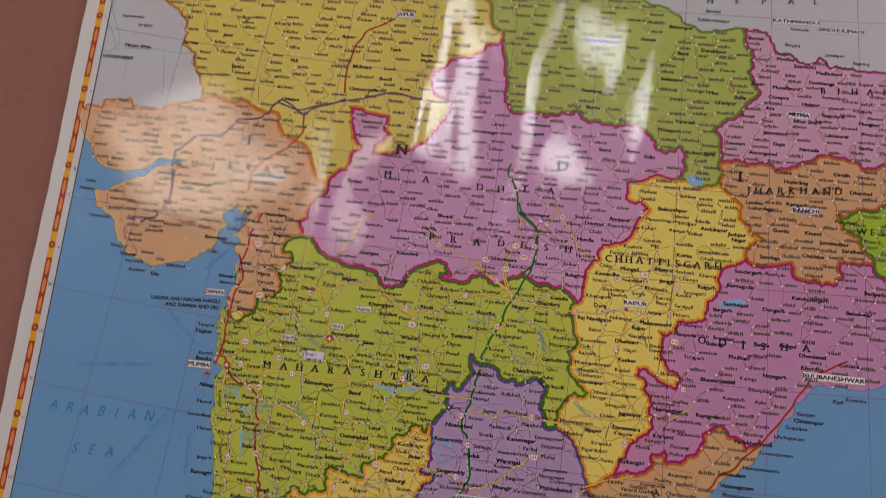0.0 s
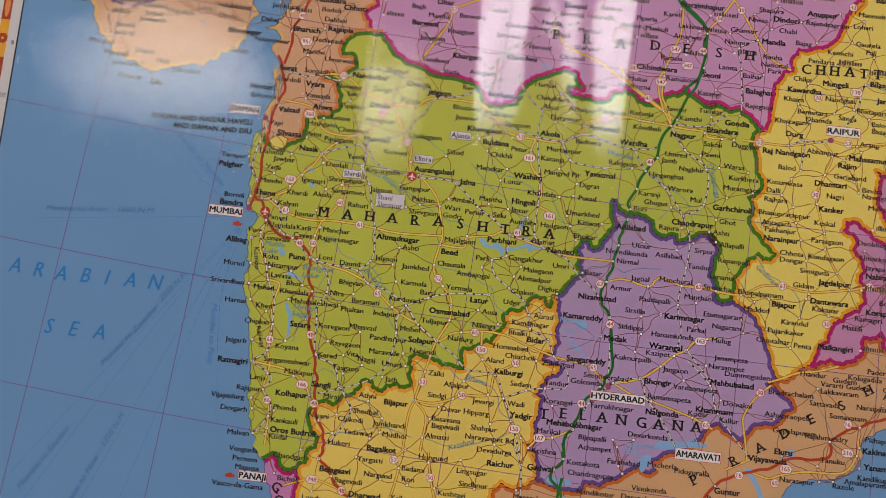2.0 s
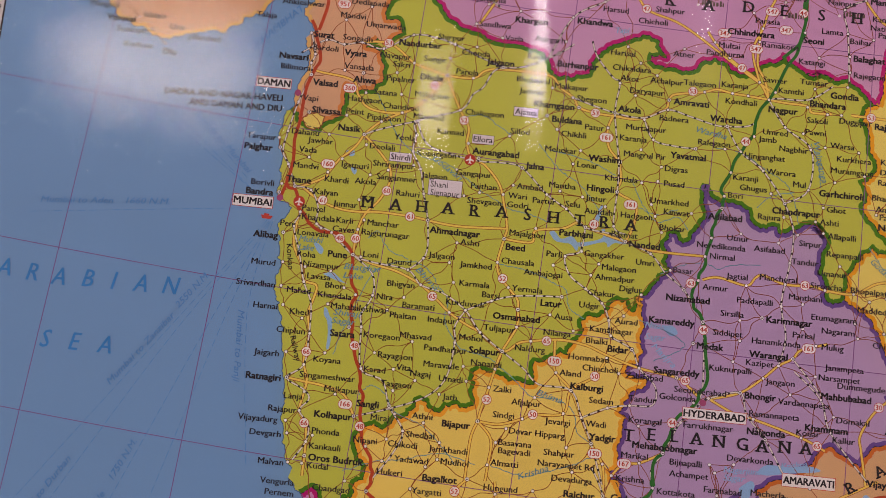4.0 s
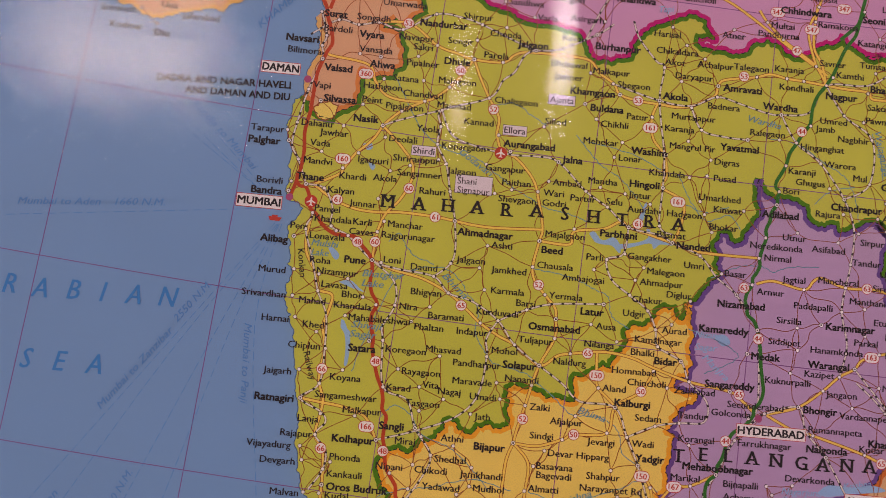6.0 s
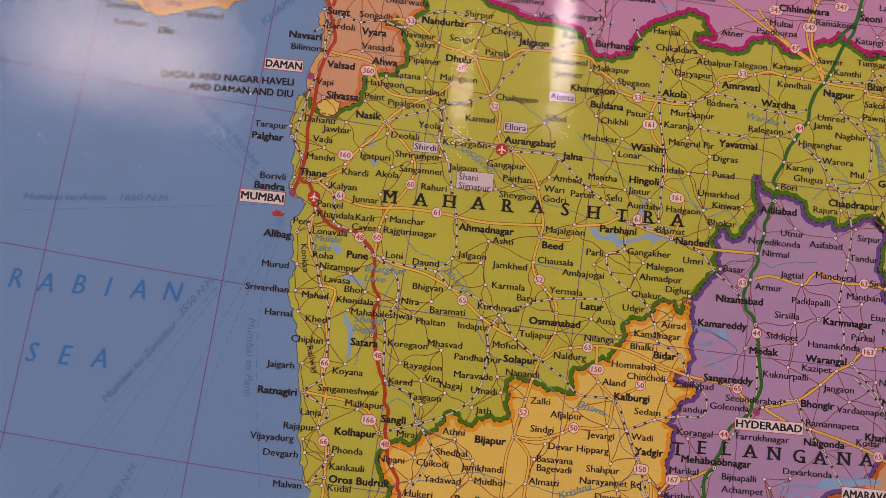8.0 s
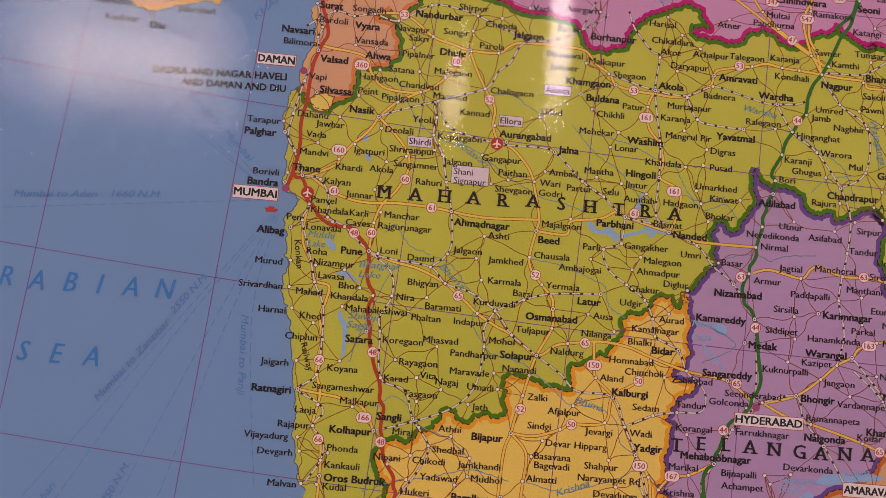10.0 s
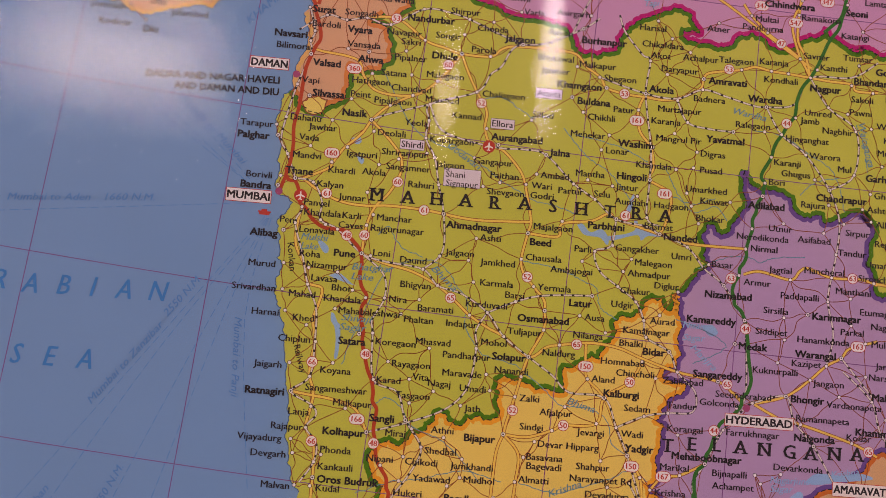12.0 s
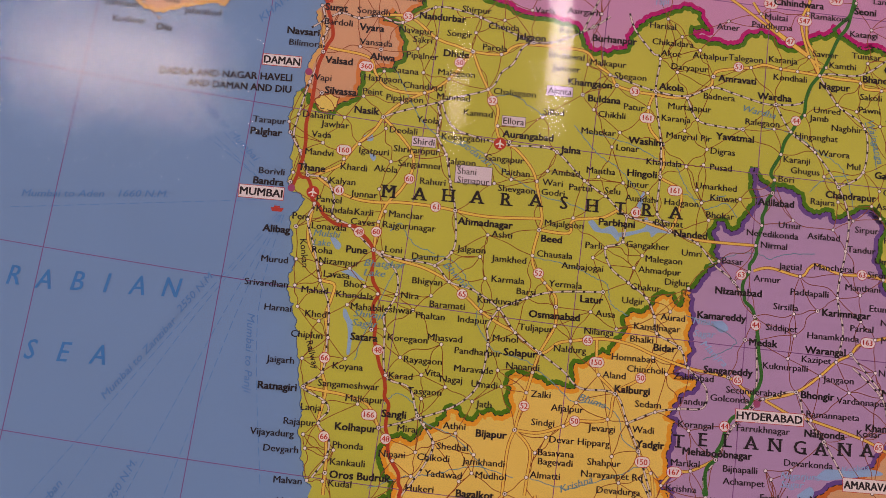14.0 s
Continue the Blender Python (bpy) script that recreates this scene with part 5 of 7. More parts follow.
TOWNS += [("Siddipet", 260, 394.8, 268.9, 392.9), ("Hanamkonda", 272.8, 393.4), ("Parkal", 285.9, 396.6, 289, 398.9), ("Medak", 255.2, 389.9, 253.9, 390.5, 1), ("Warangal", 272.3, 389, 286.4, 388.9, 1), ("Kazipet", 271.4, 386.2, 281.9, 386.2), ("Kuknurpalli", 259.7, 383.3, 267.1, 386), ("Sangareddy", 241.9, 380.7, 249.4, 379, 1), ("Jangaon", 278.1, 380.8, 277.2, 381.7), ("Secunderabad", 248.9, 375.3, 260.1, 373.5), ("Golconda", 244.3, 372.6, 255.4, 371.7), ("Bhongir", 271.7, 375.6, 270.1, 376.3, 1), ("Vardannapeta", 282.5, 374.8, 286.2, 377.4), ("Ramannapeta", 273.5, 370.1, 274.9, 368.4), ("Farrukhnagar", 252.7, 364.4, 251.7, 365), ("Nalgonda", 273.2, 364.4, 279.1, 362.4, 1), ("Kodar", 289, 365.6, 290.6, 364.1), ("Devarkonda", 267.4, 355.4, 269.6, 353.5)]
TOWNS += [("Bijnapalli", 249.2, 352.3, 261.9, 352.7), ("Achampet", 249.3, 348.7, 263.7, 350.3), ("Bandra", 103.9, 425.1, 114.7, 425.7, 1), ("Borivli", 105.2, 428.2, 115.2, 428.6), ("Palghar", 101.5, 439.9, 113.2, 440.6, 1), ("Tarapur", 101.8, 443.5, 112.5, 443.8), ("Bagalkot", 171.3, 339.3, 185.4, 340.3, 1), ("Yargatti", 168.2, 335, 167.7, 335.5), ("Chandgad", 136.8, 332.8, 146.8, 335.8), ("Belagaavi", 154.8, 329.7, 153.9, 333.3, 1), ("Nargund", 171.4, 329.8, 177.4, 328.6), ("Badami", 185.1, 333.4, 183.9, 333.3), ("Hungund", 190.9, 338.4, 194.7, 336.6), ("Bagevadi", 160.8, 326.3, 159.4, 327.5), ("Ron", 185.6, 329.5, 187.7, 327.5), ("Kushtagi", 199.5, 326, 197.9, 327.5), ("Dharwad", 166.6, 321.8, 167, 320.8, 1), ("Yelbarga", 182, 322.3)]
TOWNS += [("Londa", 149.5, 318.8, 152.7, 321.2), ("Bicholi", 139.6, 324.6, 138.1, 326.1), ("Lingsugar", 205.5, 334.9, 206.5, 338.8), ("Sindhnur", 206.8, 330.3, 212.7, 329), ("Raichur", 216.4, 338.9, 228.8, 339.5, 1), ("Gadwal", 231.4, 339.2, 241.1, 339.5, 1), ("Kottakota", 245.8, 342.7, 244.4, 343.6), ("Farahabad", 260.7, 344.8, 264.9, 343.3), ("Chandragupta", 246.4, 339, 266.6, 340.8), ("Nandikotur", 250.4, 332.5), ("Mantralayam", 227.3, 328, 228.1, 330.3), ("Macherla", 275.6, 345.3), ("Dhar", 178.1, 513.1, 1), ("Bagh", 168.3, 510.4), ("Mandu", 175.1, 507.4, 182.2, 509.8), ("Barwani", 169.1, 503.8, 172.2, 502, 1), ("Barwaha", 187.3, 508.5), ("Khalghat", 183.4, 501.9, 183.4, 505.4)]
TOWNS += [("Julwania", 172.6, 498.2, 177.1, 496.6), ("Khargon", 186.5, 492.2, 187.9, 495.3, 1), ("Sandhwa", 174.6, 489.5, 173.5, 489.4), ("Khandwa", 207.3, 494, 205.7, 495, 1), ("Harsud", 215.6, 499.1, 216, 501.6), ("Harda", 219.7, 509.4, 223.7, 507.1, 1), ("Sanawad", 202.6, 502.4), ("Chicholi", 227.7, 496.3), ("Shahpur", 233.2, 500.8), ("Omkareshwar", 205.5, 506.7), ("Matkuli", 234, 507.8), ("Bhopal", 227.8, 517.2, 1), ("Piparia", 256.2, 515.2), ("Kareli", 266.5, 518, 273, 520.6), ("Narsimhapur", 273, 522.6, 275.7, 522.2, 1), ("Matkuli", 260, 511.5, 258.7, 512.1), ("Lakhnadon", 272.7, 513.9, 284.1, 511.9), ("Amarwara", 271, 509.6, 276.7, 507.9)]
TOWNS += [("Ghansor", 292.9, 514.5, 292.8, 512.9), ("Parasia", 267, 500.5, 266.3, 503.1), ("Chhindwara", 257.9, 495.8, 269.6, 498, 1), ("Seoni", 283.5, 495.3, 283.9, 498, 1), ("Lamta", 289.5, 499.1, 298.3, 499.2), ("Nainpur", 291.1, 509.5, 296.8, 507.4), ("Mandla", 305.5, 511.1, 303.7, 511.4, 1), ("Baihar", 299.2, 496.6, 307, 497.9), ("Niwas", 299.6, 519.4, 301.8, 521.7), ("Shapura", 303.4, 523.7, 311.2, 525.9), ("Dindori", 309.4, 520.5, 320, 520.5, 1), ("Chabi", 311.7, 516.1, 308.9, 516.3), ("Anuppur", 322.2, 524.2, 334.8, 525.6, 1), ("Rajendragram", 322, 520.5), ("Bajag", 318.6, 511.9, 326.5, 512.8), ("Manendragarh", 342.1, 525.9), ("Lohari", 340.4, 520.9, 344.2, 523.4), ("Gaurela", 341.7, 514, 340.2, 514.3)]
TOWNS += [("Keonchi", 331.1, 509.6), ("Pali", 345.9, 511, 349, 509.3), ("Pandaria", 323.9, 505.4, 330, 502.5), ("Kanha", 306.4, 505.1), ("National", 305.8, 502), ("Park", 308.6, 499.6), ("Botad", 92.2, 507.1, 91.6, 510.1, 1), ("Dhandhuka", 97.6, 509.3), ("Vallabhipur", 91.9, 502.5), ("Lathi", 84.5, 500.4, 86.3, 498.3), ("Dhola", 93, 498.3, 91.7, 498.9), ("Bhavnagar", 97.7, 492.8, 102.8, 496.9, 1), ("Talaja", 99.8, 484.9), ("Kavi", 117.5, 508.9, 116.8, 508.3), ("Jambusar", 113.4, 504.7, 119.8, 503.1), ("Dahej", 110, 498.7, 117.2, 498.5), ("Bharuch", 123.2, 496.1, 122.4, 494.8, 1), ("Ankleshwar", 107.9, 490.4)]
TOWNS += [("Vadodara", 129.8, 509, 128.7, 509.7, 1), ("Halol", 137, 512.6), ("Bodeli", 133.3, 505.1), ("Chhota", 141.7, 506.8, 146.3, 508.8, 1), ("Dabhoi", 134.8, 501.2), ("Rajpipla", 136.7, 497.6, 135.3, 497.5, 1), ("Dediapada", 131.2, 492.7, 138, 491.5), ("Mandvi", 128, 487.6, 129.9, 486.1), ("Umarwada", 136.9, 485.3), ("Diu", 70.4, 468.8, 70.8, 471.6, 1), ("Kodinar", 57.2, 470.1, 65.7, 476), ("Porbandar", 28.3, 499), ("Mangrol", 44, 482.9), ("Veraval", 50.2, 478.6, 1), ("Somnath", 54, 475), ("Una", 71.6, 477.5), ("Jafarabad", 77.9, 474.7), ("Gondal", 59, 505, 68.9, 504)]
TOWNS += [("Atkot", 71.8, 506.1, 77.5, 504.5), ("Kutiyana", 51.2, 500.5), ("Jetpur", 63.9, 496.1), ("Khijadiya", 72.5, 498), ("Balaghat", 300.7, 490.7, 299.3, 491.3, 1), ("Rajegaon", 301, 485, 299.7, 485.9), ("Gondia", 293.7, 477.3, 299.2, 480.7, 1), ("Duggipar", 297.1, 468.9, 297.6, 470.9), ("Warsa", 294.5, 460.3, 292.9, 459.4), ("Kurkhera", 297, 456, 304.1, 458.8), ("Muramgaon", 295.2, 452, 306.4, 451.1), ("Garhchiroli", 291.8, 443.9, 296.7, 448, 1), ("Ghot", 294.6, 438.7, 293.4, 439.2), ("Allapalli", 295.4, 429.9, 293.9, 430.7), ("Repanpalli", 295.4, 424), ("Umanur", 292.7, 417.5, 299.9, 420.4), ("Sironcha", 290.7, 413.2, 295.5, 412.1), ("Chilpi", 318.6, 497.7)]
TOWNS += [("Kawardha", 316.8, 493.2, 324.4, 496.1, 1), ("Mungeli", 330.1, 497, 335.7, 495.4, 1), ("Bilaspur", 348.3, 498.5, 346.4, 498.1, 1), ("Khaira", 315.6, 489.4, 321.2, 487.8), ("Nandghat", 331.5, 491, 339.2, 489.4), ("Janjgir", 351.1, 492.2, 359.7, 495.2, 1), ("Champa", 361.6, 494.4), ("Bhatapara", 343.8, 487.5, 342.6, 487.8), ("Bemetara", 321.2, 484.9, 335.2, 485.5), ("Simga", 337, 484), ("Dhamda", 324.5, 482.1, 326.3, 481.1), ("Khairagarh", 312.8, 480.5, 317.6, 479.3), ("Kasdol", 360.3, 485.4, 358.8, 486.7), ("Baloda", 349.8, 482.8, 348.5, 484.6), ("Bazar", 350, 480.1), ("Durg", 317.4, 475.6, 324.9, 473.8, 1), ("Saraipali", 359.8, 479.5), ("Arang", 345.7, 474.5, 344.6, 473.6)]
TOWNS += [("Raj Nandgaon", 309, 468.1, 318.5, 471.1, 1), ("Abhanpur", 325.7, 469.8, 335.5, 468.7), ("Pithora", 359.4, 474.6, 357.8, 476.4), ("Mahasamund", 342.1, 468.7, 346.4, 471.4, 1), ("Rajim", 338.1, 465.4, 340.2, 467.8, 1), ("Padampur", 363.2, 469.7), ("Balod", 315.4, 462.3, 323.9, 461.8), ("Naupada", 360.5, 464.5, 1), ("Gariaband", 336.7, 461.1, 344.6, 459.6), ("Kusumkasa", 311.6, 456.3, 320.7, 458.3), ("Dhamtari", 329.7, 457.6, 333.2, 461.2, 1), ("Dalli", 311.6, 452.9, 317.4, 451.6), ("Rajhara", 311, 449.4), ("Bindra", 347.8, 456.8, 346.5, 455.7), ("Nawagarh", 348, 454.4), ("Nagri", 334.5, 453.1), ("Muirpura", 350.6, 450.2), ("Kanker", 332, 447.8, 331, 449.6, 1)]
TOWNS += [("Bhanupratappur", 309.3, 444.2, 322.2, 447.4), ("Antagarh", 310.7, 440.5, 323.6, 441.5), ("Keskal", 330.6, 442.3, 334.6, 438.7), ("Pakhanjur", 312.1, 437.8, 310.9, 438.6), ("Narainpur", 311.9, 434.4, 325.9, 435.1, 1), ("Parasgaon", 329.9, 435.6, 335.3, 432.6), ("Chhota", 318.4, 429.5), ("Dongar", 318.6, 426.9, 328.4, 427.3), ("Kondagaon", 329.2, 429.3), ("Sivniguda", 326.4, 423.5, 340.3, 424), ("Gidam", 324.2, 417.8, 330.5, 415), ("Jagdalpur", 333.6, 419.9, 345.4, 418.2, 1), ("Bhopalpatnam", 303.9, 412.9, 304.9, 411.8), ("Bijapur", 316.9, 409.7, 315.6, 411.4, 1), ("Dantewara", 331.2, 412.5, 329.5, 413, 1), ("Kukanar", 332.1, 409.6, 338.3, 407.5), ("Madded", 306.5, 406.8, 310.2, 409.8), ("Kirandul", 320.9, 403.4, 327.5, 405.5)]
TOWNS += [("Etumagaram", 291.6, 403, 305.9, 402.3), ("Nagaram", 295.2, 398.9, 307, 397.5), ("Pujarikaker", 316.1, 399.7, 315.4, 399.9), ("Mulug", 295.5, 393.6, 293.6, 393.8), ("Chintalnar", 312, 395.8), ("Penta", 326.2, 395.1, 324.9, 394), ("Malkangiri", 335.2, 395.7, 1), ("Mattili", 343.8, 403.9, 351, 404.5), ("Ramagiri", 348.2, 407.7), ("Koraput", 352.2, 410.5, 357.3, 409.7, 1), ("Nabrangpur", 351.3, 424.1, 359.3, 421.7, 1), ("Kumbhkota", 362.3, 419.2), ("Boriguma", 357, 414.4), ("Jayapatna", 350.8, 427.3, 365.2, 428), ("Umarkot", 348.7, 430.9), ("Deobhog", 347.4, 436.4, 350.1, 433.6), ("Pottangi", 361.3, 406), ("Padua", 361.1, 402.2)]
TOWNS += [("Alamanda", 364.3, 412.7), ("Janampeta", 296.9, 387.2), ("Narsampet", 295.1, 383.8, 294, 383.9), ("Dummegudem", 301.3, 381.7), ("Mahbubabad", 296.3, 377.9, 296.2, 376.7, 1), ("Domakal", 301.6, 370.7, 300.6, 371.7), ("Khammam", 291.7, 367.4, 299.9, 366.6, 1), ("Kallur", 300.7, 364.4), ("Ashwaraopet", 317.2, 368.6, 320.8, 367), ("Gopalapuram", 320.6, 363.1), ("Bhadrachalam", 318.1, 377), ("Lakkavaram", 337.3, 379.3, 336.1, 380.1), ("Sattavada", 333.5, 374.5), ("Kolugadda", 347.2, 385.5), ("Vararti Gudem", 337.1, 382), ("Anantagiri", 360.6, 391.7), ("Paderu", 354.2, 388.4), ("Chodavaram", 360.3, 382.2)]
TOWNS += [("Anakapalle", 360.5, 379.7, 1), ("Narsipatnam", 351, 374.9, 360.5, 376.5), ("Somavatam", 341.2, 370.6, 352.6, 367.6), ("Tuni", 363, 369), ("Pithapuram", 355, 363.3, 352.9, 360.1), ("Kakinada", 354.3, 359.1, 352.2, 357.1, 1), ("Yanam (Puducherry)", 355, 353.3, 353.4, 352.7, 1), ("Kandikuppa", 353, 349.2), ("Razole", 344.1, 345.2, 344, 346.8), ("Amalapuram", 348.1, 347.3), ("Rajahmundry", 332.8, 362.3, 341.9, 361.1), ("Tanuku", 338.9, 354.1, 338, 351.7), ("Eluru", 321.9, 355.3, 324.6, 353.8, 1), ("Narasapur", 324.5, 345.4, 339.1, 346.2), ("Vijayawada", 312.4, 351.8, 1), ("Guntur", 300.9, 338.5, 301, 340.3, 1), ("Ponnuru", 298.4, 335.5), ("Addanki", 290.5, 328.7)]
TOWNS += [("Repalle", 322.2, 337.4), ("Avanigadda", 310.9, 331.1), ("Piduguralla", 285.7, 344.1, 294.3, 348.5), ("Kuppam", 280.7, 329.3), ("Vinukonda", 270.4, 336.1), ("Daranala", 267, 332.6), ("Podile", 280.1, 322.9), ("Kurnool", 248.7, 328.1, 245.7, 329.6, 1), ("Adoni", 228.8, 324.6), ("Alur", 220.7, 320.2), ("Nandyal", 250.2, 322.4), ("Hospet", 201.6, 316.1), ("Koppal", 193.7, 319.9, 1), ("Siruguppa", 203.8, 322.7), ("Mundargi", 178.8, 313.4), ("Gadag", 174.5, 316.5, 1), ("Hubali", 160.2, 317.5), ("Dandeli", 152.9, 312.7)]
TOWNS += [("Karwar", 133.9, 304.8), ("Chauri", 132, 308.6), ("Marmagao", 125.6, 314.6), ("Vasco-da-Gama", 115.4, 320.3), ("Mapusa", 123.4, 326.9), ("Pernem", 122, 330), ("Vengurla", 120.1, 333.4), ("Rajkot", 70, 510.7, 70.2, 513, 1), ("Jamnagar", 51.7, 515.3), ("Khambhaliya", 38.5, 510.1), ("Dwarka", 19, 514.6), ("Okha", 21.6, 519.2), ("Morvi", 75.1, 527.2), ("Surendranagar", 78.5, 523, 1), ("Ahmedabad", 116.9, 527.1, 1), ("Limbdi", 96.3, 515.2), ("Nadiad", 121.6, 522.7), ("Anand", 126.6, 516.7)]
TOWNS += [("Chotila", 80, 513.2), ("Kalavad", 58.3, 508.8), ("Junagadh", 62.1, 493.6), ("Kumbharwada", 148.9, 308.1), ("Vizianagaram", 387.1, 389.3, 1), ("Vishakhapatnam", 382, 377.7, 1), ("Pata Polavaram", 370, 371.9), ("Bhimunipatnam", 388.7, 384.8), ("Thandur", 328.7, 385), ("Gudem", 341.6, 383.9), ("HYDERABAD", 17, 596.5, 1), ("Nawabshah", 23.8, 623.2), ("Sanghar", 34.7, 618.1), ("Mirpur Khas", 29.2, 604.4, 1), ("Barmer", 64.5, 609.1, 1), ("Sanchor", 76.5, 590.1), ("Jalor", 87.8, 615.7, 1), ("Sirohi", 96.2, 596.1, 1)]
TOWNS += [("Pali", 131.1, 602.8, 1), ("Balotra", 86.7, 621.8), ("Jodhpur", 94.4, 627.9), ("Pindwara", 100.8, 588.6), ("Bhinmal", 84.5, 583.7), ("Tonk", 188.7, 614.3, 1), ("Ajmer", 159.3, 620.2, 1), ("Bhilwara", 168.4, 601.9, 1), ("Chittaurgarh", 167.9, 588.1, 1), ("Bundi", 185, 595.5, 1), ("Kota", 197.6, 590.2, 1), ("Sawai", 207.4, 612.2, 1), ("Madhopur", 207.8, 608.7, 1), ("Karauli", 226.5, 620.2, 1), ("Dausa", 205.6, 637.2), ("Jahazpur", 170.9, 596.1), ("Deoli", 186.9, 602), ("Udaipur", 129.6, 578.6, 1)]
TOWNS += [("Sheopur", 218, 597.5, 1), ("Shivpuri", 234.9, 603.1, 1), ("Guna", 233.7, 566.7, 1), ("Ashoknagar", 241.6, 568.4, 1), ("Lalitpur", 252.5, 573.5), ("Sagar", 264.9, 561, 1), ("Rajgarh", 231.4, 557.4, 1), ("Chhatarpur", 271, 575.1, 1), ("Tikamgarh", 268.9, 569.8, 1), ("Panna", 296.4, 565.4, 1), ("Satna", 313.9, 563.6, 1), ("Rewa", 329.6, 564, 1), ("Sidhi", 339.1, 561.5, 1), ("Bhind", 243.9, 628.7), ("Morena", 241.1, 623.1), ("Datia", 243.4, 600.3), ("Neemuch", 177.7, 568.7, 1), ("Mandsaur", 175.6, 560, 1)]
TOWNS += [("Kanpur", 288.1, 611), ("Banda", 305.2, 588.2, 1), ("Fatehpur", 301.9, 598.2, 1), ("Raebareli", 326.6, 614.1), ("Sultanpur", 346, 608.8, 1), ("Jaunpur", 351.4, 597.2), ("Varanasi", 355.1, 584, 1), ("Mirzapur", 346, 578.2, 1), ("Robertsganj", 362.2, 566.2, 1), ("Gorakhpur", 367.4, 627.9, 1), ("Basti", 354.7, 625.1, 1), ("Deoria", 378.9, 616.7), ("Ballia", 387.3, 600.9, 1), ("Ghazipur", 376.5, 597, 1), ("Azamgarh", 360.5, 603.1), ("Mau", 373.1, 602.5, 1), ("Bahraich", 324.8, 643.9), ("Gonda", 333.5, 632.2, 1)]
TOWNS += [("Balrampur", 349.2, 641.2, 1), ("Siddharthnagar", 364.9, 647), ("Unnao", 310.4, 615.2), ("Hardoi", 299.4, 633), ("Buxar", 391.4, 590.5, 1), ("Sasaram", 383.6, 573.8, 1), ("Ara", 404.5, 596, 1), ("Chhapra", 405.9, 602.8, 1), ("Siwan", 396.4, 610.2, 1), ("Muzaffarpur", 408.2, 608.8, 1), ("Sitamarhi", 419.5, 622.4, 1), ("Madhubani", 431.9, 619.3, 1), ("Darbhanga", 428, 613.2, 1), ("Hajipur", 424.5, 600, 1), ("Samastipur", 435.2, 605), ("Gaya", 409.1, 575.3, 1), ("Aurangabad", 396.1, 569.2, 1), ("Nawada", 423.5, 573.3, 1)]
TOWNS += [("Jahanabad", 403.4, 581.5, 1), ("Bihar Sharif", 420.1, 589.6, 1), ("Begusarai", 435.4, 594.2, 1), ("Lakhisarai", 437, 582.7, 1), ("Mungher", 455.2, 590.9, 1), ("Banka", 455.2, 576.8, 1), ("Motihari", 410, 626.1, 1), ("Bettiah", 394, 637.7, 1), ("Birganj", 414.5, 635.1), ("Hetauda", 417.4, 645.1), ("Janakpur", 436.4, 630.6), ("Rajbiraj", 452, 626.7), ("Butwal", 369.5, 652.7), ("Bhagalpur", 456.7, 585.1), ("Khagaria", 452.1, 598.3), ("Saharsa", 446, 603.5), ("Supaul", 455.1, 614.4), ("Chatra", 410.7, 559.1, 1)]
TOWNS += [("Hazaribag", 415.7, 554, 1), ("Giridih", 441.8, 560.3, 1), ("Latehar", 395.4, 540.5, 1), ("Lohardaga", 397, 537.5, 1), ("Ramgarh", 417.1, 541.3, 1), ("Dhanbad", 450.9, 550.8, 1), ("Gumla", 410.3, 526, 1), ("Khunti", 427.3, 526, 1), ("Simdega", 403.8, 510.6, 1), ("Chaibasa", 426, 513.4, 1), ("Jamshedpur", 434.8, 521.4, 1), ("Puruliya", 443, 533.8, 1), ("Khatra", 458.4, 524.3), ("Saraikela", 446.7, 517.9, 1), ("Baikunthpur", 348.5, 532.3, 1), ("Surajpur", 359.5, 525.3), ("Ambikapur", 371.8, 523.3, 1), ("Jashpur", 386.4, 521.5, 1)]
TOWNS += [("Nagar", 388.6, 518.6, 1), ("Korba", 359.8, 507.3, 1), ("Dharmjaygarh", 372.5, 506.6), ("Raigarh", 371.7, 491, 1), ("Sarangarh", 364.3, 487.2), ("Ramgarh", 355.2, 520.8), ("Kharsia", 372.3, 497.3), ("Sundargarh", 390.7, 501.5, 1), ("Raurkela", 407, 501.6), ("Jharsuguda", 386.5, 493.4, 1), ("Sambalpur", 385.4, 483.2, 1), ("Bargarh", 380.2, 479.6, 1), ("Deogarh", 406.1, 482.2, 1), ("Kendujhargarh", 421.2, 489.8, 1), ("Baripada", 458.5, 495.9, 1), ("Baleshwar", 449.2, 484.4, 1), ("Anugul", 414.7, 463.8, 1), ("Dhenkanal", 425.5, 459.6, 1)]
TOWNS += [("Phulbani", 389.3, 455.2, 1), ("Bauda", 402.2, 463.1, 1), ("Balangir", 377.4, 461.1, 1), ("Sonepur", 380.8, 464.5, 1), ("Titlagarh", 365.9, 452.8), ("Bhawanipatna", 375.2, 441.9, 1), ("Nayagarh", 407, 447.3, 1), ("Khordha", 426.5, 453.2, 1), ("Cuttack", 445.7, 456.7, 1), ("Rayagada", 373.7, 423.3, 1), ("Kalinga", 395.5, 444.6), ("Bhanjanagar", 400, 439.2), ("Kotagarh", 387.2, 433.5), ("Aska", 403.1, 433.1), ("Chhatrapur", 423.3, 425.8, 1), ("Ganjam", 424.7, 429.4), ("Gopalpur", 419.1, 421.9), ("Ichchapuram", 413.5, 416.7)]
TOWNS += [("Puri", 443, 437.4, 1), ("Konarka", 449.3, 439.2), ("Parlakhemundi", 393.7, 412, 1), ("Srikakulam", 385.8, 395.2, 1), ("Narasannapeta", 398.4, 399.4), ("Govindpuram", 406.7, 407.7)]
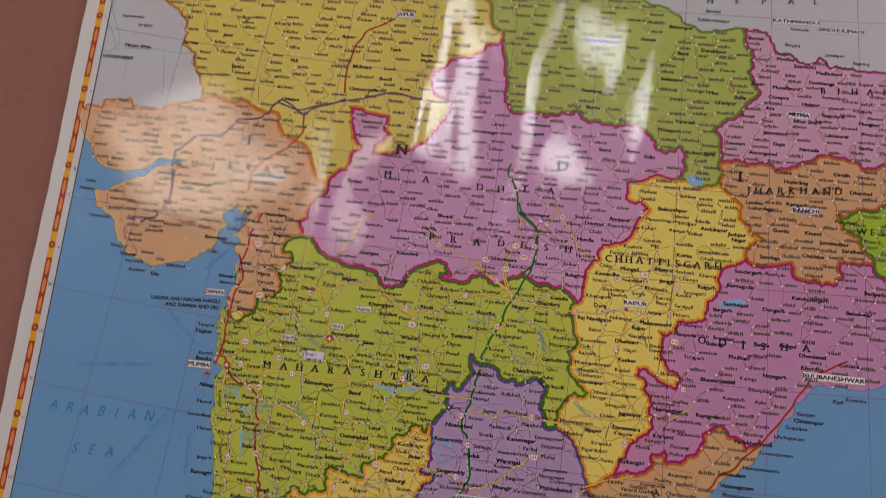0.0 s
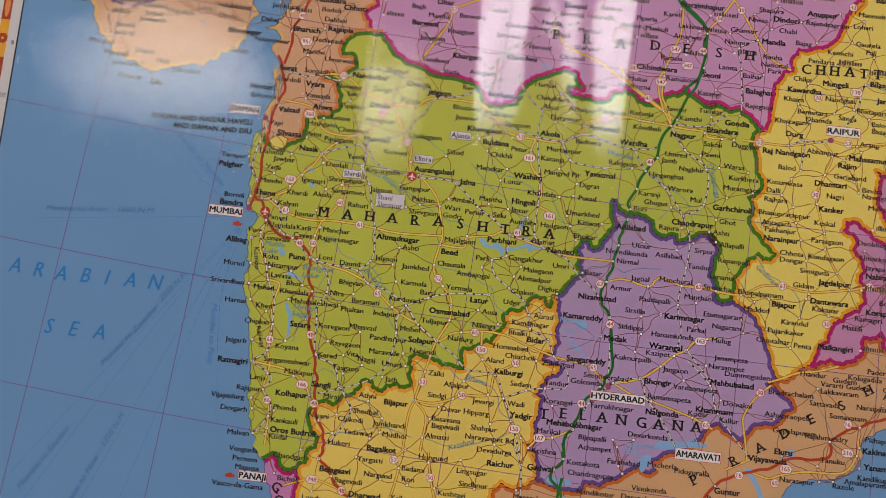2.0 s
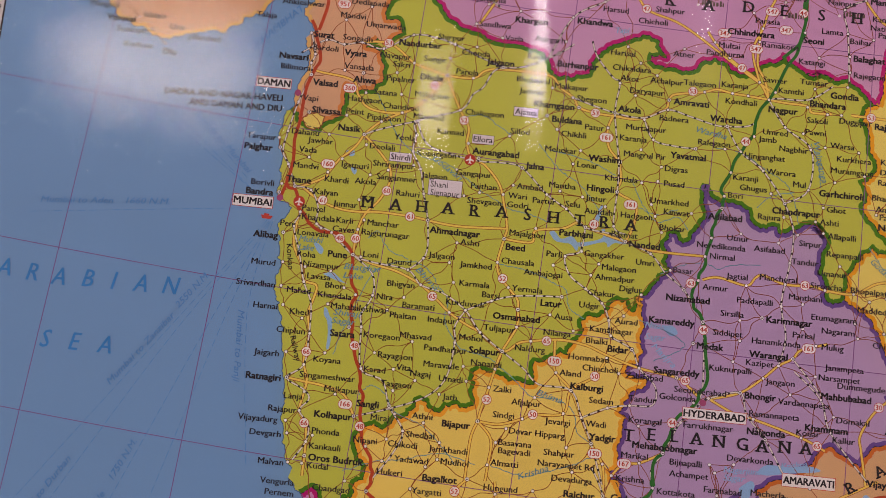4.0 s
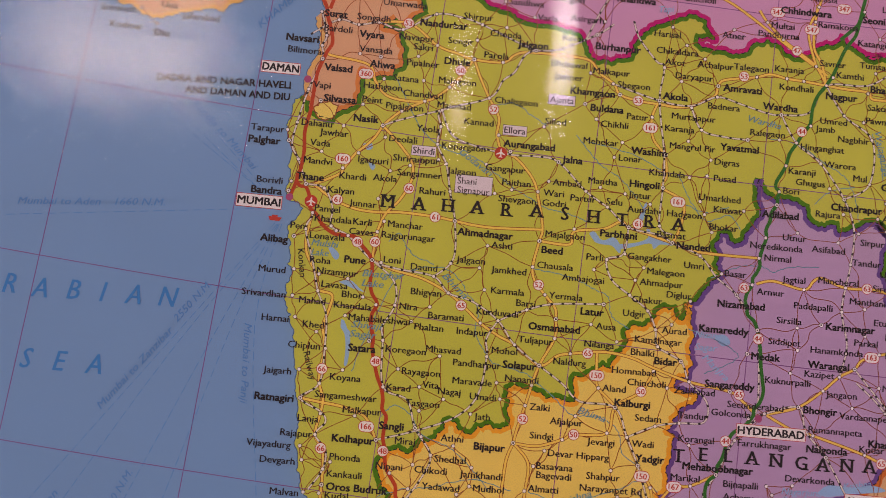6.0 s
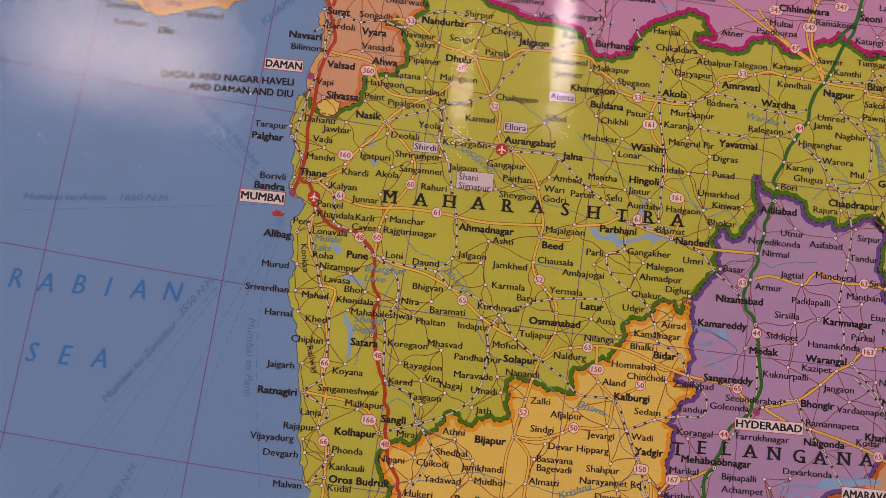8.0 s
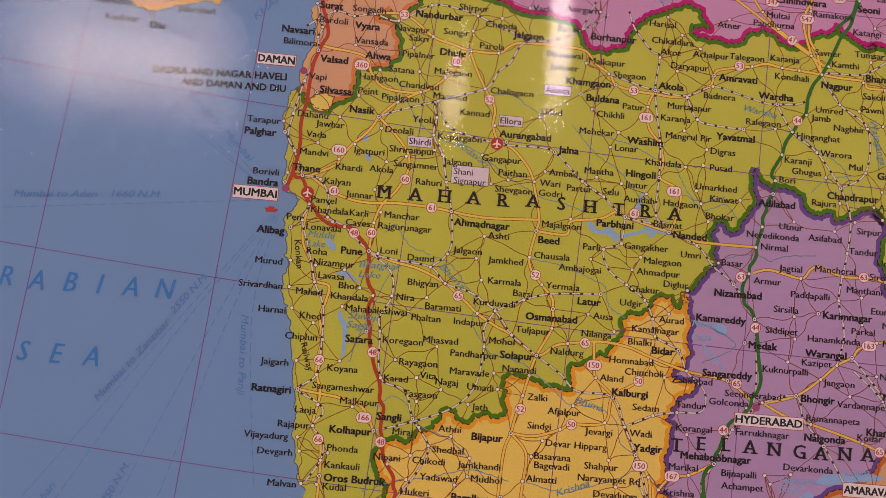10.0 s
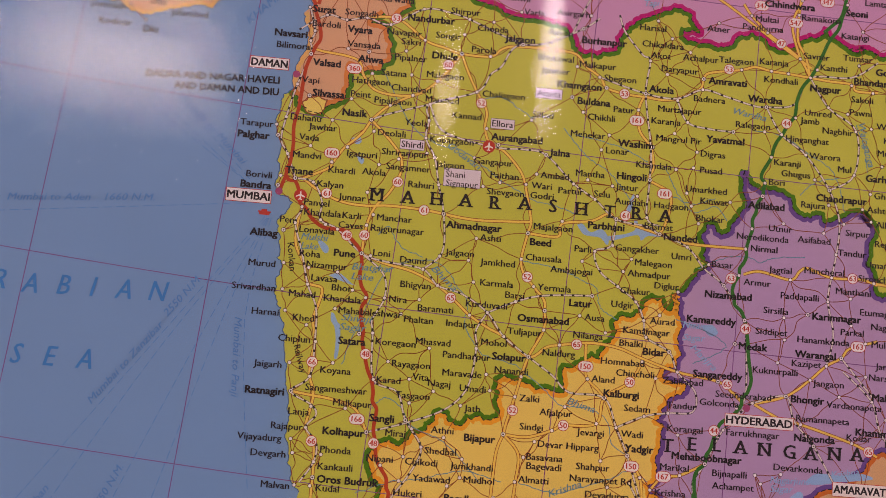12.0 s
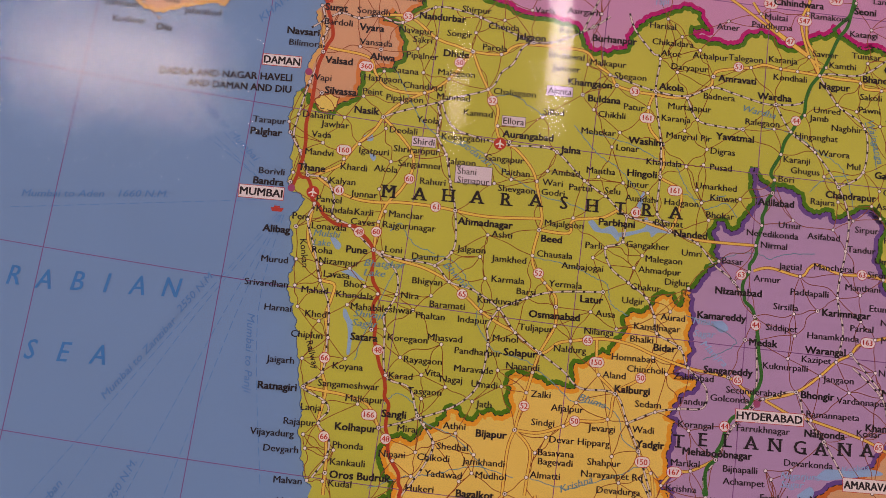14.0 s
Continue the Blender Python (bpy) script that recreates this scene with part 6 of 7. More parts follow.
TOWNS += [("Dhrol", 62.8, 520.8), ("Indore", 175.6, 520.6, 1), ("Mhow", 184.3, 516.2), ("Ujjain", 184.8, 535.2), ("Ratlam", 174.1, 532.7, 1), ("Jasdan", 80.0, 507.0), ("Gondal", 58.9, 505.0), ("Kheda", 108.9, 520.6)]


def disc(x, z, r, n=10):
    return [(x + r * math.cos(i * 2 * math.pi / n), z + r * math.sin(i * 2 * math.pi / n)) for i in range(n)]


def mark_mesh(name, rings):
    """Flat discs on one another: radius, material, in sheet millimetres round the origin."""
    v, f, s = [], [], []
    for i, (r, mat) in enumerate(rings):
        f.append(tuple(range(len(v), len(v) + 10)))
        v += [(x / 1000, -0.000002 * i, z / 1000) for x, z in disc(0, 0, r)]
        s.append(i)
    me = bpy.data.meshes.new(name)
    me.from_pydata(v, [], f)
    for r, mat in rings:
        me.materials.append(mat)
    me.polygons.foreach_set("material_index", s)
    return me


TOWN_MARK = mark_mesh("town_mark", [(0.62, SOFT_BLACK), (0.47, WHITE_INK)])
SEAT_MARK = mark_mesh("district_mark", [(0.74, BLACK), (0.58, WHITE_INK), (0.26, BLACK)])
near = lambda x, z: math.hypot((x - 190) * 0.8, z - 400)
marks = sorted((t for t in TOWNS if len(t) > 4), key=lambda t: near(t[3], t[4]))
for n, (name, x, z, dx, dz, *bold) in enumerate(marks[:280]):
    ob = new("town_mark", SEAT_MARK if bold else TOWN_MARK)
    ob.parent, ob.location = chart, at(dx, dz, "dot")
far_marks = marks[280:]
paint("far_town_marks", [disc(t[3], t[4], 0.62) for t in far_marks], "dot", SOFT_BLACK)
tagged(paint("far_town_marks", [disc(t[3], t[4], 0.44) for t in far_marks], "box", WHITE_INK), kind="stuff")

# thin local roads from each town to its neighbours
links = set()
for i, a in enumerate(marks):
    order = sorted(range(len(marks)), key=lambda j: math.hypot(marks[j][3] - a[3], marks[j][4] - a[4]))
    for j in order[1:5]:
        if math.hypot(marks[j][3] - a[3], marks[j][4] - a[4]) < 24:
            links.add((min(i, j), max(i, j)))
quads = []
for i, j in sorted(links):
    a, b = marks[i], marks[j]
    rnd = random.Random(i * 997 + j)
    d = math.hypot(b[3] - a[3], b[4] - a[4])
    mid = [(a[3] + (b[3] - a[3]) * k / 3 + rnd.uniform(-0.09, 0.09) * d, a[4] + (b[4] - a[4]) * k / 3 + rnd.uniform(-0.09, 0.09) * d) for k in (1, 2)]
    quads += ribbon(smooth_line([(a[3], a[4]), *mid, (b[3], b[4])], 5), -0.115, 0.115)
tagged(paint("local_roads", quads, "local", BROWN, label="web of thin brown local roads", stagger=9), kind="stuff")

# names too small and blurred to read: broken bars, each with its mark
def inside_of(loop, x, z):
    hit = False
    for (ax, az), (bx, bz) in zip(loop, loop[1:] + loop[:1]):
        if (az > z) != (bz > z) and x < ax + (z - az) / (bz - az) * (bx - ax):
            hit = not hit
    return hit


def bars():
    rnd = random.Random(5)
    taken = [(t[1] + 4, t[2]) for t in TOWNS]
    out, dots, roads = [], [], []
    for state in ("rj", "up", "bh", "gj", "od", "jh", "mp", "cg", "wb", "ap", "ka"):
        loop = [q for n in LOOPS[state].split() if n.lstrip("-") in ROUGH for q in (ROUGH[n.lstrip("-")][::-1] if n[0] == "-" else ROUGH[n.lstrip("-")])]
        xs, zs = [p[0] for p in loop], [p[1] for p in loop]
        spots = []
        for _ in range(1500):
            x, z = rnd.uniform(min(xs), max(xs)), rnd.uniform(min(zs), min(max(zs), 760))
            if x < 20 or x > 560 or z < 260 or (66 < x < 350 and 260 < z < 503) or not inside_of(loop, x, z) or not inside_of(loop, x + 7, z):
                continue
            if all(abs(x + 4 - a) > 9.5 or abs(z - b) > 3.1 for a, b in taken):
                taken.append((x + 4, z))
                spots.append((x - 1.3, z - 0.8))
                end = x + rnd.uniform(5.5, 9.5)
                while x < end:
                    w = rnd.uniform(0.35, 0.9)
                    out.append(rect(x, z - 0.75, x + w, z + rnd.choice((0.65, 0.65, 1.2))))
                    x += w + rnd.uniform(0.22, 0.4)
        dots += spots
        for i, a in enumerate(spots):
            for b in sorted(spots, key=lambda q: math.hypot(q[0] - a[0], q[1] - a[1]))[1:3]:
                mid = ((a[0] + b[0]) / 2 + rnd.uniform(-1.2, 1.2), (a[1] + b[1]) / 2 + rnd.uniform(-1.2, 1.2))
                roads += ribbon(smooth_line([a, mid, b], 4), -0.10, 0.10)
    tagged(paint("blurred_names", out, "word", GREY_BROWN, label="tiny dark unreadable place names"), kind="stuff")
    tagged(paint("blurred_town_marks", [disc(x, z, 0.5, 8) for x, z in dots], "dot", WHITE_INK, label="tiny pale town marks"), kind="stuff")
    tagged(paint("faint_roads", roads, "local", BROWN, label="thin brown local roads", stagger=9), kind="stuff")


bars()

# lettering: all words are set first, then turned into flat meshes
WORDS = []


def word(text, x, z, size, mat, layer="word", bold=0.0, shear=0.0, turn=0.0, anchor="left", name="place_name", parent=None, width=None, spread=1.0):
    WORDS.append((text, x, z, size, mat, layer, bold, shear, turn, anchor, name, parent, width, spread))


for t in TOWNS:
    bold = len(t) in (4, 6) and t[-1] == 1
    word(t[0], t[1], t[2], 3.02 if bold else 2.82, BLACK, bold=0.036 if bold else 0.019, spread=1.075)
for letter, (x, z) in zip("MAHARASHTRA", [(144, 425.4), (153.2, 425.5), (161.8, 425.8), (170.4, 426.1), (179.3, 426.2), (188.1, 426.8), (196.6, 426.8), (205.2, 426.7), (213.8, 426.6), (222.1, 426.9), (230.7, 426.8)]):
    word(letter, x, z, 5.6, BLACK, layer="big", bold=0.024, anchor="mid", name="state_letter")
for letter, (x, z) in zip("TELANGANA", [(235.5, 359.2), (242.8, 360.2), (250.2, 360.5), (257.2, 360.4), (264.4, 360.3), (271.9, 360.2), (278.3, 360.2), (285.5, 360.6), (292.3, 360.9)]):
    word(letter, x, z, 5.6, BLACK, layer="big", bold=0.024, anchor="mid", name="state_letter")
for letter, (x, z) in zip("CHHATTISGARH", [(323.3, 501.9), (328.8, 502.1), (334.2, 502.3), (340, 502.6), (345.5, 502.5), (350.9, 502.7), (355.5, 502.5), (360.3, 502.6), (365.4, 502.8), (370.8, 502.7), (376.5, 503), (381.9, 503.2)]):
    word(letter, x, z, 5.6, BLACK, layer="big", bold=0.024, anchor="mid", name="state_letter")
for letter, (x, z) in zip("PRADESH", [(225.7, 505), (237.9, 504.5), (250.8, 504.1), (264.4, 504.9), (276.5, 504.9), (289.1, 504.7), (301.1, 504.9)]):
    word(letter, x, z, 5.6, BLACK, layer="big", bold=0.024, anchor="mid", name="state_letter")
for letter, (x, z) in zip("MADHYA", [(196.8, 538.5), (218.7, 537.5), (249.6, 535.7), (261.2, 535.6), (274.5, 537.5), (289.1, 537.1)]):
    word(letter, x, z, 5.6, BLACK, layer="big", bold=0.024, anchor="mid", name="state_letter")
for letter, (x, z) in zip("ODISHA", [(375, 462.4), (385.8, 462.3), (396.4, 461.9), (406.6, 462.4), (417.6, 463.2), (428.9, 463.8)]):
    word(letter, x, z, 5.6, BLACK, layer="big", bold=0.024, anchor="mid", name="state_letter")
for letter, (x, z) in zip("JHARKHAND", [(396.4, 547.4), (401.9, 547.6), (407.9, 548.1), (414, 548.7), (420, 549.2), (426, 549.8), (432.3, 550), (438.3, 550.3), (444.6, 550.8)]):
    word(letter, x, z, 5.6, BLACK, layer="big", bold=0.024, anchor="mid", name="state_letter")
for letter, (x, z) in zip("GUJARAT", [(74.4, 534.7), (84.2, 534.5), (95, 534.5), (105.2, 535), (116.2, 535.5), (126.7, 535.5), (137.5, 535.4)]):
    word(letter, x, z, 5.152, BLACK, layer="big", bold=0.024, anchor="mid", name="state_letter")
for letter, (x, z) in zip("ANDHRA", [(227.8, 311.6), (240.7, 312.4), (252.1, 315.8), (259, 319.2), (269.3, 325.5), (279.8, 331.8)]):
    word(letter, x, z, 5.152, BLACK, layer="big", bold=0.024, turn=31, anchor="mid", name="state_letter")
for letter, (x, z) in zip("PRADES", [(293.2, 341.6), (307.2, 350.2), (316.3, 356.2), (325.1, 362.4), (334.5, 368.7), (345.4, 374.9)]):
    word(letter, x, z, 5.152, BLACK, layer="big", bold=0.024, turn=31, anchor="mid", name="state_letter")
for letter, (x, z) in zip("H", [(354.8, 381.5)]):
    word(letter, x, z, 5.152, BLACK, layer="big", bold=0.024, turn=31, anchor="mid", name="state_letter")
for letter, (x, z) in zip("KARNATA", [(149.5, 305.9), (157.4, 306.6), (165.2, 307.3), (173.1, 308), (180.9, 308.7), (188.7, 309.4), (196.5, 310)]):
    word(letter, x, z, 5.152, BLACK, layer="big", bold=0.024, anchor="mid", name="state_letter")
for letter, (x, z) in zip("GOA", [(139.6, 321.3), (141.3, 316.6), (142.9, 312.2)]):
    word(letter, x, z, 5.152, BLACK, layer="big", bold=0.024, turn=-35, anchor="mid", name="state_letter")
for letter, (x, z) in zip("BIHAR", [(435.8, 608.7), (444.1, 609.1), (452.7, 609.8), (461.2, 610.2), (469.8, 610.9)]):
    word(letter, x, z, 5.152, BLACK, layer="big", bold=0.024, anchor="mid", name="state_letter")
for letter, (x, z) in zip("NEPAL", [(371.5, 659.3), (386.9, 660.5), (401.9, 661.2), (417.1, 662.4), (431, 663.1)]):
    word(letter, x, z, 5.152, BLACK, layer="big", bold=0.024, anchor="mid", name="state_letter")
for letter, (x, z) in zip("WES", [(456.9, 529.5), (462.8, 529.7), (467.8, 529.9)]):
    word(letter, x, z, 5.152, BLACK, layer="big", bold=0.024, anchor="mid", name="state_letter")
for letter, (x, z) in zip("INDI", [(113.9, 551.7), (203.1, 553.7), (294.7, 552.2), (391.9, 554.7)]):
    word(letter, x, z, 8.96, BLACK, layer="big", bold=0.024, anchor="mid", name="state_letter")
for letter, (x, z) in zip("ARABIAN", [(29.1, 392), (38.4, 391.3), (47, 390.8), (56.7, 391.1), (65.2, 391.2), (73.7, 391.3), (83.8, 391.5)]):
    word(letter, x, z, 8.2, DEEP_BLUE, layer="big", bold=0.012, shear=0.25, anchor="mid", name="sea_letter", spread=0.84)
for letter, (x, z) in zip("SEA", [(46, 370.5), (55.5, 370.5), (65, 370.5)]):
    word(letter, x, z, 8.2, DEEP_BLUE, layer="big", bold=0.012, shear=0.25, anchor="mid", name="sea_letter", spread=0.84)
for k, letter in enumerate("RANN OF KACHCHH"):
    if letter != " ":
        word(letter, 26.5 + k * 3.986, 561.0 + k * 0.064, 4.0, BORDER_RED, layer="big", anchor="mid", name="region_letter")
word("Mumbai to Aden", 37.5, 415.1, 3, ROUTE_BLUE, shear=0.25, turn=4.8, width=23.7, bold=0.014, name="sea_word")
word("1660 N.M.", 65.2, 417.7, 3, ROUTE_BLUE, shear=0.25, turn=4.4, width=14.3, bold=0.014, name="sea_word")
word("Mumbai to Zanzibar", 67.9, 358.5, 3, ROUTE_BLUE, shear=0.25, turn=53.5, width=30.1, bold=0.014, name="sea_word")
word("2550 N.M.", 86.3, 385, 3, ROUTE_BLUE, shear=0.25, turn=53.7, width=14.5, bold=0.014, name="sea_word")
word("Mumbai to Panji", 107.2, 386.1, 3, ROUTE_BLUE, shear=0.25, turn=-86.8, width=23.1, bold=0.014, name="sea_word")
word("Kandla to Mumbai", 84.3, 449.5, 3, ROUTE_BLUE, shear=0.25, turn=-42.3, width=27.2, bold=0.014, name="sea_word")
word("Mumbai to Male", 61.5, 302.6, 3, ROUTE_BLUE, shear=0.25, turn=66.1, width=24.0, bold=0.014, name="sea_word")
word("1750 N.M.", 73, 329, 3, ROUTE_BLUE, shear=0.25, turn=65.3, width=13.9, bold=0.014, name="sea_word")
word("Mumbai to Durban", 44, 309.9, 3, ROUTE_BLUE, shear=0.25, turn=58.3, width=28.6, bold=0.014, name="sea_word")
word("DADRA AND NAGAR HAVELI", 72.8, 455.7, 3, BLACK, shear=0, turn=2.0, width=39.2, bold=0.03, name="sea_word")
word("AND DAMAN AND DIU", 81.4, 452.8, 3, BLACK, shear=0, turn=1.3, width=30.7, bold=0.03, name="sea_word")
word("Godavari", 164, 442.4, 2.9, RIVER, shear=0.25, turn=-32.2, width=11.8, bold=0.014, name="sea_word")
word("Bhima", 162.4, 405.4, 2.9, RIVER, shear=0.25, turn=-40.3, width=9.4, bold=0.014, name="sea_word")
word("Bhatghar", 138.7, 403.5, 2.9, RIVER, shear=0.25, turn=0.9, width=12.2, bold=0.014, name="sea_word")
word("Lake", 138.8, 400.7, 2.9, RIVER, shear=0.25, turn=0.0, width=6.4, bold=0.014, name="sea_word")
word("Mulshi", 123, 411.1, 2.9, RIVER, shear=0.25, turn=0.0, width=8.0, bold=0.014, name="sea_word")
word("Lake", 123.2, 408.3, 2.9, RIVER, shear=0.25, turn=1.1, width=5.1, bold=0.014, name="sea_word")
word("Shivaji", 137, 388.5, 2.9, RIVER, shear=0.25, turn=-0.6, width=9.0, bold=0.014, name="sea_word")
word("Sagar", 136.7, 385.8, 2.9, RIVER, shear=0.25, turn=-0.7, width=7.9, bold=0.014, name="sea_word")
word("Bhima", 205.1, 369.7, 2.9, RIVER, shear=0.25, turn=-13.7, width=8.4, bold=0.014, name="sea_word")
word("Krishna", 201.4, 342.6, 2.9, RIVER, shear=0.25, turn=21.7, width=10.0, bold=0.014, name="sea_word")
word("Wardha", 249.8, 461, 2.9, RIVER, shear=0.25, turn=-8.4, width=10.3, bold=0.014, name="sea_word")
word("Nizam", 237.9, 394.8, 2.9, LAKE, shear=0.25, turn=0.8, width=7.3, bold=0.014, name="sea_word")
word("Sagar", 238.1, 391.1, 2.9, LAKE, shear=0.25, turn=0.8, width=6.8, bold=0.014, name="sea_word")
word("Manjra", 240.9, 388.7, 2.9, LAKE, shear=0.25, turn=-40.0, width=9.8, bold=0.014, name="sea_word")
word("Nagarjuna", 266.5, 351.6, 2.9, LAKE, shear=0.25, turn=1.5, width=11.8, bold=0.014, name="sea_word")
word("Sagar", 266.6, 349.1, 2.9, LAKE, shear=0.25, turn=1.6, width=7.1, bold=0.014, name="sea_word")
word("Krishna", 284.7, 354.3, 2.9, LAKE, shear=0.25, turn=10.9, width=8.5, bold=0.014, name="sea_word")
word("Konkan", 120, 409, 2.7, BLACK, shear=0, turn=-79.6, width=8.3, bold=0.014, name="sea_word")
word("Railway", 124.8, 379.4, 2.7, BLACK, shear=0, turn=-70.9, width=8.3, bold=0.014, name="sea_word")
word("Wainganga", 289.6, 460.9, 2.9, RIVER, shear=0.25, turn=-74.5, width=13.8, bold=0.014, name="sea_word")
word("Godavari", 310.2, 423.3, 2.9, RIVER, shear=0.25, turn=-38.5, width=10.6, bold=0.014, name="sea_word")
word("Tapi", 220.4, 491.9, 2.9, LAKE, shear=0.25, turn=6.2, width=4.6, bold=0.014, name="sea_word")
word("False Devi Point", 309, 325.4, 3, ROUTE_BLUE, shear=0.25, turn=1.8, width=22.5, bold=0.014, name="sea_word")
word("KHAMBHAT", 100.6, 474.2, 3.2, ROUTE_BLUE, shear=0.25, turn=46, width=21, bold=0.014, name="sea_word")
for k, text in enumerate(("7", "8", "9", "10", "11", "12", "13")):
    word(text, 13.8, FIRST - (k - 2) * PERIOD - 1.6, 3.0, SOFT_BLACK, anchor="mid", name="index_figure")
for lat in (24, 22, 20, 18, 16):
    word("%d°" % lat, 13.6, graticule(lat, 68.8)[1] + 1.6, 2.5, SOFT_BLACK, anchor="mid", name="latitude_figure")

# road number shields
SHIELDS = []
SHIELDS += [("53", 145, 479.6), ("60", 161.8, 466.8), ("52", 172.7, 456), ("360", 133.8, 462.9), ("160", 129.6, 436.7), ("61", 129.2, 424.5), ("60", 149.8, 429.8), ("61", 158.3, 422.1), ("48", 136.3, 412.6), ("65", 168.3, 396.9), ("66", 129.8, 375), ("48", 145, 378.5), ("166", 144.2, 359.7), ("66", 131.8, 352.5), ("48", 149.6, 353.2), ("53", 215.9, 463.1), ("161", 220.2, 455.2), ("161", 230.1, 433.6), ("61", 218.6, 425.9), ("52", 190.5, 405), ("65", 206.6, 386.4), ("150", 209.7, 380.2), ("50", 223.1, 376.7), ("52", 189.1, 365.8), ("50", 204.3, 362.6), ("150", 225.1, 352.4), ("167", 234.7, 350.2), ("53", 247.7, 473.9), ("47", 263.5, 483.6), ("547", 267.8, 490.6)]
SHIELDS += [("347", 256.9, 495), ("44", 266.4, 458.7), ("63", 251.7, 409.9), ("63", 288.9, 413), ("44", 256.9, 395.2), ("163", 291.4, 392.7), ("65", 252.2, 378.4), ("44", 249, 364.6), ("65", 295.8, 362), ("53", 307.6, 471.1), ("30", 328.6, 491.1), ("130", 343.1, 494.8), ("49", 360.8, 489.4), ("53", 341.2, 474.2), ("30", 330.2, 453.1), ("353", 360.8, 460.2), ("26", 366.6, 435.6), ("63", 320.3, 416.9), ("63", 352.9, 420.2), ("30", 337.8, 404.4), ("16", 348.2, 368.2), ("216", 348.7, 357.8), ("165", 326.5, 349.4), ("65", 322.8, 343.8), ("16", 309.5, 345.1), ("216", 306, 331.9), ("30", 315, 376.2), ("951", 128.7, 491.5), ("48", 125.9, 501.7), ("27", 57, 498.6)]
SHIELDS += [("60", 141.4, 413.1), ("748", 152.4, 325.5), ("48", 163.8, 322.7), ("50", 196, 331.2), ("52", 181.8, 336.1), ("52", 184.8, 510.8), ("47", 230.1, 500.7), ("547", 272.4, 504.2), ("44", 282.9, 504.7), ("347", 277.5, 498.2), ("34", 288.4, 518.4), ("30", 296.5, 522.7), ("43", 339.7, 528.6)]
for text, x, z in SHIELDS:
    wide = 0.36 * (len(text) - 1) if len(text) > 2 else 0.0
    def pill(r):
        return [(x + (wide if math.cos(a) > 0 else -wide) + r * math.cos(a), z + r * math.sin(a)) for a in [(i + 0.5) * math.pi / 10 for i in range(20)]]
    shield = paint("road_shield", [pill(1.64)], "shield", SHIELD_RED, label="white road number badge with a red rim")
    paint("shield_face", [pill(1.46)], "number", WHITE_INK, shield)
    word(text, x, z, 2.35, SHIELD_RED, layer="dot", bold=0.024, anchor="mid", name="road_number", parent=shield)

# boxed names
def boxed(text, x, z, wide, high, colour):
    rim, face = (SHIELD_RED, WHITE_INK) if colour == "red" else (SOFT_BLACK, LILAC_BOX)
    thick = 0.17 if colour == "red" else 0.12
    plate = paint("name_box", [rect(x - wide / 2, z - high / 2, x + wide / 2, z + high / 2)], "dot", rim, label="pale name box with a thin rim")
    paint("name_box_face", [rect(x - wide / 2 + thick, z - high / 2 + thick, x + wide / 2 - thick, z + high / 2 - thick)], "box", face, plate)
    if text:
        word(text, x, z, 3.2 if colour != "lilac" else 2.82, BLACK, layer="word", bold=0.034 if colour != "lilac" else 0.016, anchor="mid", name="boxed_name", parent=plate, width=wide - 1.0)


boxed("DAMAN", 108.5, 462.1, 11.7, 3.6, "red")
boxed("MUMBAI", 106.5, 421.8, 13.4, 4.0, "red")
boxed("HYDERABAD", 262.4, 368.2, 20.8, 3.8, "red")
boxed("Shirdi", 153.1, 441.4, 7.4, 3.2, "lilac")
boxed("Ellora", 179.6, 450.2, 7.3, 3.2, "lilac")
boxed("Ajanta", 192.9, 460.9, 8.2, 3.2, "lilac")
boxed("AMARAVATI", 293.8, 350.5, 17.2, 4.2, "red")
boxed("RAIPUR", 339.2, 478.7, 13.2, 4.1, "red")
boxed("PANAJI", 130.2, 324.1, 10.9, 3.6, "red")
boxed("GANDHINAGAR", 128.6, 531.3, 20.0, 4.2, "red")
boxed("BHUBANESHWAR", 443.1, 449.5, 31.9, 4.2, "red")
boxed("JAIPUR", 195.4, 637.2, 11.4, 4.2, "grey")
boxed("LUCKNOW", 312.4, 629.1, 18.8, 4.2, "grey")
boxed("RANCHI", 427.4, 538.5, 14.5, 4.1, "grey")
boxed("PATNA", 422.8, 593.3, 12.2, 4.2, "grey")
boxed("KATHMANDU", 420, 649.9, 26.3, 4.2, "grey")
boxed("SINDHULIMADI", 445.2, 646.2, 26.0, 4.2, "grey")
boxed("", 168.8, 432.7, 11.2, 5.6, "lilac")
word("Shani", 163.9, 433.5, 2.82, BLACK, layer="big", bold=0.006, name="boxed_name")
word("Signapur", 164.1, 430.8, 2.82, BLACK, layer="big", bold=0.006, name="boxed_name")

# airport badges and a ship
def badge(x, z):
    ob = paint("airport_badge", [disc(x, z, 1.9, 20)], "shield", SHIELD_RED, label="round red airport badge with a white aeroplane")
    plane = [(0, 1.4), (0.22, 1.0), (0.22, 0.4), (1.3, -0.25), (1.3, -0.55), (0.22, -0.2), (0.18, -0.85), (0.55, -1.15), (0.55, -1.35), (0, -1.2)]
    plane += [(-a, b) for a, b in plane[::-1][1:-1]]
    paint("aeroplane", [[(x + a, z + b) for a, b in plane]], "number", WHITE_INK, ob)


def ship(x, z):
    ob = paint("ship_sign", [[(x - 1.9, z + 0.5), (x - 1.4, z - 0.7), (x + 1.4, z - 0.7), (x + 2.0, z + 0.4)]], "shield", SHIELD_RED, label="small red port ship sign")
    paint("deck", [rect(x - 0.9, z + 0.45, x + 0.8, z + 1.0)], "number", SHIELD_RED, ob)


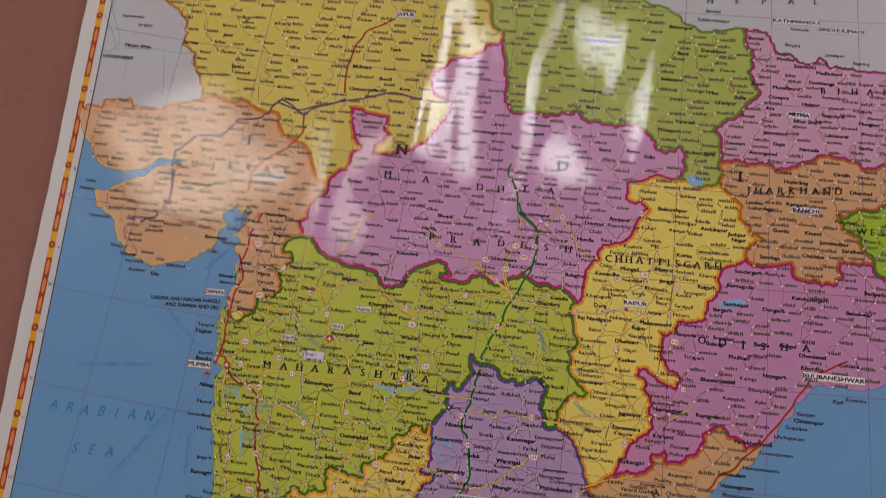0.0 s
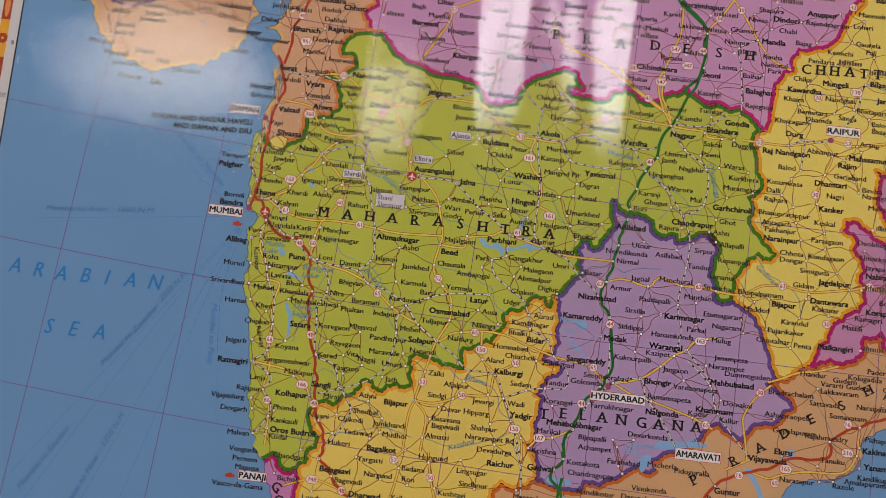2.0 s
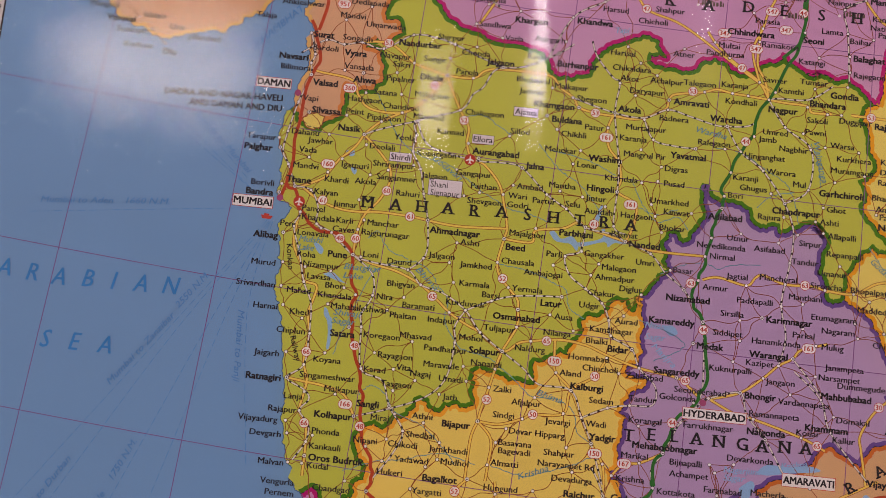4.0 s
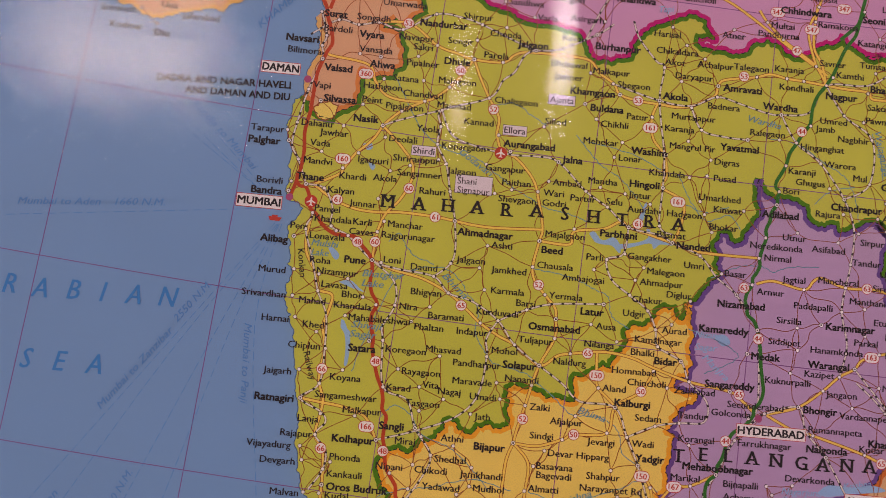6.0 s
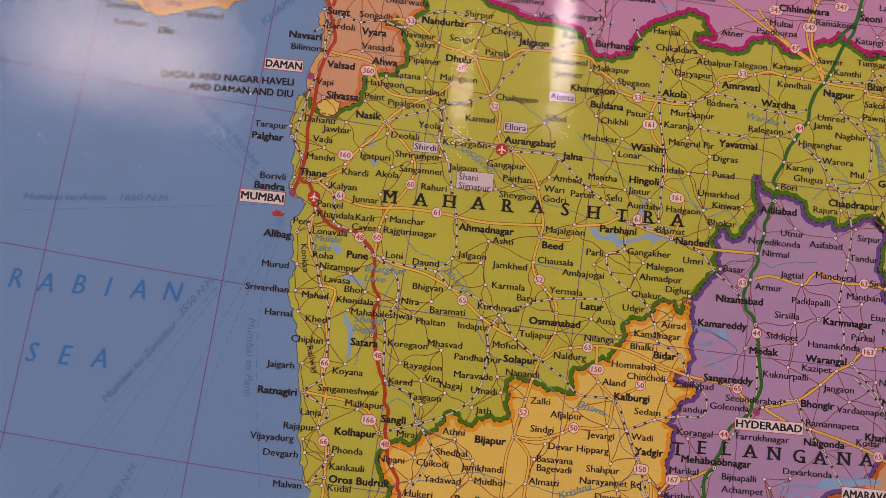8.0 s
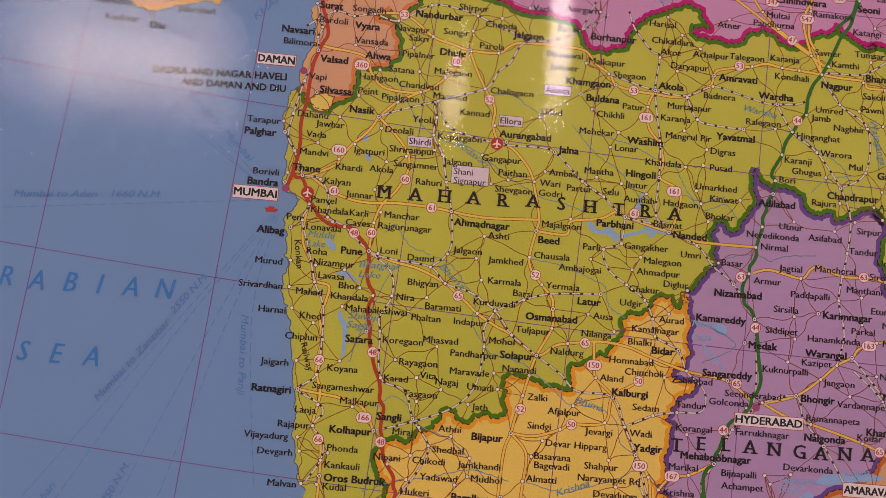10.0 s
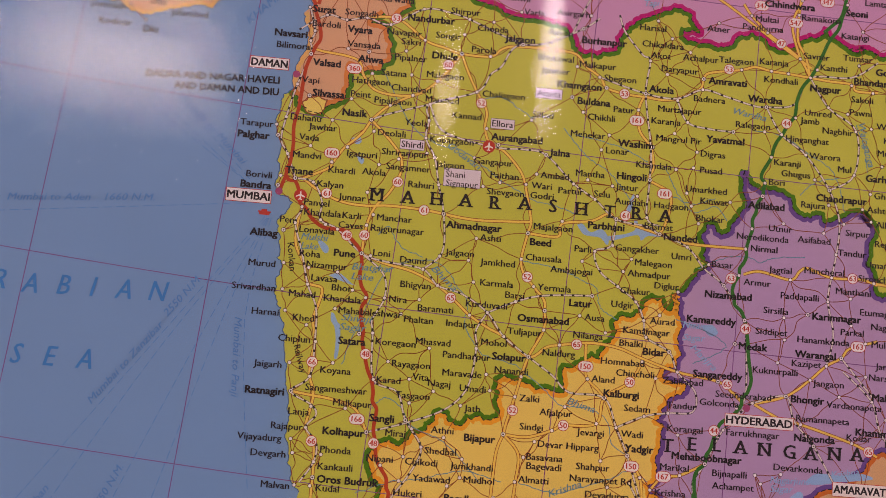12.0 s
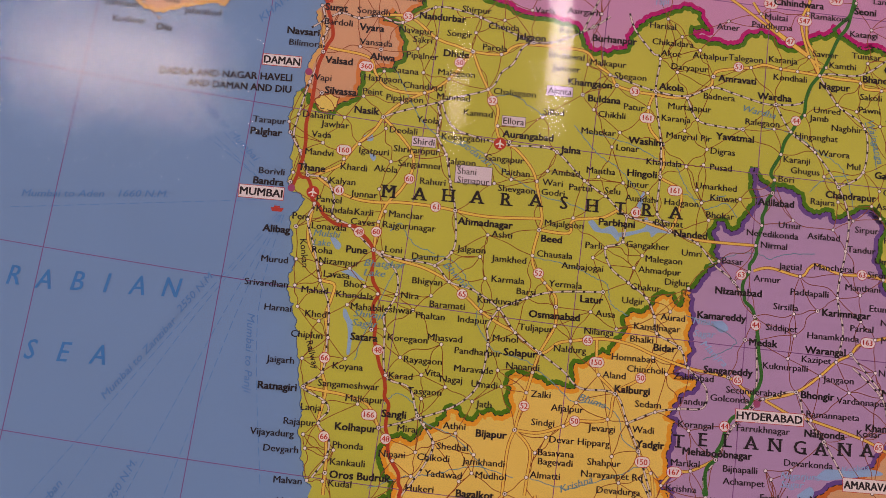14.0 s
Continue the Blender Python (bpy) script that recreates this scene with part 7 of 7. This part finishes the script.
badge(176, 443)
badge(121.6, 423.2)
ship(111.6, 417.2)
ship(121.7, 323.5)
ship(380.3, 377.5)
for x, z in [(115.2, 423.9), (258.4, 371.9), (334.5, 474.9), (116.8, 459.5)]:
    paint("city_mark", [disc(x, z, 1.1, 16)], "dot", CITY_PINK, label="round magenta capital city mark")
inset = paint("inset_map_frame", [rect(374.7, 250.3, 374.7 + 90, 340.3)], "area", SHIELD_RED, label="inset map panel with a double red frame")
paint("inset_rim", [rect(374.7 + 0.8, 250.3 + 0.8, 374.7 + 89.2, 340.3 - 0.8)], "band", PAPER, inset)
paint("inset_line", [rect(374.7 + 1.7, 250.3 + 1.7, 374.7 + 88.3, 340.3 - 1.7)], "line", SOFT_BLACK, inset)
paint("inset_face", [rect(374.7 + 1.9, 250.3 + 1.9, 374.7 + 88.1, 340.3 - 1.9)], "river", PAPER, inset)

SERIF = {"A": ("01", ""), "B": ("0", "0"), "D": ("0", "0"), "E": ("0", "0"), "H": ("01", "01"), "I": ("m", "m"), "K": ("01", "01"), "L": ("0", "0"), "M": ("01", "01"),
         "N": ("0", "01"), "P": ("0", "0"), "R": ("01", "0"), "T": ("m", ""), "U": ("", "01"), "W": ("", "01"), "Y": ("m", "01"), "J": ("", "1"), "G": ("1", "")}


def set_words():
    temp = []
    for text, x, z, size, mat, layer, bold, shear, *rest in WORDS:
        c = bpy.data.curves.new("t", "FONT")
        c.body, c.size, c.shear, c.resolution_u = text, 1.0, shear, 2
        temp.append(new("t", c))
    dg = bpy.context.evaluated_depsgraph_get()
    dg.update()
    rank = {i: r for r, i in enumerate(sorted((i for i in range(len(WORDS)) if WORDS[i][10] == "place_name"), key=lambda i: near(WORDS[i][1], WORDS[i][2])))}
    far_v, far_f = [], []
    for i, (ob, w) in enumerate(zip(temp, WORDS)):
        text, x, z, size, mat, layer, bold, shear, turn, anchor, name, parent, width, spread = w
        me = bpy.data.meshes.new_from_object(ob.evaluated_get(dg))
        co = np.zeros(len(me.vertices) * 3)
        me.vertices.foreach_get("co", co)
        co = co.reshape(-1, 3)[:, :2] * (size * spread, size)
        faces = [tuple(p.vertices) for p in me.polygons]
        lo, hi = co[:, 0].min(), co[:, 0].max()
        if width:
            co[:, 0] = (co[:, 0] - lo) * width / (hi - lo) + lo
            hi = lo + width
        co = co - ((lo + hi) / 2 if anchor == "mid" else hi if anchor == "right" else lo, 0.0) - (0, size * (0.33 if anchor == "mid" or text.isupper() else 0.28))
        if name == "state_letter" and text in SERIF:
            co, faces = list(map(tuple, co)), faces
            s, half = size, (hi - lo) / 2
            top, bottom = max(p[1] for p in co), min(p[1] for p in co)
            for where, z0, z1 in ((SERIF[text][0], bottom, bottom + 0.07 * s), (SERIF[text][1], top - 0.07 * s, top)):
                for k in where:
                    c = {"0": -half + 0.09 * s, "1": half - 0.09 * s, "m": 0.0}[k]
                    faces.append(tuple(range(len(co), len(co) + 4)))
                    co += [(c - 0.15 * s, z0), (c + 0.15 * s, z0), (c + 0.15 * s, z1), (c - 0.15 * s, z1)]
            co = np.array(co)
        a = radians(turn)
        rx, rz = co[:, 0] * math.cos(a) - co[:, 1] * math.sin(a), co[:, 0] * math.sin(a) + co[:, 1] * math.cos(a)
        v = [(p / 1000, 0.0, q / 1000) for p, q in zip(rx, rz)]
        if bold:
            # heavier strokes: the same letters laid over themselves, a hair apart
            shifts = [(-1, 0), (1, 0)] if bold < 0.03 else [(-1, -0.6), (1, -0.6), (-1, 0.6), (1, 0.6)]
            base, one = list(v), list(faces)
            v, faces = [], []
            for k, (sx, sz) in enumerate(shifts):
                faces += [tuple(i + len(v) for i in f) for f in one]
                v += [(p[0] + sx * bold * size / 1000, -0.0000015 * k, p[2] + sz * bold * size / 1000) for p in base]
        bpy.data.meshes.remove(me)
        place = at(x, z, layer)
        if name == "place_name" and rank[i] >= 290:
            far_f += [tuple(k + len(far_v) for k in f) for f in faces]
            far_v += [(p[0] + place[0], p[1] + place[1], p[2] + place[2]) for p in v]
            continue
        done = mesh_ob(name, v, faces, [mat], parent or chart)
        done.location = place
    for ob in temp:
        c = ob.data
        bpy.data.objects.remove(ob)
        bpy.data.curves.remove(c)
    tagged(mesh_ob("far_place_names", far_v, far_f, [BLACK], chart), "small black printed place names", kind="stuff")


set_words()
